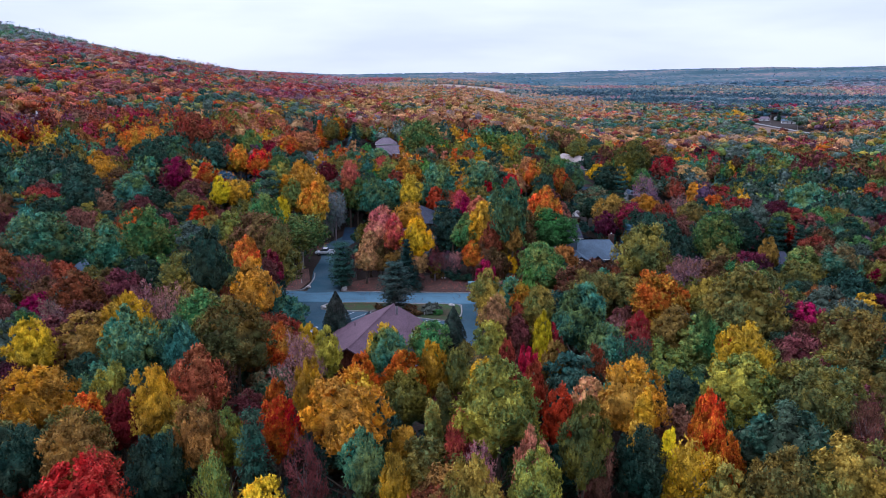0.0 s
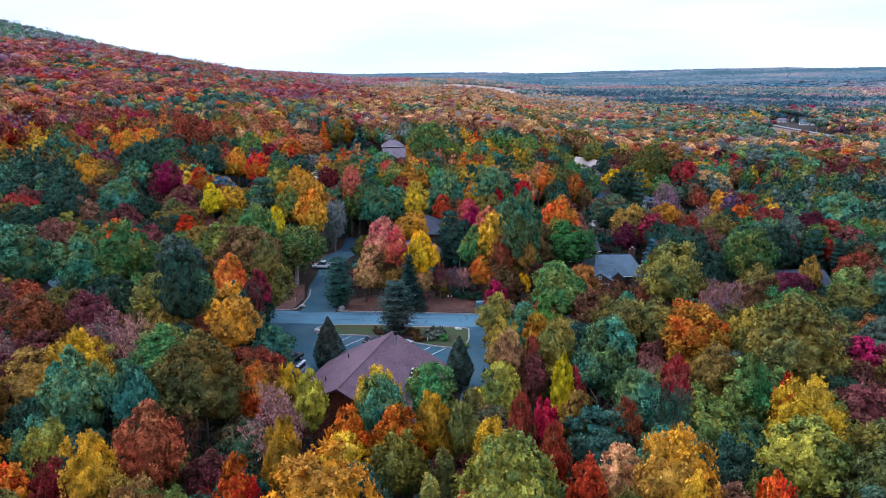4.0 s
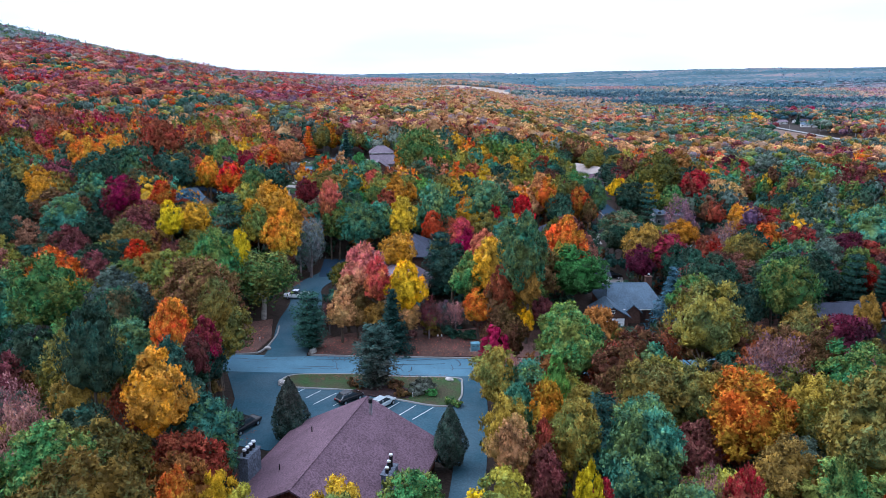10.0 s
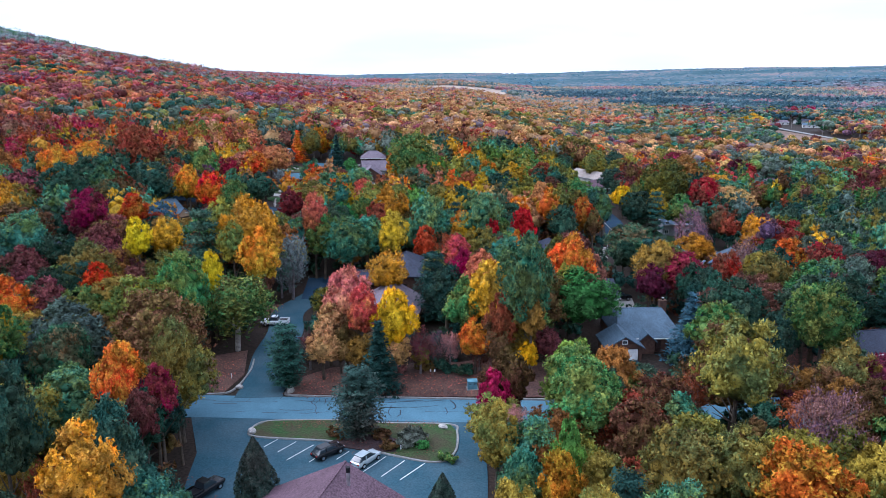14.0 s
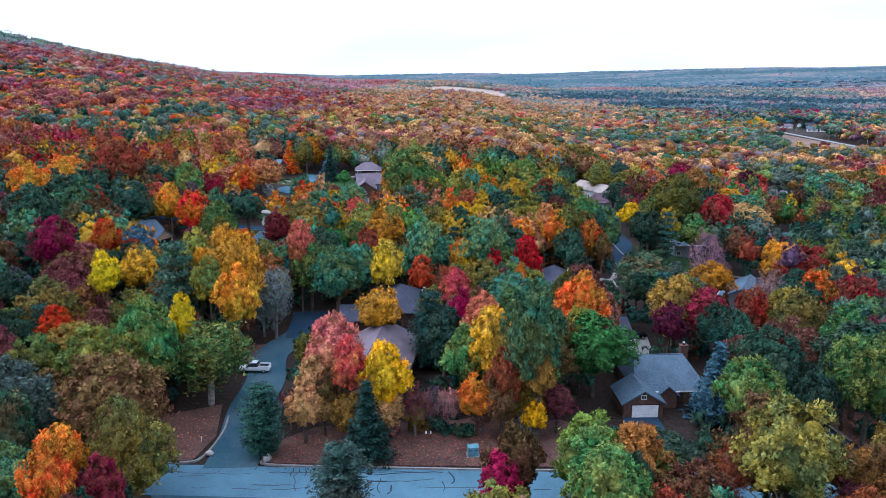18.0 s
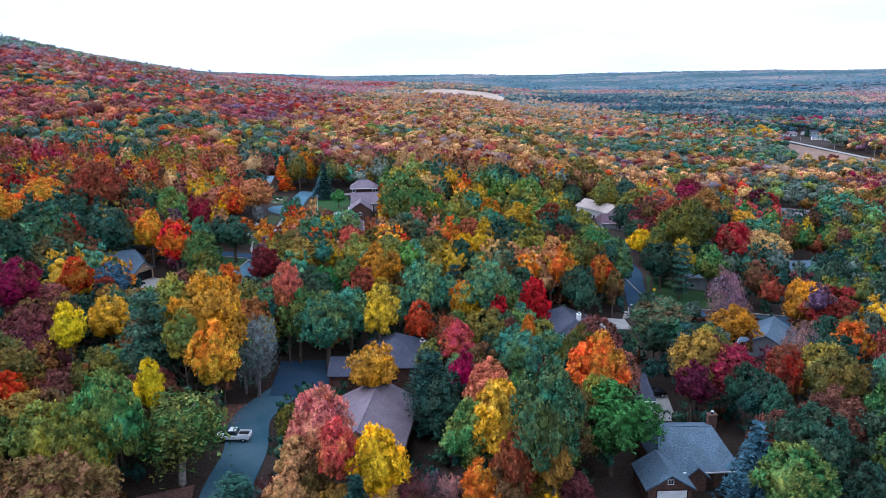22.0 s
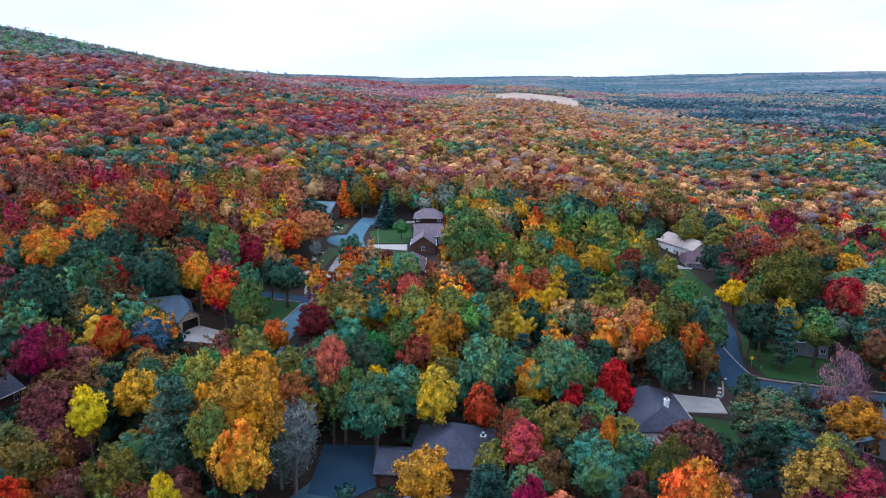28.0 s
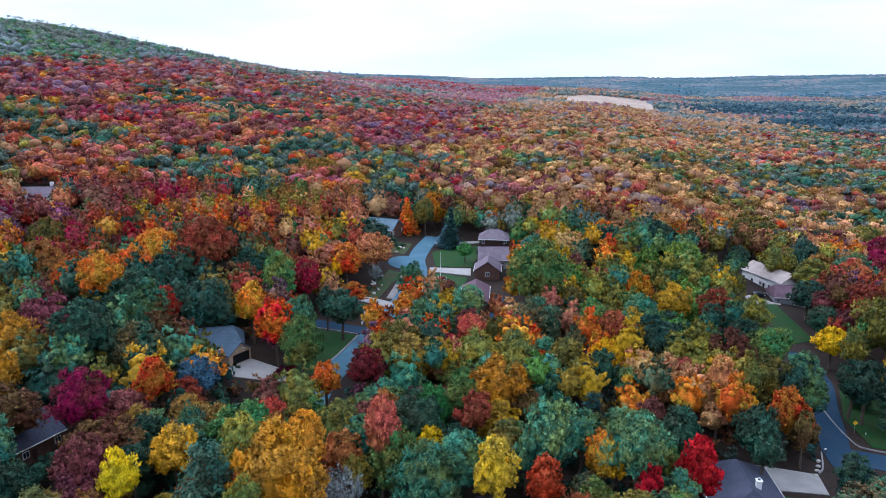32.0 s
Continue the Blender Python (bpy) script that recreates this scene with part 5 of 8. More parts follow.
# standard trees: kind -> height, crown radius, crown start
STAND = {"round": (17, 4.6, 5.0), "oval": (17, 3.6, 5.5), "spire": (17, 2.8, 5.0), "birch": (17, 3.9, 5.0), "bare": (16, 4.0, 5.0), "pine": (18, 4.4, 5.0), "spruce": (14, 3.4, 0.8), "arbor": (9, 2.6, 0.2)}
DENSE = {"round": (24, 420, 0.235), "oval": (22, 420, 0.22), "spire": (44, 80, 0.42), "birch": (84, 72, 0.22), "bare": (64, 60, 0.17), "pine": (130, 62, 0.27), "spruce": (140, 40, 0.27), "arbor": (60, 120, 0.21)}
DEEP = {"round": 2.05, "oval": 2.5, "spire": 4.4, "birch": 2.5, "bare": 2.1, "pine": 3.2}
CATNAME = {"round": "broad_tree", "oval": "maple_tree", "spire": "poplar_tree", "birch": "birch_tree", "bare": "thinning_tree", "pine": "pine_tree", "spruce": "spruce_tree", "arbor": "cedar_tree"}
LOOKS = {"round": "broad-crowned tree", "oval": "upright maple tree", "spire": "narrow upright tree", "birch": "pale-trunked birch tree", "bare": "half-bare tree with thin leaves", "pine": "tall pine with layered boughs", "spruce": "conical spruce", "arbor": "dense dark cone-shaped cedar"}
HUE = {"hazeteal": "hazy teal", "haze1": "hazy blue", "haze2": "hazy grey", "haze3": "hazy rose-grey", "palerose": "pale rose", "paletan": "pale tan", "palesage": "pale grey-green", "paleblue": "hazy blue-green", "palemauve": "pale mauve", "sage": "grey-green", "wheat": "wheat-coloured", "duskrose": "dusky rose", "plum": "plum", "moss": "mossy green", "bluewood": "blue-green", "gold": "golden yellow", "goldbrown": "golden brown", "goldtan": "golden tan", "yellow": "bright yellow", "yellowgreen": "yellow-green", "orange": "orange", "redor": "red-orange", "red": "red", "coral": "coral red", "crimson": "crimson", "magenta": "magenta red", "maroon": "dark maroon", "rust": "rust brown", "rosebrown": "rose brown", "pink": "pink", "pinkbare": "pale pink", "pinkbrown": "pinkish brown", "salmon": "salmon", "tan": "tan", "mauve": "mauve grey", "olive": "olive green", "brownolive": "brownish olive", "green": "green", "brightgreen": "fresh green", "lime": "light green", "teal": "blue-green", "tealmix": "green and rusty red", "dkgreen": "dark green", "pine": "dark green", "spruce": "blue-grey", "arbor": "dark green", "grey": "greyish", "bush": "green"}
TEMPL = {}
for kn, (kh, kr, kc) in STAND.items():
    lobes, per, size = DENSE[kn]
    TEMPL[kn] = []
    for s in range(10 if kn in ("round", "oval") else 4):
        fine = s % 2 == 0
        v, f = crown_mesh("crown", kn, 11 + s * 7 + len(kn) * 131, kr, kh - kc, lobes, per if fine else per * 5 // 8, size if fine else size * 1.22, 2)
        cm = np_mesh("crown_" + kn, v, f, LEAF["green"])
        bm = trunk_mesh(kn, 3 + s * 5 + len(kn), kr, kh, kc)
        tm = bpy.data.meshes.new("trunk_" + kn)
        bm.to_mesh(tm)
        bm.free()
        tm.materials.append(M["greybark" if kn == "bare" else "palebark" if kn == "birch" else "bark"])
        TEMPL[kn].append((cm, tm))

PLANTED = []
EDGE = np.array(CLEAR)
TURN = random.Random(77)
# species names are guesses, handed out by leaf colour and crown shape
FAMILY = {("oak_tree", "linden_tree"): ("olive", "brownolive", "dkgreen", "brightgreen", "lime"), ("elm_tree", "alder_tree"): ("teal", "tealmix", "green"), ("ash_tree", "aspen_tree"): ("gold", "goldbrown", "goldtan", "yellow", "yellowgreen"), ("cherry_tree", "beech_tree"): ("rust", "rosebrown", "pinkbrown", "tan", "salmon")}


def tree(kind, colour, x, y, high, radius, group="woodland trees"):
    """One tree of its own: trunk and crown under an empty at its foot."""
    kh, kr, kc = STAND[kind]
    z = land_z(x, y)
    name = CATNAME[kind]
    if kind in ("round", "oval"):
        name = next((k[kind == "oval"] for k, v in FAMILY.items() if colour in v), "maple_tree")
    e = new(name)
    e.empty_display_size = 1.0
    sx = radius / kr * {"spruce": 1.25, "round": 1.13, "oval": 1.2}.get(kind, 1.0)
    e.matrix_world = pose(x, y, z, 0, 0, TURN.uniform(0, 360))
    tagged(e, HUE[colour] + " " + LOOKS[kind] + " in autumn woodland", "tree", group)
    fine = y < 135 or (radius > 4.6 and y < 260)
    cm, tm = TURN.choice(TEMPL[kind][0 if fine else 1::2])
    c = new("crown", cm)
    c.parent = e
    if (np.hypot(EDGE[:, 0] - x, EDGE[:, 1] - y) < EDGE[:, 2] + radius + 2.0).any() and kind in ("round", "oval", "birch"):
        edge = min(0.72 * high, 3.3 * radius)  # trees at an opening keep their lower boughs
    else:
        edge = 0.0
    deep = min(high - 1.0, edge or max(DEEP.get(kind, 99) * radius, (0.52 if kind == "oval" else 0.46 if kind in ("round", "bare") else 0.55) * high))
    c.matrix_basis = pose(0, 0, high - deep) @ Matrix.Diagonal((sx, sx * TURN.uniform(0.9, 1.1), deep / (kh - kc), 1))
    c.material_slots[0].link = "OBJECT"
    c.material_slots[0].material = LEAF[colour]
    t = new("trunk", tm)
    t.parent = e
    stout = sx if sx < 1 else sx ** 0.5
    t.matrix_basis = Matrix.Diagonal((stout, stout, high / kh, 1))
    PLANTED.append((x, y, radius))
    return e


# some trees on the right are coloured darker for the view's dim edge
tree("round", "yellow", -64.7, 139.6, 18.0, 2.9)
tree("round", "crimson", -82.4, 156.2, 20.0, 4.9)
tree("round", "brownolive", -98.1, 154.3, 15.3, 7.6)
tree("round", "gold", -108.5, 167.1, 15.1, 4.1)
tree("pine", "dkgreen", -51.5, 140.5, 20.5, 6.6)
tree("round", "gold", -42.7, 144.5, 22.0, 6.7)
tree("round", "green", -45.6, 111.4, 19.5, 4.7)
tree("oval", "yellow", -43.5, 120.5, 17.5, 2.2)
tree("oval", "redor", -65.0, 121.5, 14.2, 3.0)
tree("round", "olive", -71.5, 131.2, 15.0, 5.7)
tree("birch", "green", -38.4, 116.3, 15.0, 9.1)
tree("round", "brownolive", -41.3, 89.6, 19.5, 6.7)
tree("round", "yellowgreen", -53.9, 111.1, 15.5, 5.1)
tree("round", "moss", -58.9, 96.7, 15.5, 6.0)
tree("round", "orange", -74.6, 106.6, 15.5, 5.0)
tree("round", "gold", -65.4, 92.8, 15.5, 3.0)
tree("oval", "orange", -40.6, 75.7, 17.7, 2.8)
tree("round", "olive", -36.8, 83.0, 14.9, 5.1)
tree("round", "tealmix", -54.8, 87.7, 15.7, 4.2)
tree("round", "dkgreen", -40.0, 50.3, 24.8, 3.5)
tree("round", "teal", -45.2, 71.1, 15.7, 4.3)
tree("bare", "grey", -33.7, 143.5, 12.4, 4.3)
tree("round", "teal", -22.8, 154.9, 15.5, 5.0)
tree("oval", "goldbrown", -23.5, 159.1, 9.0, 3.1)
tree("oval", "gold", -15.5, 187.2, 16.5, 5.5)
tree("round", "gold", -12.3, 137.6, 12.6, 4.4)
tree("oval", "red", -5.0, 160.2, 12.5, 2.9)
tree("oval", "orange", 4.0, 165.4, 15.1, 2.7)
tree("round", "teal", -4.2, 167.5, 18.5, 4.6)
tree("round", "teal", 8.7, 162.0, 20.5, 5.5)
tree("oval", "magenta", 18.6, 164.7, 16.0, 3.5)
tree("oval", "magenta", 10.5, 156.8, 15.0, 2.1)
tree("oval", "orange", 38.3, 191.2, 14.5, 3.4)
tree("oval", "rosebrown", 27.4, 146.0, 15.0, 4.2)
tree("oval", "magenta", 3.0, 126.5, 16.0, 2.2)
tree("oval", "salmon", 6.6, 120.8, 17.0, 3.6)
tree("oval", "gold", 7.4, 112.5, 18.0, 4.2)
tree("pine", "pine", -2.6, 130.7, 14.0, 5.2)
tree("round", "teal", 12.7, 104.6, 24.0, 4.5)
tree("round", "tealmix", 44.7, 161.5, 13.0, 6.8)
tree("round", "gold", 61.7, 167.8, 11.0, 5.1)
tree("oval", "yellow", 62.0, 243.2, 11.5, 3.7)
tree("oval", "gold", 66.1, 215.9, 15.5, 3.4)
tree("bare", "mauve", 66.8, 182.5, 16.5, 6.4)
tree("round", "goldtan", 99.5, 243.8, 15.0, 9.5)
tree("round", "crimson", 86.6, 233.1, 19.0, 5.6)
tree("round", "crimson", 58.6, 138.6, 13.5, 3.4)
tree("oval", "orange", 59.2, 140.2, 10.0, 3.4)
tree("round", "crimson", 49.2, 138.1, 12.5, 4.8)
tree("round", "pinkbrown", 58.8, 121.3, 12.5, 4.6)
tree("oval", "green", 66.5, 119.6, 16.0, 4.1)
tree("oval", "dkgreen", 72.1, 116.3, 15.5, 4.4)
tree("round", "olive", 65.0, 132.6, 14.5, 4.4)
tree("oval", "orange", 77.1, 150.5, 15.0, 4.2)
tree("round", "maroon", 88.5, 135.9, 15.8, 5.2)
tree("round", "crimson", 82.9, 145.5, 15.5, 4.4)
tree("round", "brightgreen", 24.5, 118.6, 14.0, 6.9)
tree("oval", "green", 3.5, 113.4, 14.7, 4.0)
tree("oval", "rust", 9.1, 105.0, 14.5, 3.0)
tree("oval", "goldbrown", 13.4, 103.6, 15.5, 2.6)
tree("round", "pink", -17.7, 114.0, 16.0, 4.7)
tree("oval", "coral", -14.3, 106.0, 15.5, 2.7)
tree("oval", "yellow", -8.8, 105.0, 15.5, 3.8)
tree("oval", "goldtan", -20.3, 109.5, 11.0, 3.0)
tree("oval", "lime", 17.2, 85.2, 14.0, 4.1)
tree("round", "dkgreen", 28.2, 92.7, 7.3, 4.5)
tree("bare", "rust", 33.8, 82.5, 11.0, 2.6)
tree("round", "brownolive", 38.7, 82.6, 16.0, 6.4)
tree("round", "green", 44.2, 104.0, 13.0, 4.8)
tree("oval", "magenta", 6.0, 79.4, 11.8, 2.5)
tree("round", "yellowgreen", 5.8, 77.6, 9.4, 4.0)
tree("bare", "pinkbare", 8.5, 75.1, 10.0, 2.0)
tree("bare", "mauve", 39.7, 61.6, 19.0, 4.6)
tree("round", "brownolive", 48.6, 67.5, 15.5, 3.3)
tree("round", "olive", 22.4, 53.7, 16.7, 4.3)
tree("round", "olive", 27.4, 53.4, 16.6, 3.4)
tree("round", "olive", 15.5, 56.7, 12.5, 3.5)
tree("round", "yellowgreen", 40.7, 59.8, 13.5, 4.6)
tree("round", "yellowgreen", 40.9, 52.1, 15.6, 3.9)
tree("round", "orange", 31.3, 48.4, 17.5, 5.1)
tree("round", "teal", 18.4, 42.1, 17.5, 3.4)
tree("round", "yellowgreen", 12.0, 43.2, 17.0, 2.8)
tree("oval", "orange", 10.5, 53.8, 14.6, 2.1)
tree("round", "teal", 7.5, 59.1, 11.5, 2.3)
tree("round", "yellowgreen", 4.8, 44.5, 16.9, 2.4)
tree("oval", "goldtan", 5.2, 40.0, 17.0, 2.2)
tree("bare", "rosebrown", 29.5, 51.8, 11.5, 3.3)
tree("oval", "gold", -32.7, 48.6, 20.0, 3.5)
tree("oval", "rosebrown", -34.1, 64.6, 16.3, 2.0)
tree("round", "dkgreen", -36.0, 61.0, 16.3, 3.7)
tree("round", "goldbrown", -42.6, 51.6, 16.7, 2.9)
tree("bare", "rust", -37.2, 50.4, 16.7, 3.1)
tree("oval", "crimson", -35.2, 72.5, 15.6, 2.4)
tree("round", "green", -35.2, 31.7, 20.0, 4.3)
tree("bare", "pinkbare", -40.5, 37.8, 19.5, 3.3)
tree("round", "olive", -29.6, 26.5, 20.0, 4.9)
tree("round", "teal", -34.9, 22.4, 19.3, 2.7)
tree("oval", "orange", -25.5, 33.8, 14.8, 2.1)
tree("round", "gold", -21.1, 33.1, 14.9, 1.9)
tree("round", "gold", -43.7, 28.5, 20.5, 3.2)
tree("oval", "lime", 11.8, 56.6, 16.5, 1.6)
tree("oval", "coral", 8.8, 43.6, 14.8, 1.4)
tree("round", "olive", 43.0, 43.3, 19.5, 7.0)
tree("oval", "goldbrown", 64.9, 85.5, 15.1, 2.3)
tree("round", "green", 33.6, 33.5, 15.5, 4.3)
tree("round", "goldbrown", 30.5, 36.9, 16.0, 3.2)
tree("oval", "orange", 36.3, 30.0, 15.4, 1.7)
tree("oval", "green", 32.8, 32.1, 17.1, 1.7)
tree("round", "gold", 32.4, 17.7, 20.0, 3.6)
tree("round", "crimson", 23.0, 28.6, 18.0, 1.8)
tree("bare", "pinkbare", 20.9, 30.2, 17.1, 2.4)
tree("round", "teal", 19.1, 29.0, 16.1, 3.0)
tree("round", "rust", 16.5, 23.2, 15.2, 1.8)
tree("oval", "crimson", 11.9, 30.8, 15.7, 1.7)
tree("oval", "yellow", 10.7, 30.5, 17.1, 1.5)
tree("oval", "yellowgreen", 4.1, 33.1, 15.4, 2.6)
tree("round", "yellow", 2.9, 37.9, 9.0, 4.3)
tree("oval", "magenta", 7.8, 23.1, 15.5, 1.6)
tree("oval", "goldbrown", 11.8, 25.3, 15.1, 2.2)
tree("oval", "red", 7.9, 15.7, 16.5, 1.5)
tree("round", "rust", 5.1, 19.9, 17.3, 1.4)
tree("oval", "gold", -4.0, 22.1, 16.5, 2.1)
tree("round", "gold", 2.1, 17.0, 16.0, 2.5)
tree("bare", "pinkbare", -19.4, 20.3, 19.0, 3.7)
tree("round", "teal", -8.9, 23.2, 17.4, 2.5)
tree("round", "green", -4.4, 31.8, 15.6, 3.2)
tree("round", "red", -33.3, -7.0, 17.0, 4.5)
tree("round", "goldbrown", -36.5, -0.9, 17.5, 3.3)
tree("round", "gold", -32.5, 8.1, 18.9, 2.5)
tree("round", "yellowgreen", -40.5, 16.3, 15.9, 2.5)
tree("oval", "redor", -39.8, 8.1, 16.2, 2.5)
tree("round", "rust", -36.3, 9.0, 16.0, 2.6)
tree("oval", "rust", -30.2, 14.3, 18.9, 2.9)
tree("round", "goldbrown", -26.5, 2.9, 17.5, 2.4)
tree("round", "yellowgreen", -24.4, 5.5, 15.4, 1.9)
tree("oval", "redor", -19.3, 5.5, 18.3, 2.2)
tree("round", "gold", -12.1, 3.5, 19.9, 4.2)
tree("oval", "gold", -17.7, 15.1, 17.3, 1.8)
tree("oval", "redor", -7.2, 19.7, 16.0, 2.7)
tree("oval", "redor", -12.5, 21.3, 15.2, 2.2)
tree("spire", "yellowgreen", -3.7, 9.5, 15.4, 1.6)
tree("round", "yellowgreen", 3.1, 9.4, 17.0, 4.5)
tree("oval", "coral", -0.8, 5.4, 15.4, 1.7)
tree("oval", "red", 9.9, 10.3, 15.6, 2.1)
tree("oval", "goldtan", 13.7, 13.1, 15.6, 2.5)
tree("spire", "gold", 17.0, 3.7, 18.3, 1.9)
tree("oval", "yellow", 19.0, 1.5, 15.4, 1.2)
tree("oval", "rosebrown", 11.8, -0.6, 16.3, 1.9)
tree("round", "olive", 10.2, -2.4, 20.1, 2.4)
tree("round", "teal", 18.7, 17.0, 15.2, 3.3)
tree("round", "dkgreen", 24.0, 14.7, 15.2, 3.0)
tree("oval", "redor", 23.8, 4.6, 17.9, 2.0)
tree("oval", "redor", 24.3, 0.5, 15.5, 1.6)
tree("birch", "gold", 20.5, -0.3, 16.6, 3.7)
tree("round", "yellowgreen", 30.9, 14.7, 17.3, 4.1)
tree("round", "olive", 36.6, 10.7, 16.8, 3.9)
tree("round", "dkgreen", 31.1, 2.7, 16.7, 5.1)
tree("round", "olive", 26.7, -5.7, 16.8, 3.6)
tree("round", "yellowgreen", 33.6, -3.9, 16.9, 3.8)
tree("bare", "rosebrown", 40.1, 4.9, 17.4, 2.0)
tree("bare", "pinkbare", 0.8, -1.5, 16.4, 2.2)
tree("oval", "goldtan", 5.4, -2.4, 17.5, 1.6)
tree("round", "yellowgreen", 5.5, -5.1, 16.6, 2.4)
tree("round", "yellowgreen", -0.1, -7.7, 17.5, 2.4)
tree("round", "gold", -6.7, -5.1, 16.3, 1.6)
tree("round", "gold", -17.2, -9.8, 16.5, 2.6)
tree("round", "teal", -10.0, -1.0, 16.5, 2.2)
tree("birch", "yellowgreen", -23.3, -2.4, 16.4, 2.3)
tree("round", "dkgreen", -29.2, -2.3, 16.4, 2.3)
tree("pine", "dkgreen", -20.6, 1.0, 17.5, 2.3)
tree("round", "gold", -47.8, 13.1, 17.1, 4.2)
tree("round", "goldbrown", -52.6, 35.3, 15.9, 4.9)
tree("round", "gold", -56.7, 28.1, 17.1, 3.1)
tree("round", "rust", -62.5, 52.7, 16.4, 4.2)
tree("bare", "pinkbrown", -14.6, -2.9, 17.5, 2.4)
tree("round", "dkgreen", -42.3, 0.1, 16.7, 2.8)
tree("round", "yellowgreen", -49.7, 148.1, 21.0, 3.5)
tree("oval", "coral", -46.2, 152.5, 20.0, 2.2)
tree("round", "yellowgreen", -43.8, 136.4, 18.5, 3.2)
tree("oval", "orange", -37.4, 131.9, 19.0, 3.7)
tree("round", "yellowgreen", -47.3, 105.9, 15.5, 3.9)
tree("round", "olive", -47.4, 95.7, 15.5, 3.3)
tree("oval", "orange", -78.3, 170.7, 16.5, 3.5)
tree("round", "tealmix", -91.6, 185.9, 15.5, 6.2)
tree("round", "dkgreen", -100.4, 181.3, 20.5, 6.3)
tree("round", "dkgreen", -106.6, 210.6, 17.5, 7.1)
tree("round", "dkgreen", -89.8, 211.6, 17.0, 6.9)
tree("oval", "red", -96.5, 205.7, 16.5, 3.1)
tree("round", "green", -79.5, 231.6, 19.5, 4.7)
tree("round", "crimson", -75.0, 240.9, 15.5, 4.3)
tree("oval", "orange", -80.4, 217.3, 16.2, 3.5)
tree("oval", "redor", -69.8, 207.8, 16.5, 4.6)
tree("oval", "teal", -64.2, 209.0, 17.5, 3.4)
tree("round", "orange", -71.1, 263.9, 14.3, 5.3)
tree("round", "salmon", -65.8, 274.8, 16.0, 6.4)
tree("oval", "orange", -63.8, 247.5, 8.4, 4.8)
tree("round", "rust", -106.6, 243.1, 24.0, 7.9)
tree("round", "orange", -127.1, 250.7, 14.9, 7.6)
tree("round", "orange", -118.4, 213.1, 19.5, 5.6)
tree("round", "dkgreen", -27.9, 169.9, 16.0, 4.8)
tree("bare", "grey", -35.2, 148.6, 15.0, 5.8)
tree("round", "salmon", -31.1, 158.7, 20.5, 3.1)
tree("round", "green", -28.9, 158.2, 15.6, 4.2)
tree("round", "green", -21.4, 179.5, 15.0, 4.0)
tree("oval", "rust", -18.3, 174.7, 15.1, 3.1)
tree("oval", "gold", -14.4, 182.1, 10.0, 4.7)
tree("bare", "rust", 0.4, 150.4, 14.5, 3.4)
tree("oval", "yellow", 5.3, 203.5, 15.5, 3.0)
tree("round", "goldtan", 18.2, 203.5, 12.7, 5.5)
tree("oval", "salmon", 26.8, 195.5, 17.5, 3.1)
tree("round", "dkgreen", 31.4, 183.4, 13.8, 4.2)
tree("oval", "gold", 5.3, 162.6, 15.5, 2.4)
tree("pine", "dkgreen", 62.6, 221.9, 10.5, 5.2)
tree("round", "goldbrown", 95.5, 284.2, 20.0, 10.4)
tree("round", "coral", 125.4, 293.9, 15.0, 7.0)
tree("round", "teal", 164.1, 314.7, 16.9, 12.1)
tree("round", "olive", 193.4, 338.9, 15.0, 9.2)
tree("round", "gold", 84.5, 183.1, 15.0, 4.7)
tree("bare", "mauve", 64.4, 147.3, 15.3, 5.3)
tree("round", "rust", 87.8, 178.2, 15.0, 5.4)
tree("oval", "orange", 24.1, 128.8, 18.5, 4.3)
tree("round", "teal", 12.9, 132.7, 17.0, 3.6)
tree("round", "yellowgreen", 22.9, 122.0, 14.6, 2.8)
tree("round", "orange", -123.1, 232.6, 15.0, 5.4)
tree("round", "orange", -130.3, 216.6, 15.3, 4.5)
tree("oval", "gold", -82.3, 219.7, 13.9, 3.6)
tree("round", "goldtan", -75.6, 266.9, 13.5, 7.5)
tree("round", "orange", -110.5, 360.1, 12.3, 7.9)
tree("oval", "redor", -76.3, 357.0, 9.0, 4.6)
tree("oval", "redor", -60.8, 349.3, 15.5, 5.6)
tree("round", "olive", -61.8, 336.3, 15.0, 4.2)
tree("round", "crimson", -43.9, 350.7, 9.0, 3.7)
tree("round", "goldbrown", -130.5, 402.7, 15.0, 10.4)
tree("round", "brightgreen", -12.9, 263.7, 15.5, 9.9)
tree("round", "redor", -11.3, 327.0, 11.0, 6.7)
tree("round", "redor", 7.6, 330.4, 11.5, 5.7)
tree("round", "redor", 15.4, 260.9, 12.5, 5.2)
tree("round", "gold", 24.1, 248.0, 15.0, 5.0)
tree("round", "rust", 33.6, 243.0, 16.6, 4.9)
tree("round", "lime", 32.3, 296.7, 15.5, 6.6)
tree("round", "olive", 44.0, 278.2, 13.0, 4.2)
tree("round", "tealmix", -11.0, 227.1, 14.9, 6.5)
tree("round", "teal", -36.9, 220.6, 14.5, 7.3)
tree("round", "gold", -34.3, 240.5, 11.3, 3.9)
tree("round", "maroon", -42.5, 189.4, 15.5, 4.1)
tree("round", "goldbrown", -35.1, 198.1, 15.0, 5.1)
tree("oval", "coral", -29.3, 210.2, 11.0, 2.9)
tree("round", "yellowgreen", -22.3, 204.6, 14.0, 4.4)
tree("round", "teal", -6.7, 195.6, 13.5, 5.0)
tree("round", "olive", -3.1, 205.1, 13.8, 4.0)
tree("round", "coral", 7.1, 219.8, 15.5, 3.4)
tree("round", "dkgreen", 17.8, 221.1, 15.4, 5.8)
tree("round", "salmon", 20.8, 208.6, 10.0, 4.8)
tree("round", "olive", 38.9, 208.5, 13.0, 5.9)
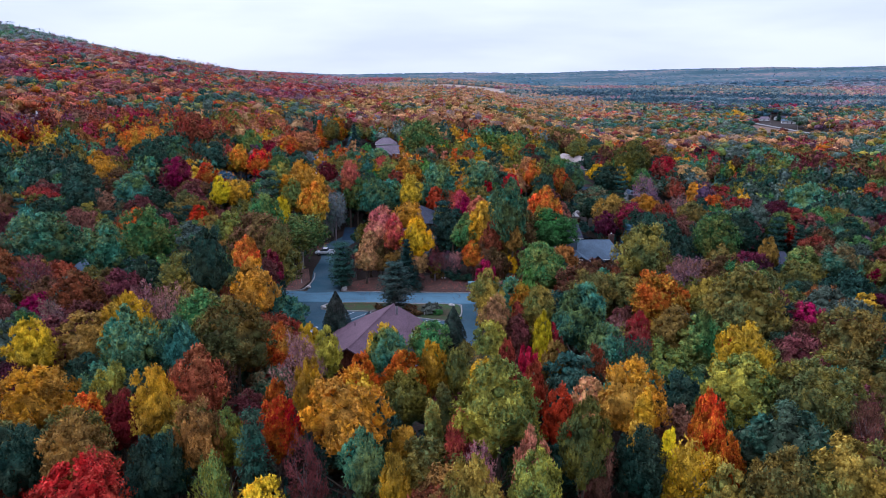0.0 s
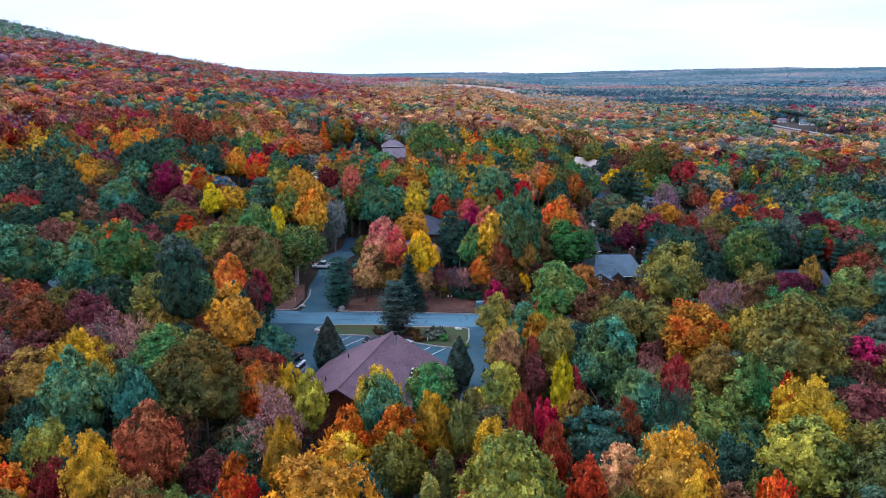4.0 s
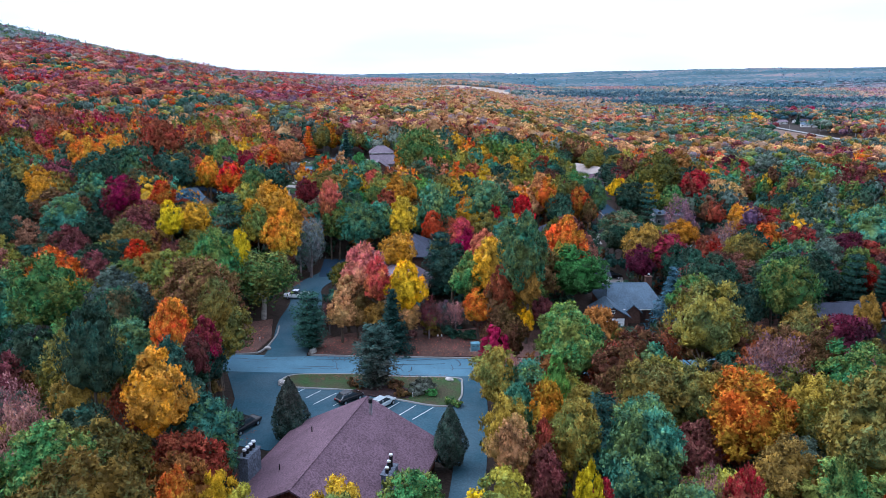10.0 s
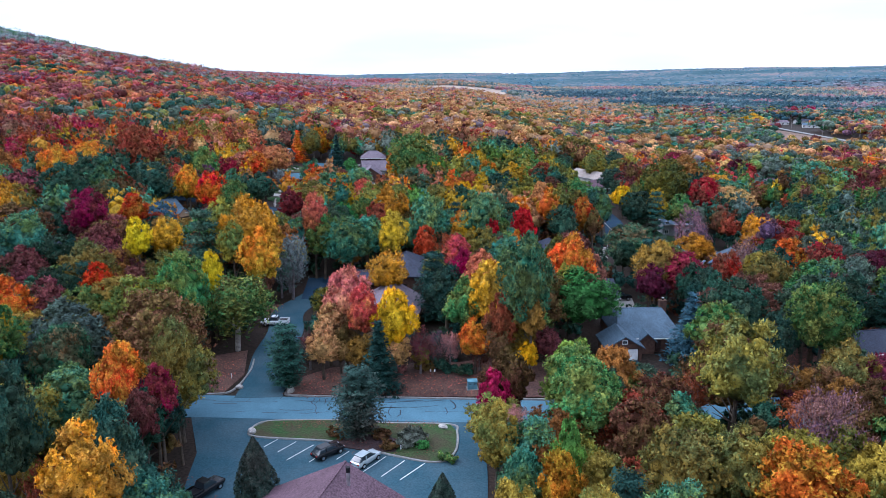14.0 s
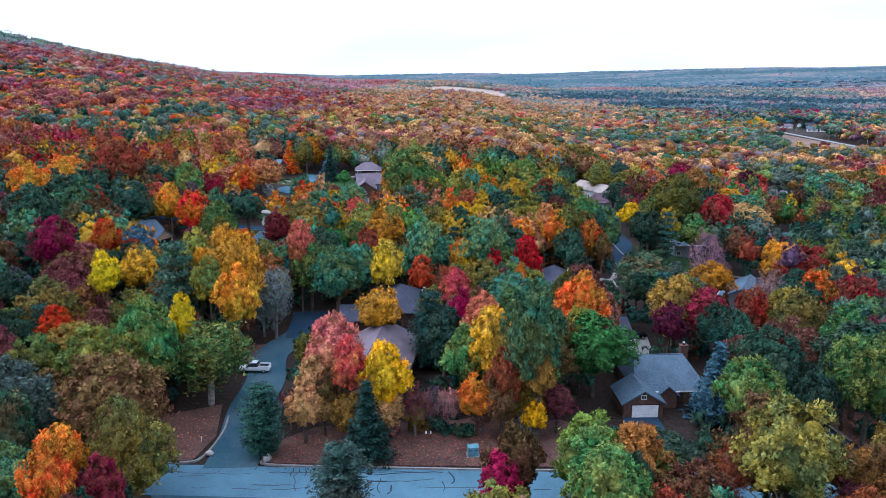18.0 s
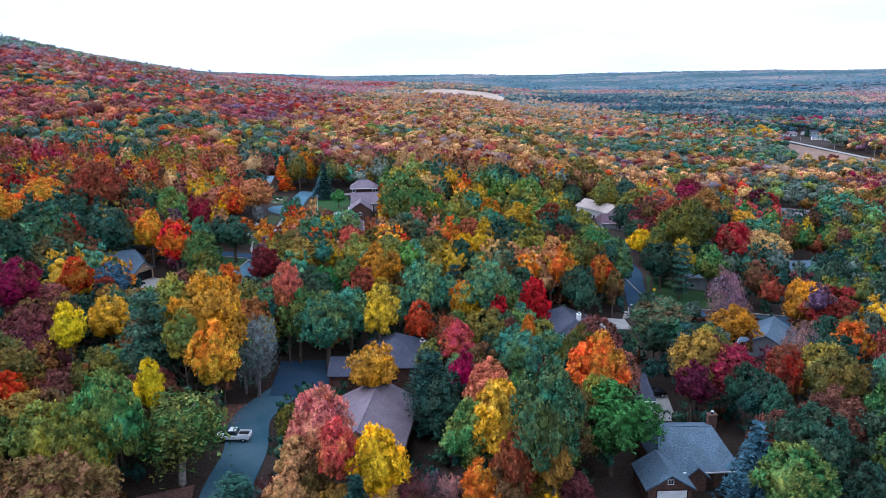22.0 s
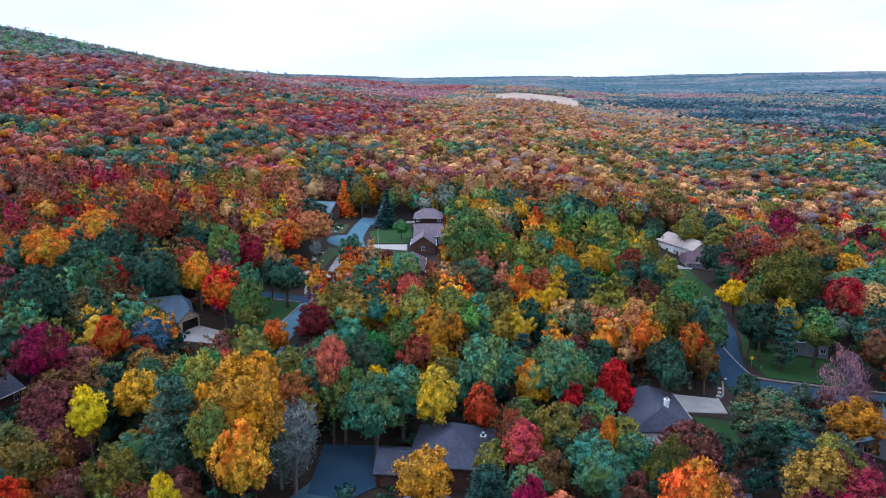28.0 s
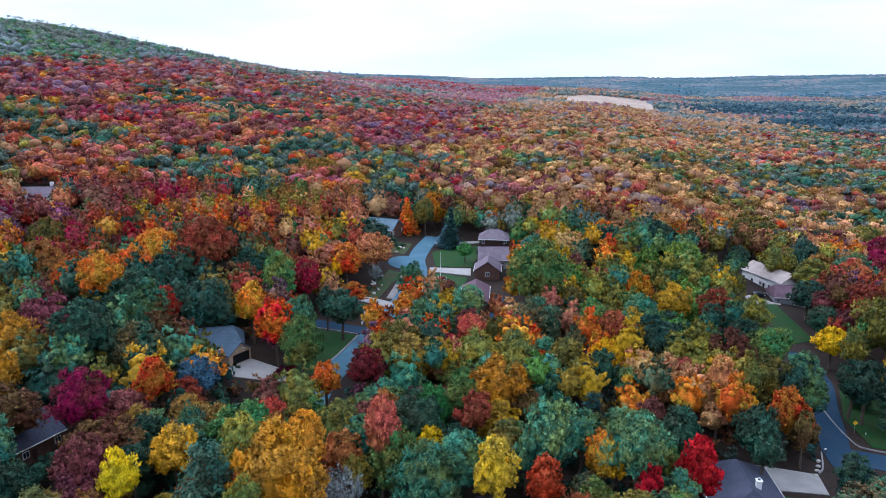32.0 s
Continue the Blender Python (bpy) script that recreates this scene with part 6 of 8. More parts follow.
tree("oval", "gold", -42.7, 155.9, 18.9, 3.0)
tree("bare", "teal", -36.4, 145.0, 12.0, 3.4)
tree("round", "gold", -63.4, 152.1, 15.3, 4.2)
tree("oval", "gold", -12.6, 156.3, 17.0, 3.4)
tree("oval", "orange", 15.2, 145.6, 15.3, 1.4)
tree("round", "olive", 23.3, 139.7, 15.0, 3.6)
tree("oval", "green", 72.6, 213.4, 14.7, 5.1)
tree("oval", "goldbrown", 79.8, 317.5, 15.0, 5.9)
tree("round", "coral", 88.0, 310.4, 15.3, 7.8)
tree("round", "crimson", 107.9, 339.4, 16.4, 6.5)
tree("round", "gold", 108.6, 286.0, 15.0, 9.3)
tree("round", "coral", 122.1, 311.6, 15.0, 6.1)
tree("round", "rosebrown", -118.2, 191.7, 15.0, 6.5)
tree("round", "gold", -117.7, 182.1, 15.0, 4.3)
tree("round", "brownolive", 33.1, 216.1, 15.0, 5.9)
tree("round", "goldbrown", -146.2, 227.2, 15.0, 7.1)
tree("oval", "olive", 75.5, 308.5, 14.8, 6.3)
tree("round", "rust", 81.9, 280.9, 15.0, 8.6)
tree("round", "olive", 67.6, 320.5, 15.0, 6.5)
tree("oval", "olive", -7.0, 16.1, 15.3, 2.9)
tree("oval", "teal", -41.6, 23.5, 20.4, 3.4)
tree("round", "yellowgreen", 2.7, 3.6, 21.4, 3.9)
tree("oval", "teal", 16.3, 35.1, 19.6, 3.6)
tree("bare", "dkgreen", 21.7, 25.0, 16.9, 2.9)
tree("round", "gold", 17.1, 8.6, 19.4, 3.1)
tree("round", "green", -61.5, 79.9, 22.1, 5.7)
tree("round", "olive", 36.0, 75.3, 20.0, 5.7)
tree("round", "teal", 17.3, 35.3, 19.8, 3.0)
tree("oval", "dkgreen", 63.8, 111.4, 15.8, 5.9)
tree("oval", "orange", -38.8, 69.8, 18.9, 2.4)
tree("round", "olive", -34.8, 77.0, 20.0, 2.5)
tree("pine", "pine", -26.0, 100.6, 10.8, 4.6)
tree("spruce", "pine", -11.0, 99.6, 12.0, 3.4)
tree("spruce", "spruce", 42.4, 111.4, 12.8, 4.2)
tree("oval", "orange", 39.9, 198.1, 10.8, 3.7)
tree("round", "brownolive", -103.0, 292.3, 12.3, 8.7)
tree("round", "green", -12.0, 244.9, 23.6, 9.0)
tree("spruce", "spruce", -50.8, 324.8, 8.3, 5.1)
tree("spruce", "redor", -69.4, 336.6, 14.6, 4.5)
tree("round", "olive", 67.1, 360.2, 17.6, 11.4)
tree("round", "olive", 75.6, 239.3, 22.5, 8.4)
tree("oval", "dkgreen", 4.1, 196.8, 15.6, 3.7)
tree("pine", "dkgreen", 63.2, 207.8, 15.1, 4.1)
tree("round", "teal", -97.9, 200.5, 19.2, 4.7)
tree("round", "dkgreen", 15.8, -1.3, 16.4, 2.7)
tree("oval", "yellowgreen", 22.6, -4.1, 14.6, 2.0)
tree("bare", "pinkbrown", 41.5, 7.5, 16.3, 2.3)
tree("round", "olive", -38.5, 2.9, 16.7, 3.5)
tree("oval", "olive", -29.4, 3.6, 14.7, 2.2)
tree("oval", "rosebrown", -58.2, 36.6, 14.5, 3.7)
tree("round", "teal", -43.5, 19.8, 14.3, 3.1)
tree("round", "olive", -49.4, 65.3, 17.0, 5.7)
tree("oval", "dkgreen", -31.3, 54.0, 14.5, 3.9)
tree("round", "teal", -83.7, 84.2, 17.6, 7.2)
tree("oval", "gold", -12.5, 17.6, 14.1, 2.7)
tree("oval", "dkgreen", -9.7, 8.8, 14.1, 2.7)
tree("spire", "olive", -2.5, 15.0, 14.0, 2.0)
tree("oval", "rosebrown", 8.2, 39.5, 14.0, 2.1)
tree("round", "rosebrown", 43.5, 27.3, 14.8, 4.8)
tree("oval", "olive", -0.9, 22.2, 15.5, 2.1)
tree("round", "dkgreen", -38.8, 43.8, 16.0, 3.6)
tree("oval", "yellowgreen", -18.2, 29.6, 15.5, 2.0)
tree("bare", "pinkbare", -50.5, 52.4, 15.6, 4.6)
tree("round", "green", 50.4, 61.0, 16.0, 5.2)
tree("round", "teal", 78.0, 135.0, 14.2, 4.6)
tree("oval", "dkgreen", -35.4, 68.0, 14.5, 2.5)
tree("round", "dkgreen", 49.5, 110.4, 15.0, 5.1)
tree("round", "green", -55.4, 161.7, 15.6, 6.9)
tree("oval", "dkgreen", -50.7, 135.7, 12.8, 3.1)
tree("round", "olive", -13.2, 200.7, 13.9, 6.2)
tree("oval", "teal", -18.9, 161.1, 14.7, 4.4)
tree("round", "dkgreen", 7.1, 306.3, 14.0, 6.7)
tree("bare", "mauve", -61.0, 404.3, 17.0, 10.4)
tree("round", "gold", -106.6, 386.6, 12.5, 7.1)
tree("round", "dkgreen", -71.7, 291.0, 14.6, 8.3)
tree("oval", "crimson", -82.3, 255.8, 11.3, 4.2)
tree("round", "magenta", 50.1, 383.8, 12.5, 7.1)
tree("round", "teal", 102.3, 260.2, 15.2, 10.1)
tree("round", "maroon", 136.4, 332.1, 15.8, 7.2)
tree("round", "olive", 122.5, 268.0, 13.0, 4.6)
tree("round", "olive", 136.0, 262.0, 14.6, 6.2)
tree("oval", "dkgreen", -60.5, 227.3, 13.4, 4.8)
tree("round", "green", -88.7, 247.7, 15.0, 5.3)
tree("round", "dkgreen", -92.9, 243.8, 15.3, 6.0)
tree("round", "green", 41.2, 222.0, 14.8, 4.7)
tree("oval", "gold", 3.7, 169.0, 10.8, 2.6)
tree("oval", "teal", 6.4, 181.7, 10.7, 2.5)
tree("round", "teal", 12.0, 141.1, 14.4, 3.7)
tree("round", "dkgreen", -191.5, 294.1, 10.4, 4.9)
tree("round", "green", -172.8, 285.0, 10.6, 5.2)
tree("round", "dkgreen", -152.2, 273.0, 10.4, 4.9)
tree("round", "teal", -126.6, 226.0, 13.6, 5.5)
tree("round", "pinkbrown", -128.0, 202.2, 14.6, 4.2)
tree("round", "olive", -158.4, 244.8, 15.4, 6.1)
tree("oval", "rust", -75.1, 175.7, 10.9, 2.9)
tree("round", "spruce", -76.4, 183.0, 11.5, 4.0)
tree("oval", "orange", -80.9, 225.6, 10.9, 3.1)
tree("oval", "yellow", -73.5, 262.1, 10.8, 2.7)
tree("oval", "dkgreen", -92.8, 321.3, 10.3, 4.6)
tree("round", "olive", 118.3, 389.1, 16.0, 7.8)
tree("round", "teal", 92.3, 322.7, 14.9, 9.5)
tree("round", "crimson", 116.7, 364.0, 15.8, 7.2)
tree("round", "dkgreen", 65.5, 262.0, 11.0, 4.9)
tree("round", "olive", -39.7, 204.2, 15.3, 5.9)
tree("oval", "olive", 29.4, 209.0, 13.2, 4.6)
tree("oval", "dkgreen", 59.3, 212.2, 14.5, 3.8)
tree("oval", "teal", 45.5, 210.4, 14.7, 4.5)
tree("oval", "olive", -12.3, 169.8, 12.8, 3.1)
tree("oval", "orange", -51.9, 191.0, 11.0, 3.1)
tree("arbor", "arbor", -22.3, 66.0, 9.7, 2.4)
tree("arbor", "arbor", -0.8, 59.7, 8.8, 2.2)
tree("pine", "arbor", -12.6, 84.2, 10.4, 4.8)
tree("bare", "rosebrown", -4.6, 105.8, 8.5, 2.7)
tree("bare", "pinkbare", 0.4, 107.2, 7.5, 2.4)
tree("round", "dkgreen", 43.0, 204.0, 13.0, 3.3)
tree("oval", "orange", 42.6, 196.8, 9.0, 2.3)
tree("bare", "grey", -63.0, 268.0, 9.0, 2.7)
tree("round", "dkgreen", 53.0, 316.0, 12.5, 4.4)
tree("round", "brightgreen", -40.5, 303.0, 7.0, 2.9)
tree("spruce", "pine", -49.0, 322.0, 15.5, 4.6)
tree("round", "gold", 314.0, 742.0, 15.0, 10.4)
tree("round", "yellow", 302.0, 734.0, 13.0, 8.3)
tree("round", "yellowgreen", 286.0, 690.0, 12.0, 7.3)
tree("round", "green", 262.0, 600.0, 12.0, 7.3)
tree("round", "teal", 254.0, 570.0, 11.5, 6.8)
tree("round", "coral", 262.0, 478.0, 10.0, 6.2)
tree("pine", "pine", 392.0, 748.0, 14.0, 6.2)
tree("pine", "pine", 402.0, 740.0, 15.0, 6.2)
tree("round", "dkgreen", 362.0, 800.0, 9.0, 4.7)
tree("spruce", "pine", 388.0, 800.0, 12.0, 4.2)
tree("round", "crimson", 430.0, 905.0, 15.0, 8.3)
tree("round", "magenta", 462.0, 930.0, 15.0, 9.4)
tree("oval", "olive", -21.0, 119.0, 12.0, 3.3)
tree("bare", "rosebrown", -23.6, 108.0, 7.0, 2.5)
tree("round", "dkgreen", 45.6, 177.0, 10.0, 3.1)
tree("round", "tealmix", 48.0, 171.0, 9.5, 3.1)
tree("round", "moss", 58.6, 184.5, 6.5, 2.3)
tree("round", "teal", -77.9, 246.2, 12.2, 3.4)
tree("round", "teal", -83.5, 275.8, 12.9, 4.3)
tree("round", "green", -96.8, 284.5, 12.7, 4.1)
tree("round", "dkgreen", -66.0, 231.2, 11.9, 2.8)
tree("round", "green", -77.0, 302.9, 12.2, 3.2)
tree("round", "teal", -68.2, 215.0, 13.9, 3.7)
tree("round", "dkgreen", -97.0, 292.8, 12.8, 4.2)
tree("round", "dkgreen", -101.9, 270.4, 12.8, 4.3)
tree("round", "dkgreen", -108.0, 260.7, 15.3, 5.5)
tree("round", "teal", -124.4, 271.3, 14.7, 6.9)
tree("oval", "dkgreen", -73.7, 170.8, 11.2, 2.0)
tree("round", "dkgreen", -95.7, 191.2, 12.2, 3.2)
tree("round", "teal", -48.2, 252.3, 14.3, 4.3)
tree("round", "rosebrown", -36.2, 246.1, 12.0, 2.9)
tree("round", "teal", -28.9, 235.8, 14.3, 4.4)
tree("round", "rosebrown", -26.7, 221.1, 13.2, 2.9)
tree("round", "teal", -18.2, 197.7, 12.3, 3.4)
tree("round", "green", -22.8, 188.7, 12.3, 3.5)
tree("round", "olive", -19.4, 218.8, 12.3, 3.5)
tree("round", "olive", -14.4, 209.2, 13.5, 3.3)
tree("round", "teal", -15.2, 282.3, 15.9, 6.3)
tree("round", "rosebrown", -2.1, 273.6, 12.7, 4.1)
tree("round", "dkgreen", 26.2, 314.6, 16.4, 7.0)
tree("round", "olive", -2.4, 241.0, 13.7, 3.4)
tree("round", "olive", -10.6, 239.3, 12.3, 3.4)
tree("round", "green", 2.5, 232.5, 13.5, 3.3)
tree("round", "teal", 14.4, 236.5, 14.6, 4.7)
tree("round", "olive", 33.2, 271.6, 12.6, 3.8)
tree("round", "olive", 39.2, 259.7, 13.7, 5.5)
tree("round", "olive", 44.4, 248.3, 14.3, 4.3)
tree("round", "dkgreen", 37.1, 227.1, 14.6, 4.7)
tree("oval", "teal", 46.1, 201.8, 13.0, 2.6)
tree("oval", "brownolive", 40.6, 188.3, 11.5, 2.4)
tree("round", "teal", -7.4, 209.6, 12.0, 2.9)
tree("round", "coral", -25.7, 216.1, 13.6, 3.4)
tree("round", "dkgreen", -33.4, 208.9, 13.9, 3.7)
tree("oval", "teal", 9.1, 195.3, 13.0, 2.6)
tree("round", "teal", -3.5, 178.1, 13.6, 3.3)
tree("round", "teal", 10.9, 176.6, 13.4, 3.1)
tree("oval", "green", 13.9, 168.5, 12.7, 2.2)
tree("round", "brightgreen", -26.7, 176.5, 14.3, 4.3)
tree("oval", "teal", -9.9, 172.0, 11.5, 2.3)
tree("round", "dkgreen", -20.1, 165.9, 13.1, 2.8)
tree("oval", "teal", -8.5, 168.0, 11.6, 2.4)
tree("round", "dkgreen", 78.8, 332.0, 15.6, 6.0)
tree("round", "olive", 65.2, 238.0, 13.5, 3.2)
tree("round", "dkgreen", -68.7, 148.6, 13.2, 3.1)
tree("oval", "rosebrown", -58.0, 177.4, 13.3, 3.4)
tree("oval", "dkgreen", 31.4, 178.3, 13.1, 2.8)
tree("oval", "teal", 2.8, 129.3, 12.7, 2.0)
tree("round", "dkgreen", 20.7, 77.9, 12.7, 2.1)
tree("oval", "dkgreen", 50.4, 122.8, 12.9, 2.4)
tree("round", "rosebrown", 52.2, 114.7, 14.9, 3.5)
tree("round", "green", 60.4, 107.7, 15.0, 3.7)
tree("round", "teal", 110.3, 266.3, 15.1, 7.3)
tree("round", "crimson", 143.0, 338.0, 13.5, 6.2)
tree("oval", "dkgreen", 57.3, 214.5, 13.3, 3.3)
tree("round", "green", -61.2, 201.0, 15.5, 4.7)
tree("round", "teal", -73.6, 87.2, 16.8, 5.2)
tree("round", "dkgreen", -105.4, 144.5, 17.1, 5.9)
tree("round", "teal", -90.4, 143.1, 16.7, 5.2)
tree("round", "rosebrown", -59.4, 62.0, 14.4, 3.8)
tree("round", "olive", -38.6, 65.8, 14.5, 4.0)
tree("round", "teal", -40.8, 32.8, 15.5, 3.1)
tree("round", "olive", -34.3, 37.9, 16.6, 5.5)
tree("oval", "olive", -30.6, 18.1, 13.4, 2.0)
tree("round", "dkgreen", -36.8, 15.7, 15.4, 3.0)
tree("bare", "rosebrown", -29.8, 21.0, 15.0, 2.1)
tree("round", "gold", -10.1, 30.4, 15.4, 3.0)
tree("oval", "olive", 0.5, 30.1, 13.4, 1.9)
tree("oval", "rosebrown", 7.8, 25.4, 13.4, 1.9)
tree("oval", "teal", 8.3, 19.3, 13.4, 1.9)
tree("oval", "rosebrown", 5.5, 22.2, 14.9, 1.9)
tree("round", "olive", 33.8, 56.5, 14.8, 5.3)
tree("round", "olive", 24.8, 31.6, 13.5, 2.1)
tree("round", "yellowgreen", 38.9, 26.1, 14.2, 3.7)
tree("round", "green", 60.3, 102.0, 16.7, 5.2)
tree("round", "green", 16.1, 77.8, 16.0, 3.8)
tree("round", "dkgreen", 52.1, 101.0, 12.1, 3.4)
tree("oval", "yellowgreen", 5.5, 65.5, 13.9, 2.6)
tree("oval", "teal", 22.1, 20.3, 13.4, 1.9)
tree("round", "dkgreen", -100.3, 115.0, 14.9, 4.0)
tree("round", "dkgreen", -97.7, 127.0, 16.9, 4.6)
tree("round", "teal", -90.3, 91.3, 17.5, 5.6)
tree("bare", "rosebrown", -75.7, 64.2, 16.7, 4.2)
tree("bare", "mauve", -61.0, 41.7, 16.1, 3.4)
tree("round", "dkgreen", -58.8, 69.5, 15.1, 4.4)
tree("round", "yellowgreen", -28.3, 6.8, 15.8, 2.7)
tree("round", "dkgreen", -20.6, 10.1, 14.2, 2.8)
tree("oval", "dkgreen", -10.3, 12.0, 14.1, 2.4)
tree("oval", "green", -10.2, 27.5, 15.9, 2.9)
tree("oval", "gold", -6.5, 5.2, 13.9, 1.9)
tree("round", "green", 16.0, 70.1, 17.1, 4.9)
tree("round", "olive", 5.9, 1.8, 14.0, 2.2)
tree("round", "green", 26.8, 11.8, 14.1, 2.4)
tree("round", "olive", 40.3, 15.3, 16.8, 4.8)
tree("round", "olive", 54.3, 33.9, 16.8, 4.9)
tree("round", "tealmix", 73.6, 73.4, 16.6, 3.8)
tree("round", "teal", 115.0, 170.8, 18.4, 7.3)
tree("oval", "dkgreen", 49.0, 105.5, 14.3, 2.7)
tree("oval", "coral", 2.3, 143.3, 14.7, 3.3)
tree("oval", "dkgreen", -28.9, 0.7, 15.4, 1.9)
tree("round", "goldtan", -20.6, 103.8, 9.0, 3.2)
tree("round", "goldbrown", -13.6, 103.2, 8.0, 2.8)
tree("round", "goldtan", -8.6, 104.6, 7.6, 2.6)
tree("round", "brownolive", -17.2, 108.6, 9.5, 3.4)
tree("round", "orange", 4.6, 105.8, 9.5, 3.0)
tree("round", "brownolive", 8.4, 104.8, 10.0, 3.2)
tree("round", "goldbrown", 12.4, 105.6, 9.0, 2.6)
tree("oval", "yellow", 13.2, 103.6, 6.8, 1.9)
tree("round", "rosebrown", 16.6, 106.4, 8.0, 2.8)
tree("round", "dkgreen", 67.5, 284.0, 13.0, 5.2)
tree("round", "maroon", 42.5, 136.0, 10.5, 3.6)
tree("oval", "yellow", -24.5, 166.0, 12.5, 2.6)
tree("oval", "yellowgreen", -24.0, 163.0, 11.0, 2.6)
tree("round", "dkgreen", -37.0, 75.0, 12.5, 3.6)
tree("bare", "mauve", -8.5, 109.0, 7.0, 2.6)
tree("bare", "pinkbrown", -5.5, 108.0, 6.5, 2.4)
tree("bare", "mauve", -2.5, 108.5, 7.0, 2.3)
tree("oval", "yellowgreen", -4.5, 106.0, 5.0, 1.4)
tree("bare", "pinkbrown", 5.5, 107.0, 6.5, 2.8)
tree("bare", "tan", 9.0, 106.0, 6.0, 2.2)
tree("bare", "grey", 12.5, 104.0, 5.5, 1.9)
tree("oval", "goldtan", -18.0, 106.0, 6.5, 1.8)
tree("oval", "coral", 35.0, 86.0, 9.5, 2.6)
tree("bare", "pinkbrown", 52.0, 88.0, 8.0, 3.4)


# ---- wild woodland ----
PALETTE = {
    "near": [("teal", 12), ("green", 10), ("dkgreen", 11), ("olive", 10), ("gold", 13), ("yellow", 6), ("orange", 8), ("redor", 5), ("crimson", 6), ("coral", 3), ("rust", 7), ("pinkbare", 5), ("rosebrown", 6), ("goldbrown", 6), ("yellowgreen", 7), ("tealmix", 4), ("grey", 3), ("mauve", 2)],
    "fill": [("dkgreen", 17), ("olive", 12), ("teal", 9), ("green", 8), ("brownolive", 10), ("rosebrown", 13), ("yellowgreen", 9), ("goldbrown", 9), ("rust", 9), ("pinkbrown", 5), ("tealmix", 6)],
    "dusk": [("dkgreen", 24), ("pine", 4), ("moss", 10), ("green", 8), ("olive", 12), ("brownolive", 11), ("gold", 3), ("rust", 8), ("rosebrown", 9), ("crimson", 3), ("maroon", 5), ("teal", 9), ("mauve", 6)],
    "mid": [("dkgreen", 11), ("teal", 15), ("green", 10), ("moss", 5), ("olive", 12), ("yellowgreen", 10), ("tealmix", 6), ("gold", 13), ("goldtan", 9), ("orange", 11), ("redor", 4), ("rust", 8), ("coral", 5), ("crimson", 4), ("rosebrown", 5), ("maroon", 2), ("mauve", 4)],
    "grove": [("dkgreen", 3), ("teal", 22), ("green", 11), ("lime", 7), ("olive", 7), ("yellowgreen", 19), ("gold", 16), ("goldtan", 7), ("orange", 8), ("salmon", 2), ("tealmix", 4)],
    "shade": [("dkgreen", 34), ("teal", 9), ("olive", 14), ("brownolive", 10), ("tealmix", 12), ("rust", 8), ("orange", 6), ("crimson", 3), ("rosebrown", 5)],
    "hill": [("dkgreen", 10), ("teal", 2), ("moss", 10), ("olive", 6), ("wheat", 5), ("orange", 4), ("salmon", 5), ("rust", 6), ("coral", 7), ("pinkbrown", 10), ("rosebrown", 10), ("duskrose", 14), ("red", 2), ("crimson", 10), ("plum", 9), ("mauve", 10)],
    "plain": [("teal", 4), ("moss", 7), ("sage", 8), ("olive", 12), ("brownolive", 6), ("goldbrown", 12), ("goldtan", 16), ("wheat", 24), ("tan", 16), ("paletan", 7), ("salmon", 6), ("coral", 4), ("rust", 5), ("pinkbrown", 5), ("palemauve", 4)],
    # mixes for far trees, with the haze put into the colours
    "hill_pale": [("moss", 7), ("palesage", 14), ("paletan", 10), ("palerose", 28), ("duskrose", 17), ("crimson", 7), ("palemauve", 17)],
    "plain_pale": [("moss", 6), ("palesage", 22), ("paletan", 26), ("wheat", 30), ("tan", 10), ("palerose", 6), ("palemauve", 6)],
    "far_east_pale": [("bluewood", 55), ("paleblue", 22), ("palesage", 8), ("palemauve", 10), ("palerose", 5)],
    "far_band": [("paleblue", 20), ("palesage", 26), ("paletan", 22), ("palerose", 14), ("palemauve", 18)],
    "east": [("dkgreen", 13), ("teal", 15), ("moss", 16), ("sage", 12), ("olive", 8), ("goldbrown", 4), ("goldtan", 6), ("tan", 8), ("wheat", 5), ("salmon", 3), ("pinkbrown", 6), ("rosebrown", 6), ("crimson", 3), ("mauve", 9)],
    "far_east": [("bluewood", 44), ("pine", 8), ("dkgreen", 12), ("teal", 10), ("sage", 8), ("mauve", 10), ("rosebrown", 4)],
    "cap": [("sage", 34), ("teal", 26), ("grey", 26), ("moss", 10), ("mauve", 4)],
}


MOTTLE = random.Random(9)


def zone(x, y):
    """Which mix of trees grows at a place; far off, paler mixes stand in for haze."""
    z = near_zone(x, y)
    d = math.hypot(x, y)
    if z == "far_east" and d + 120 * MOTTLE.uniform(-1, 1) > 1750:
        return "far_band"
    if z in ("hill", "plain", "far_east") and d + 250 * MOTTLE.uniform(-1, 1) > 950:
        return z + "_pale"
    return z


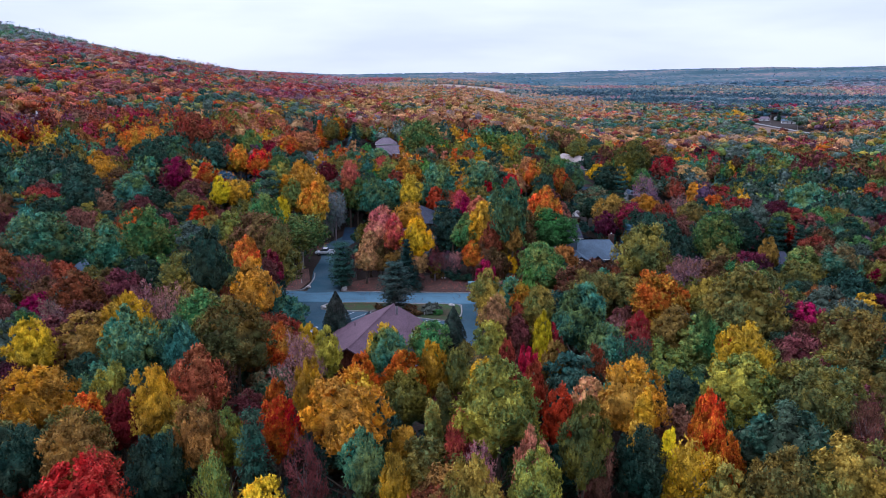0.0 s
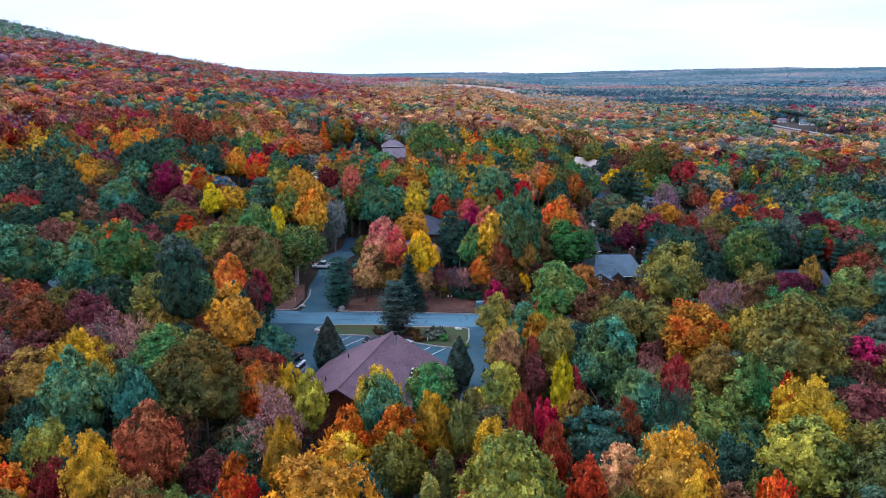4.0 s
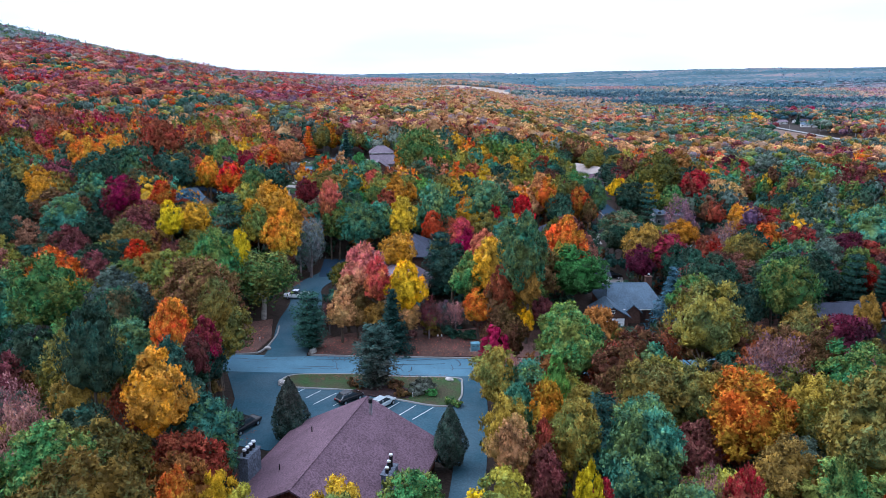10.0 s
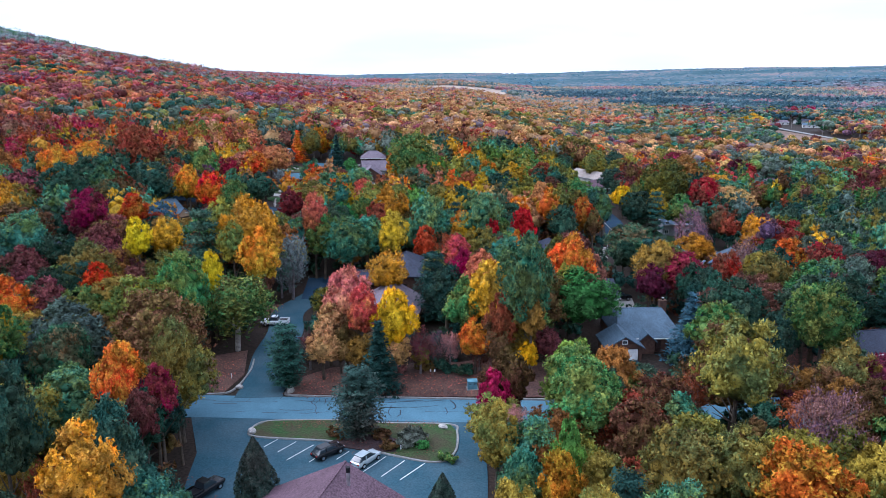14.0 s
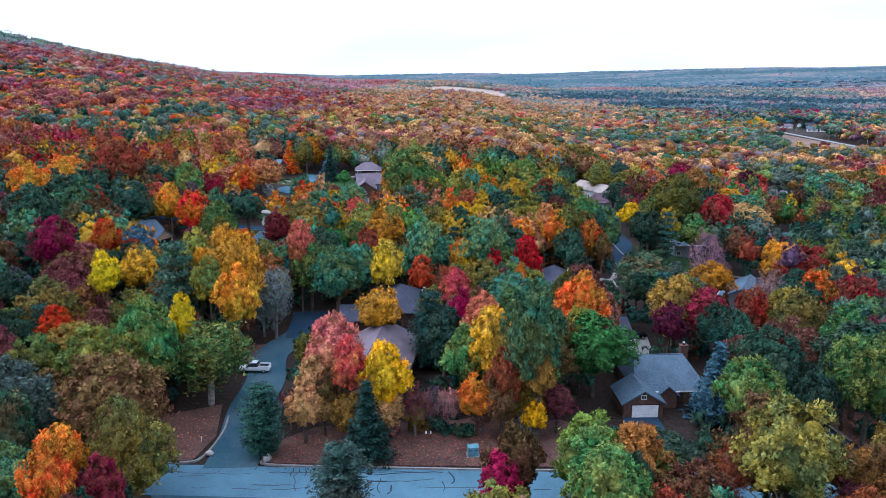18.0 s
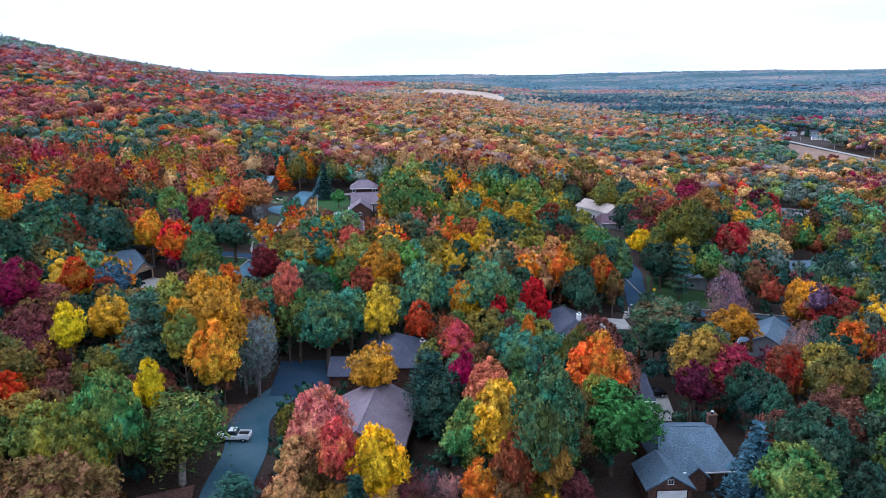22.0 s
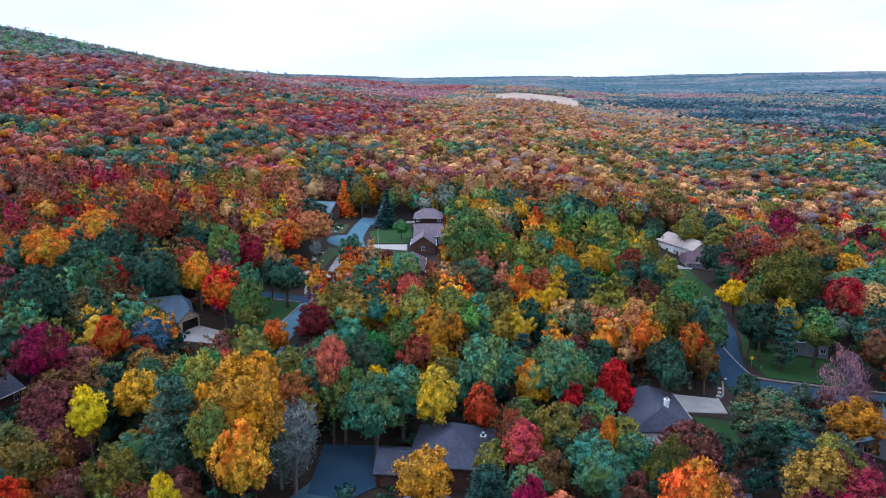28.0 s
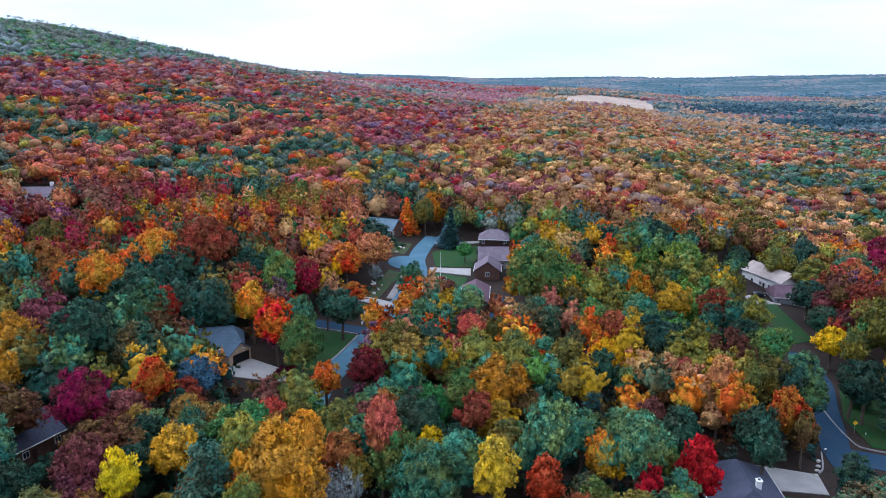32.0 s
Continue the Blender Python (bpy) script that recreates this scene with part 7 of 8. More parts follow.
def near_zone(x, y):
    # darker mix for ground that lies near the view's side edges
    if (y < 330 and x > 52) or (y < 60 and abs(x + 3) > 30):
        return "dusk"
    h = gz(x, y)
    if h > 78 and x < -300:
        return "cap"
    if x < -120 and h > 15 or (y > 330 and x < -0.19 * y - 0.16 * max(0.0, y - 650) + 90 * MOTTLE.uniform(-1, 1)):
        return "hill"
    if -150 < x < -84 and 165 < y < 275:
        return "shade"
    if y < 120:
        return "near"
    if -45 < x < 48 and 175 < y < 320:
        return "grove"
    if y < 335 + 60 * MOTTLE.uniform(-1, 1):
        return "mid"
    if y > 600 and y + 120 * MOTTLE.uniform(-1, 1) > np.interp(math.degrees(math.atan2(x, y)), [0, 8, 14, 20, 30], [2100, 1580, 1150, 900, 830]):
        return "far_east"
    return "east" if x > 0.24 * y + 20 + 90 * MOTTLE.uniform(-1, 1) else "plain"


CL = np.array(CLEAR)
GL = np.array(SIGHT_GAPS)


def wild(r, x0, x1, y0, y1, step, lo, hi, tall=True, outside=False):
    """Places on a jittered lattice inside the seen sector, away from clearings and planted trees."""
    xs, ys = np.arange(x0, x1, step), np.arange(y0, y1, step)
    X, Y = np.meshgrid(xs, ys)
    X = X + (np.arange(len(ys)) % 2)[:, None] * step * 0.5
    p = np.stack([X.ravel(), Y.ravel()], 1) + r.uniform(-0.42, 0.42, (X.size, 2)) * step
    x, y = p[:, 0], p[:, 1]
    left = -np.maximum(0.66 * (y + 66), 0.95 * (y - 52)) - 14
    right = 0.66 * (y + 66) + 14
    d = np.hypot(x, y + 10)
    inside = (x > left) & (x < right) & (y >= -30)
    ok = (inside != outside) & (y >= y0) & (d >= lo) & (d < hi)
    p = p[ok]
    keep = np.ones(len(p), bool)
    for i in range(0, len(p), 2000):
        q = p[i:i + 2000]
        near_clear = (np.hypot(q[:, None, 0] - CL[None, :, 0], q[:, None, 1] - CL[None, :, 1]) < CL[None, :, 2] + step * 0.22).any(1)
        keep[i:i + 2000] &= ~near_clear
        if tall:
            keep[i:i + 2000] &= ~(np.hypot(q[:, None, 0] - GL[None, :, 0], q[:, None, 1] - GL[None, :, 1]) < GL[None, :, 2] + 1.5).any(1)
        pl = np.array(PLANTED)
        if tall:
            near_tree = (np.hypot(q[:, None, 0] - pl[None, :, 0], q[:, None, 1] - pl[None, :, 1]) < pl[None, :, 2] * 0.75 + step * 0.28).any(1)
            keep[i:i + 2000] &= ~near_tree
    return p[keep]


def pick(r, table):
    names, w = zip(*table)
    return names[int(r.choice(len(names), p=np.array(w) / sum(w)))]


KIND_OF = {"yellow": ["oval", "round", "spire"], "gold": ["oval", "round", "round"], "pinkbare": ["bare"], "teal": ["round", "round", "oval", "birch"], "grey": ["bare"], "dkgreen": ["round", "round", "pine", "oval"], "green": ["round", "round", "oval", "pine"], "olive": ["round", "round", "oval"], "mauve": ["bare"]}
r1 = np.random.default_rng(21)
first = wild(r1, -120, 120, -30, 190, 5.3, 0, 196)
for x, y in first:
    z_ = zone(x, y)
    col = pick(r1, PALETTE["fill" if z_ in ("near", "mid", "grove") else z_])
    kd = KIND_OF.get(col, ["oval", "round", "round"])
    kd = kd[int(r1.integers(len(kd)))]
    if kd == "pine":
        col = "pine"
    big = r1.random()
    hh_ = 9.5 + 4.5 * big + r1.uniform(-1.0, 1.2)
    rr_ = (2.3 + 2.2 * big + r1.uniform(-0.4, 0.5)) * (1.12 if kd == "round" else 0.9)
    tree(kd, col, float(x), float(y), hh_, rr_)
print("trees standing singly", len(PLANTED))


def forest(name, label, pts, r, lobes, per, size, height, radius, palette_zone=None, variants=3, core=1, tones=2, grain=1.0, lush=False, squat=2.2):
    """Joined woods, one object for each leaf colour."""
    temps = []
    for s in range(variants):
        for kn in ("round", "oval"):
            temps.append(lush_arrays(kn, r, lobes, per) if lush else crown_arrays(kn, r, lobes, per, size, core))
    groups = {}
    for x, y in pts:
        table = PALETTE[palette_zone or zone(x, y)]
        n_ = noise.noise((x / 46.0 / grain, y / 46.0 / grain, 7.7)) + 0.5 * noise.noise((x / 170.0 / grain, y / 170.0 / grain, 2.2))
        u = abs(0.5 + 0.85 * n_ + r.uniform(-0.24, 0.24) / grain ** 0.5)
        u = (2 - u if u > 1 else u) * sum(w for _, w in table) * 0.9999
        for col, w in table:
            u -= w
            if u < 0:
                break
        groups.setdefault((col, int(r.integers(tones))), []).append((x, y))
    for (col, _), q in groups.items():
        q = np.array(q)
        which = r.integers(len(temps), size=len(q))
        V, F, base = [], [], 0
        for k, (P, O, A, cv, cf) in enumerate(temps):
            sel = q[which == k]
            n = len(sel)
            if not n:
                continue
            hgt = r.uniform(*height, n)
            rad = radius[0] + (radius[1] - radius[0]) * r.random(n) ** 1.3
            rad = rad * (1 + 0.28 * smooth(-0.19 * sel[:, 1] + 40, -0.19 * sel[:, 1] - 40, sel[:, 0]))
            z = ground(sel[:, 0], sel[:, 1])
            deep = np.minimum(hgt * 0.85, rad * squat)
            sc = np.stack([rad, rad, deep], 1)[:, None, :]
            at = np.stack([sel[:, 0], sel[:, 1], z + hgt - deep], 1)[:, None, :]
            pos = (P[None] * sc + at).reshape(-1, 3)
            out = np.repeat(O[None], n, 0).reshape(-1, 3)
            ax = np.repeat((A / np.linalg.norm(A, axis=1)[:, None])[None], n, 0).reshape(-1, 3)
            v, f = cards(pos, out, size, r, 1.5, ax)
            V.append(v)
            F.append(f + base)
            base += len(v)
            if cv is not None:
                v = (cv[None] * sc + at).reshape(-1, 3)
                F.append((cf[None] + (np.arange(n) * len(cv))[:, None, None]).reshape(-1, 3) + base)
                V.append(v)
                base += len(v)
        ob = new(name, np_mesh(name, np.concatenate(V), np.concatenate(F), LEAF[col]))
        tagged(ob, HUE[col] + " " + label, "woodland", kind="stuff")


r2 = np.random.default_rng(31)
second = wild(r2, -330, 330, -30, 400, 6.0, 196, 380)
forest("mid_woods", "crowns of woodland trees behind the houses", second, r2, 11, 54, 0.56, (10, 17), (3.0, 6.2), tones=5, lush=True, squat=2.0)
third = wild(r2, -620, 470, 150, 620, 5.9, 380, 620)
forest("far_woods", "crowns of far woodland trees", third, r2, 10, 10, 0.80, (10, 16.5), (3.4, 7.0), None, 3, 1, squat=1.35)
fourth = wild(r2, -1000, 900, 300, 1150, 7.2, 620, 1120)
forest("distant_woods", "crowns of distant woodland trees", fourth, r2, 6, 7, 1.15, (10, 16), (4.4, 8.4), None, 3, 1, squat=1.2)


outer = wild(r2, -230, 230, -190, 160, 7.6, 0, 245, outside=True)
forest("side_woods", "crowns of woodland beside and behind the open view", outer, r2, 9, 9, 0.95, (11, 17), (3.4, 6.2), "mid", 3)


# low growth under the nearer woods
under = wild(r2, -200, 200, -20, 300, 4.4, 0, 250, tall=False)
UNDER = [("dkgreen", 7), ("pine", 4), ("brownolive", 4), ("moss", 2), ("plum", 1)]
PALETTE["under"] = UNDER
forest("undergrowth", "saplings and low growth under the trees", under, r2, 9, 15, 0.5, (2.0, 6.0), (1.2, 2.6), "under", 2)
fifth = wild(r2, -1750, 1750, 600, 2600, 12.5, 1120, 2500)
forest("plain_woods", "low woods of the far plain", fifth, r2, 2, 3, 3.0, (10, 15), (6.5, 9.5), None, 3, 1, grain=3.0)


# leaf colours here hold the painted haze of the far rim
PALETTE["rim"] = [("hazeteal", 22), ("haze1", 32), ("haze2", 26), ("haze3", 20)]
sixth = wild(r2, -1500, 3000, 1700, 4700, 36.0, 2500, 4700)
forest("rim_woods", "woods below the far skyline with haze painted into their colour", sixth, r2, 2, 2, 6.0, (11, 17), (19.0, 28.0), "rim", 2, 1, grain=6.0)


# far canopy: a rolling sheet of tree tops out to the skyline
def canopy_material():
    m = bpy.data.materials.new("far_canopy")
    m.use_nodes = True
    n, l = m.node_tree.nodes, m.node_tree.links
    p = n["Principled BSDF"]
    p.inputs["Roughness"].default_value = 0.9
    p.inputs["Specular IOR Level"].default_value = 0.05
    geo = n.new("ShaderNodeNewGeometry")
    vor = n.new("ShaderNodeTexVoronoi")
    vor.inputs["Scale"].default_value = 0.085
    l.new(geo.outputs["Position"], vor.inputs["Vector"])
    sep = n.new("ShaderNodeSeparateColor")
    l.new(vor.outputs["Color"], sep.inputs["Color"])
    noi = n.new("ShaderNodeTexNoise")
    noi.inputs["Scale"].default_value = 0.0035
    noi.inputs["Detail"].default_value = 5
    mp = n.new("ShaderNodeMapping")
    mp.inputs["Scale"].default_value = (0.8, 1.0, 1.0)
    l.new(geo.outputs["Position"], mp.inputs["Vector"])
    l.new(mp.outputs["Vector"], noi.inputs["Vector"])
    add = n.new("ShaderNodeMath")
    add.operation = "MULTIPLY_ADD"
    add.inputs[1].default_value = 2.6
    add.inputs[2].default_value = -0.92
    l.new(noi.outputs["Fac"], add.inputs[0])
    avg = n.new("ShaderNodeMix")
    avg.inputs["Factor"].default_value = 0.30
    l.new(add.outputs["Value"], avg.inputs["A"])
    l.new(sep.outputs["Red"], avg.inputs["B"])
    # blue-grey ramp: the haze of distance is painted into the tree tops
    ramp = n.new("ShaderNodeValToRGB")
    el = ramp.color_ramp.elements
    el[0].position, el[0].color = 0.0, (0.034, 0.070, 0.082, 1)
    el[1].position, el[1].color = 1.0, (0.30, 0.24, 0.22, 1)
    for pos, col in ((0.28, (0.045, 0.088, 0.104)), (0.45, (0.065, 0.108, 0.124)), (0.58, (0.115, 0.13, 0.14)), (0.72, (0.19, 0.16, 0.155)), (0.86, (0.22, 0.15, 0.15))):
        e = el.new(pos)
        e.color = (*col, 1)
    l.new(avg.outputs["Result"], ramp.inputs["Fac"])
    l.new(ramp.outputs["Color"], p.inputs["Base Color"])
    return m


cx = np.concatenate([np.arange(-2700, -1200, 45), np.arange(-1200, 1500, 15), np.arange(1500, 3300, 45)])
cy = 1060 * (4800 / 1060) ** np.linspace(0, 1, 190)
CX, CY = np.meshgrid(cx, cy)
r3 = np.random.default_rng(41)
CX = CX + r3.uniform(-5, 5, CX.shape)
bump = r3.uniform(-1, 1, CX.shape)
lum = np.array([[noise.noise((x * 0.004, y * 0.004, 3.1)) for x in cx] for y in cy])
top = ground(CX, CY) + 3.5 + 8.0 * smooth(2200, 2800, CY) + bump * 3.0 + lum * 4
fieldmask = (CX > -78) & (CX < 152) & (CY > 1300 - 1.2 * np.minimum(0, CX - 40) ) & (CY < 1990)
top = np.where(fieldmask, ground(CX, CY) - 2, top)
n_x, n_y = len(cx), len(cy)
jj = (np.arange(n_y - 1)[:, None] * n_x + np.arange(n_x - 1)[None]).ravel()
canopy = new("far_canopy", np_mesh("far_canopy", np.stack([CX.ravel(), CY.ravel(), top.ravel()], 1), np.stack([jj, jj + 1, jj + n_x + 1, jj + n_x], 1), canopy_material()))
tagged(canopy, "blue-green and russet woods reaching the skyline, with haze painted in", "woodland", kind="stuff")


# ---- small things on verges, lawns and lots ----
def boulder(x, y, size, seed, label, flat=0.6, base=0.0):
    """A worn stone, half sunk."""
    r = random.Random(seed)
    bm = bmesh.new()
    bmesh.ops.create_icosphere(bm, subdivisions=2, radius=1)
    for v in bm.verts:
        k = 1 + 0.22 * noise.noise(v.co * 1.3 + Vector((seed, 0, 0))) + r.uniform(-0.05, 0.05)
        v.co = Vector((v.co.x * size * 0.62 * k, v.co.y * size * 0.45 * k, v.co.z * size * 0.5 * flat * k + size * 0.18))
    me = bpy.data.meshes.new("boulder")
    bm.to_mesh(me)
    bm.free()
    me.materials.append(M["rock"])
    ob = new("boulder", me)
    ob.matrix_world = pose(x, y, land_z(x, y) + base, 0, 0, r.uniform(0, 180))
    return tagged(ob, label, "boulder", "garden stones")


SHRUBS = {}


def shrub(x, y, radius, high, colour, label, base=0.05):
    """A low bush: short stems under a mound of leaf sprays."""
    if not SHRUBS:
        for s in range(4):
            v, f = crown_mesh("leaves", "round", 900 + s, 1.0, 1.0, 22, 26, 0.20, 2)
            bm = bmesh.new()
            rs = random.Random(s)
            for k in range(7):
                a = rs.uniform(0, 6.28)
                limb(bm, (0, 0, -0.1), (math.cos(a) * 0.5, math.sin(a) * 0.5, 0.6), 0.03, 0.01, 5)
            me = bpy.data.meshes.new("stems")
            bm.to_mesh(me)
            bm.free()
            me.materials.append(M["bark"])
            SHRUBS[s] = (np_mesh("leaves", v, f, LEAF["bush"]), me)
    lv, st = SHRUBS[TURN.randrange(4)]
    e = thing("shrub", x, y, land_z(x, y) + base, TURN.uniform(0, 360), label, "shrub", "garden shrubs")
    for nm, me in (("leaves", lv), ("stems", st)):
        o = new(nm, me)
        o.parent = e
        o.matrix_basis = Matrix.Diagonal((radius, radius, high, 1))
        if nm == "leaves":
            o.material_slots[0].link = "OBJECT"
            o.material_slots[0].material = LEAF[colour]
    return e


def sign_board(x, y, turn, paint, label, name="road_sign", side=0.75, high=2.2):
    """A square plate turned on its corner, on a steel post."""
    e = thing(name, x, y, land_z(x, y) + 0.05, turn, label, "road sign")
    part("post", rod(bmesh.new(), 0, 0.04, -0.3, high, 0.035, n=8), M["metal"], e)
    bm = box(bmesh.new(), -side / 2, side / 2, -0.015, 0.015, -side / 2, side / 2, 0.01)
    bm.transform(Matrix.Translation((0, 0, high)) @ Matrix.Rotation(math.pi / 4, 4, "Y"))
    part("plate", bm, M[paint], e)
    return e


def mailbox(x, y, turn, label):
    e = thing("mailbox", x, y, land_z(x, y) + 0.05, turn, label, "mailbox", "roadside mailboxes")
    part("post", boxes((-0.05, 0.05, -0.05, 0.05, -0.3, 1.0), (-0.05, 0.05, -0.3, 0.25, 0.94, 1.02)), M["wood"], e)
    bm = bmesh.new()
    arch = [(-0.1, 0.0), (0.1, 0.0)] + [(0.1 * math.cos(a), 0.12 + 0.1 * math.sin(a)) for a in np.linspace(0, math.pi, 9)]
    prism(bm, [(p, q + 1.02) for p, q in arch], "y", -0.32, 0.22)
    bx = part("box", bm, M["white"], e)
    part("flag", boxes((0.105, 0.12, -0.1, 0.0, 1.1, 1.3)), M["lampred"], bx)
    return e


def marker(x, y, high, label):
    e = thing("marker_post", x, y, land_z(x, y) + 0.05, 0, label, "post", "white marker posts")
    part("post", rod(bmesh.new(), 0, 0, -0.2, high, 0.07, 0.06, n=8), M["white"], e)
    part("cap", rod(bmesh.new(), 0, 0, high, high + 0.08, 0.085, 0.05, n=8), M["blackmetal"], e)
    return e


# island and verges by the lodge
boulder(-28.0, 85.7, 1.35, 3, "pale grey boulder at the tip of the grassy island", base=0.12)
boulder(-0.8, 86.7, 1.2, 8, "flat tan boulder at the corner of the island", 0.5, base=0.2)
boulder(-25.3, 99.3, 1.3, 5, "upright tan stone beside the driveway mouth", 1.1, base=0.1)
boulder(-33.9, 100.8, 1.2, 6, "pale stone at the end of the curved kerb", 0.6, base=0.1)
shrub(-5.4, 82.2, 2.1, 2.0, "sage", "rounded grey-green shrub on the grassy island", 0.2)
shrub(-3.6, 80.9, 1.0, 1.2, "brightgreen", "small dark green bush on the grassy island", 0.2)
shrub(-7.8, 81.0, 1.3, 1.1, "brownolive", "low brown bush on the grassy island", 0.2)
shrub(-0.2, 77.6, 1.2, 1.0, "green", "low green bush at the island's edge", 0.2)
shrub(-9.4, 83.6, 1.5, 1.2, "brownolive", "twiggy brown bush under the pine", 0.2)
shrub(-15.6, 84.2, 1.4, 1.1, "brownolive", "twiggy brown bush under the pine", 0.2)
shrub(2.4, 106.2, 1.8, 1.6, "dkgreen", "dark evergreen bush at the foot of the leaf bank", 0.2)
shrub(-1.0, 107.4, 2.2, 1.8, "dkgreen", "dark evergreen bush at the foot of the leaf bank", 0.2)
shrub(-4.0, 107.6, 1.7, 1.6, "brownolive", "dark evergreen bush at the foot of the leaf bank", 0.2)
shrub(-8.2, 106.0, 1.6, 1.8, "pinkbare", "thin twiggy bush on the leaf bank", 0.2)
marker(-6.5, 80.5, 0.9, "short white post on the grassy island")
marker(-36.2, 104.4, 1.0, "short white post on the leaf-strewn verge")
mailbox(-2.9, 104.9, 0, "white mailbox on a wooden post by the leaf bank")
mailbox(-2.2, 104.9, 0, "white mailbox on a wooden post by the leaf bank")
ubox = thing("utility_box", 3.9, 100.3, land_z(3.9, 100.3) + 0.14, 6, "blue-green metal utility cabinet on a concrete pad", "utility box")
part("cabinet", boxes((-0.75, 0.75, -0.6, 0.6, 0.1, 1.35), (-0.8, 0.8, -0.66, 0.66, 1.35, 1.45)), M["utility"], ubox)
part("pad", boxes((-0.95, 0.95, -0.8, 0.8, -0.2, 0.1)), M["kerb"], ubox)
for dx in (-0.38, 0.38):
    dr = part("door", boxes((dx - 0.34, dx + 0.34, -0.63, -0.604, 0.2, 1.25)), M["utility"], ubox)
    part("vent", boxes(*[(dx - 0.22, dx + 0.22, -0.645, -0.632, 0.95 + k * 0.07, 0.98 + k * 0.07) for k in range(3)]), M["blackmetal"], dr)

# street corner
sign_board(56.3, 207.6, -10, "yellowpaint", "yellow diamond-shaped warning sign on a lawn")
marker(58.5, 207.4, 0.7, "short white post beside the warning sign")
mailbox(47.1, 195.4, -60, "white mailbox on a wooden post at a driveway")
mailbox(60.2, 169.0, 80, "white mailbox on a wooden post beside the street")
shrub(61.0, 189.4, 1.8, 1.7, "maroon", "dark purple shrub by the cross street")
shrub(79.5, 191.6, 2.2, 2.2, "dkgreen", "dark green shrub by the cross street")
shrub(76.4, 191.8, 1.9, 1.9, "maroon", "dark purple shrub by the cross street")
for k, (sx, sy) in enumerate(((44.2, 186.4), (44.9, 188.2), (45.6, 190.0), (46.2, 192.0))):
    boulder(sx - 1.3, sy, 0.8, 20 + k, "small pale stone edging a driveway", 0.7)

# turning place and gardens
pole = thing("flagpole", -45.6, 283.6, land_z(-45.6, 283.6) + 0.1, 0, "white flagpole standing in a round planted bed", "flagpole")
part("mast", rod(bmesh.new(), 0, 0, -0.2, 8.6, 0.07, 0.04, n=10), M["white"], pole)
ball = bmesh.new()
bmesh.ops.create_icosphere(ball, subdivisions=2, radius=0.11, matrix=Matrix.Translation((0, 0, 8.68)))
part("ball", ball, M["metal"], pole)
part("foot", rod(bmesh.new(), 0, 0, -0.1, 0.35, 0.22, 0.12, n=10), M["kerb"], pole)
patch("flower_bed", [(-45.6 + 2.0 * math.cos(a), 283.6 + 2.0 * math.sin(a)) for a in np.linspace(0, 6.0, 14)], M["litter"], "round planted bed edged with stones", "flower bed", lift=0.17)
for k in range(9):
    a = k * 0.698
    boulder(-45.6 + 2.1 * math.cos(a), 283.6 + 2.1 * math.sin(a), 0.5, 40 + k, "small pale stone edging a round bed", 0.7, 0.08)
shrub(-44.7, 283.2, 0.7, 0.7, "crimson", "low red plant in the round bed", 0.15)
shrub(-46.4, 283.0, 0.6, 0.6, "goldtan", "low yellow plant in the round bed", 0.15)
for k, (sx, sy, sr, sc) in enumerate(((-64.5, 277.5, 1.1, "dkgreen"), (-64.8, 273.0, 1.3, "bush"), (-63.8, 269.0, 1.0, "brownolive"), (-64.8, 265.5, 1.2, "dkgreen"), (-66.8, 318.0, 1.3, "bush"), (-69.5, 316.0, 1.5, "dkgreen"), (-72.5, 314.0, 1.2, "bush"), (-70.5, 311.0, 1.0, "brownolive"), (-75.0, 317.5, 1.6, "dkgreen"), (-67.0, 312.5, 0.9, "lime"))):
    shrub(sx, sy, sr, sr * 0.9, sc, "clipped shrub in a stony front garden")
for k in range(26):
    rs = random.Random(70 + k)
    sx, sy = (rs.uniform(-66, -61.5), rs.uniform(261, 281)) if k < 14 else (rs.uniform(-75, -64.5), rs.uniform(308, 321))
    boulder(sx, sy, rs.uniform(0.6, 1.3), 100 + k, "grey fieldstone on a planted bank", rs.uniform(0.5, 0.9), 0.06)
for k, (sx, sy, sr, sc) in enumerate(((-79.4, 203.9, 0.6, "dkgreen"), (-77.9, 203.1, 0.6, "dkgreen"), (-82.4, 202.6, 0.9, "bush"), (-84.2, 202.0, 1.0, "bush"), (-67.2, 203.0, 1.9, "maroon"), (-66.2, 205.6, 1.5, "maroon"))):
    shrub(sx, sy, sr, sr * 1.0, sc, "dark red shrub beside a concrete drive" if sc == "maroon" else "small round shrub beside a concrete drive")
for k in range(12):
    rs = random.Random(300 + k)
    boulder(-58.8 - k * 0.22 + rs.uniform(-0.2, 0.2), 238.6 + k * 1.05, rs.uniform(0.5, 0.8), 140 + k, "pale stone in a row across a lawn", 0.6, 0.06)
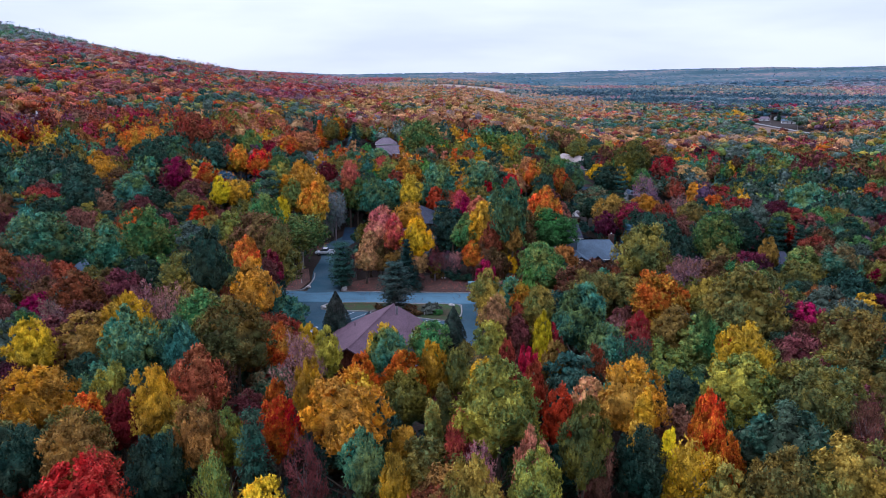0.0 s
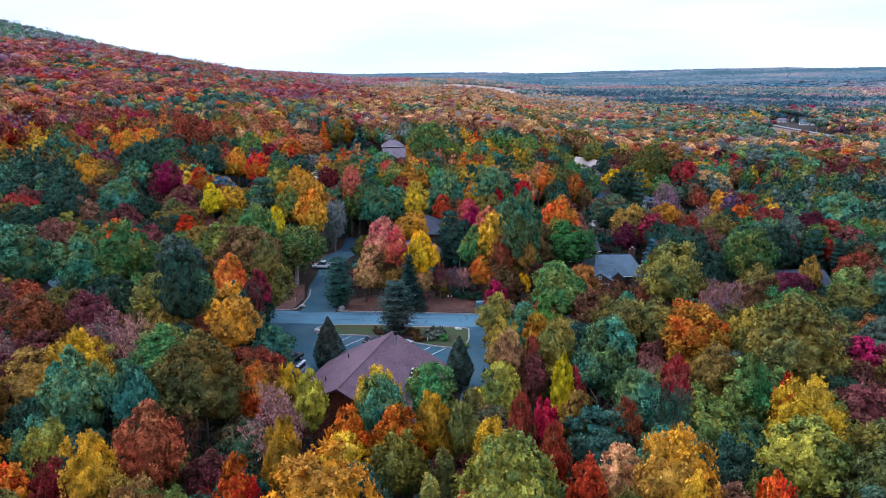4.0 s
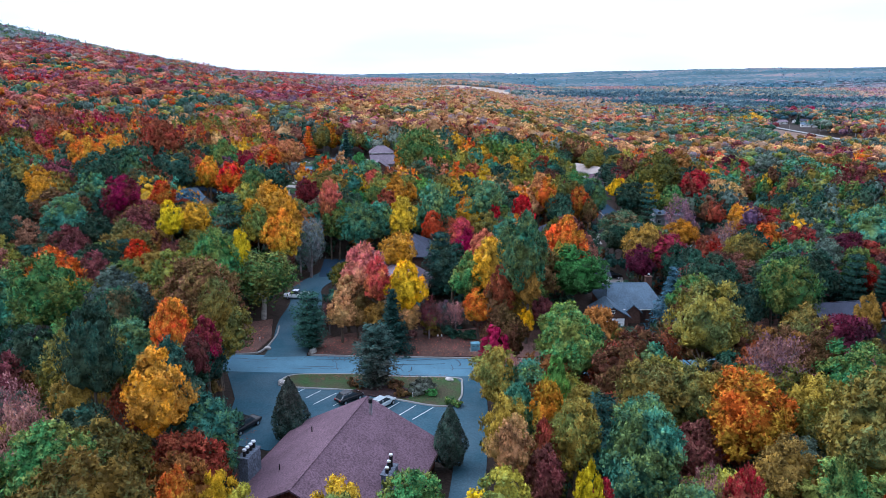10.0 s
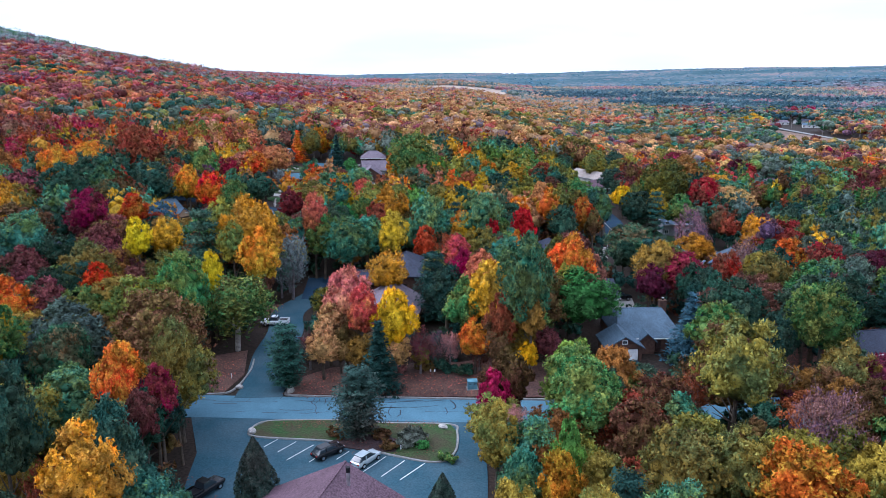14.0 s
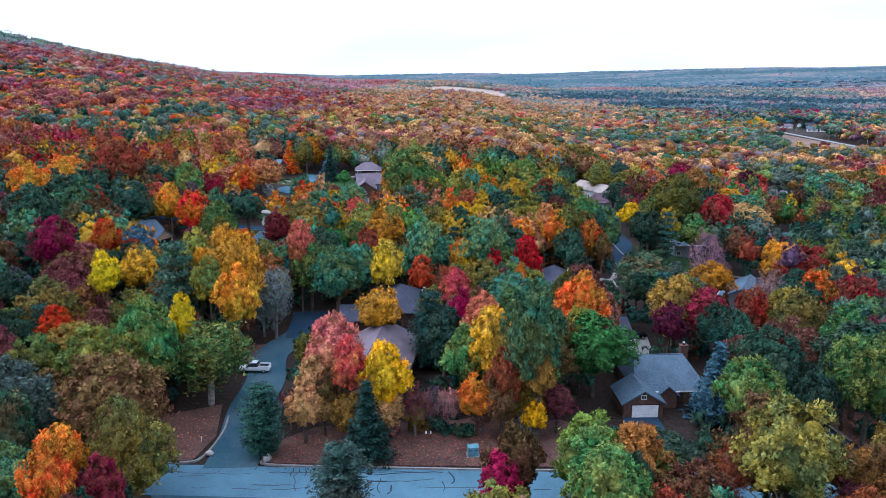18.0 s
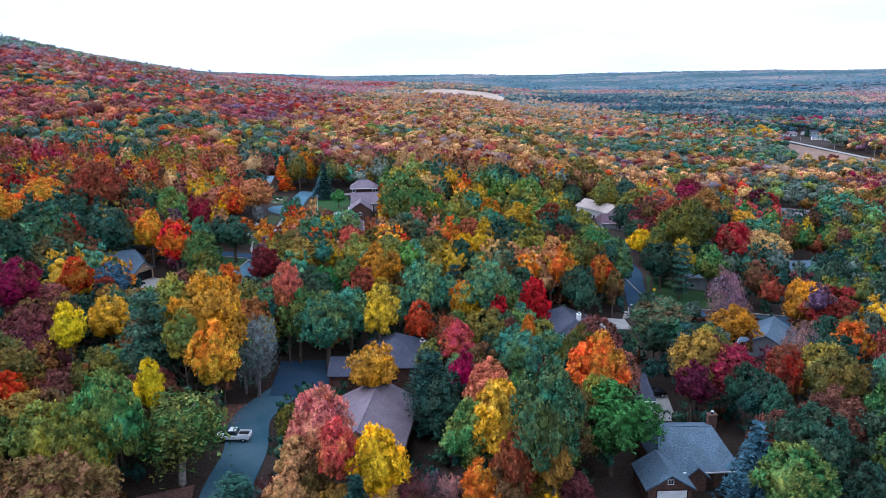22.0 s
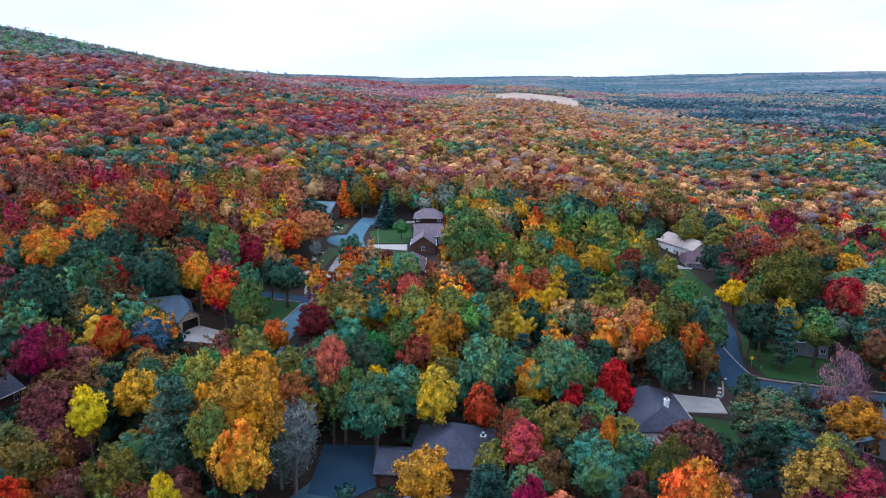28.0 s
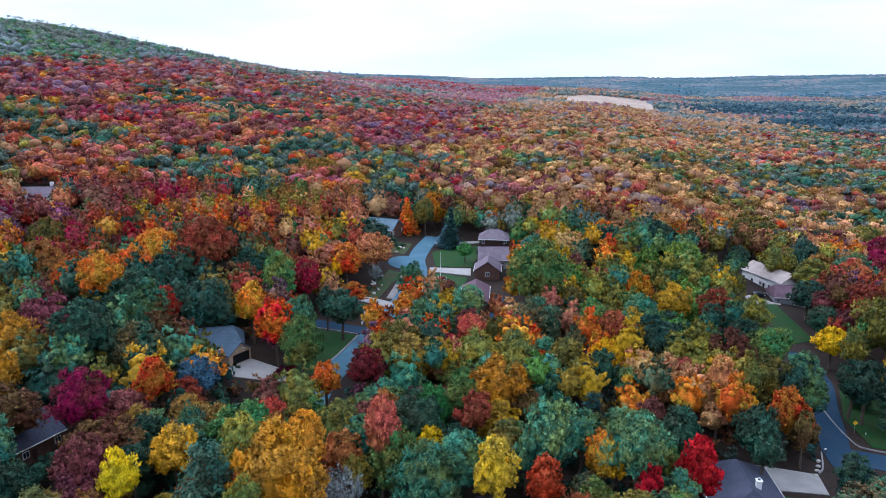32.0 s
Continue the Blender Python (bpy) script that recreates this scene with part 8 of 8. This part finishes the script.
for k in range(10):
    rs = random.Random(500 + k)
    boulder(54.4 + k * 0.95, 299.6 - k * 0.32 + rs.uniform(-0.3, 0.3), rs.uniform(0.6, 1.1), 180 + k, "pale stone edging a gravel yard", 0.6, 0.06)

# fallen leaves lying on the lot, verges and lawns
def scatter(name, label, spots, colour, seed):
    r = np.random.default_rng(seed)
    V = []
    for x0, x1, y0, y1, n, lift in spots:
        p = np.stack([r.uniform(x0, x1, n), r.uniform(y0, y1, n)], 1)
        z = np.array([land_z(*q) for q in p]) + lift
        a = r.uniform(0, 6.28, n)
        s = r.uniform(0.07, 0.16, n)
        for k in range(3):
            V.append(np.stack([p[:, 0] + s * np.cos(a + k * 2.1), p[:, 1] + s * np.sin(a + k * 2.1), z + r.uniform(0.0, 0.04, n)], 1))
    T = [np.stack(V[i:i + 3], 1).reshape(-1, 3) for i in range(0, len(V), 3)]
    v = np.concatenate(T)
    ob = new(name, np_mesh(name, v, np.arange(len(v)).reshape(-1, 3), LEAF[colour]))
    tagged(ob, label, "leaves", kind="stuff")


scatter("fallen_leaves", "rust-brown leaves lying along the kerb and island", [(-25, -1, 86.6, 89.0, 520, 0.27), (-24, 22, 96.9, 98.4, 600, 0.2), (-24, 22, 98, 107, 1100, 0.2), (-34, -28, 64, 74, 220, 0.13), (-16, -2, 79, 84, 160, 0.27)], "pinkbrown", 5)
scatter("fallen_leaves", "pale tan leaves lying on the bank and verges", [(-24, 8, 98, 106, 900, 0.2), (-46, -36, 100, 112, 500, 0.18), (-39, -35, 132, 140, 200, 0.17), (60, 74, 100, 118, 600, 0.18)], "salmon", 6)


def utility_pole(x, y):
    e = thing("utility_pole", x, y, land_z(x, y), 20, "weathered wooden utility pole beside a country road", "utility pole", "roadside poles")
    part("pole", rod(bmesh.new(), 0, 0, -0.5, 10.5, 0.17, 0.11, n=8), M["palebark"], e)
    part("crossarm", boxes((-1.2, 1.2, -0.06, 0.06, 9.6, 9.74)), M["palebark"], e)
    for dx in (-1.05, 1.05):
        part("insulator", rod(bmesh.new(), dx, 0, 9.74, 9.95, 0.05, n=6), M["white"], e)


for ux, uy in ((343.5, 600), (346.0, 665), (349.5, 735)):
    utility_pole(ux, uy)
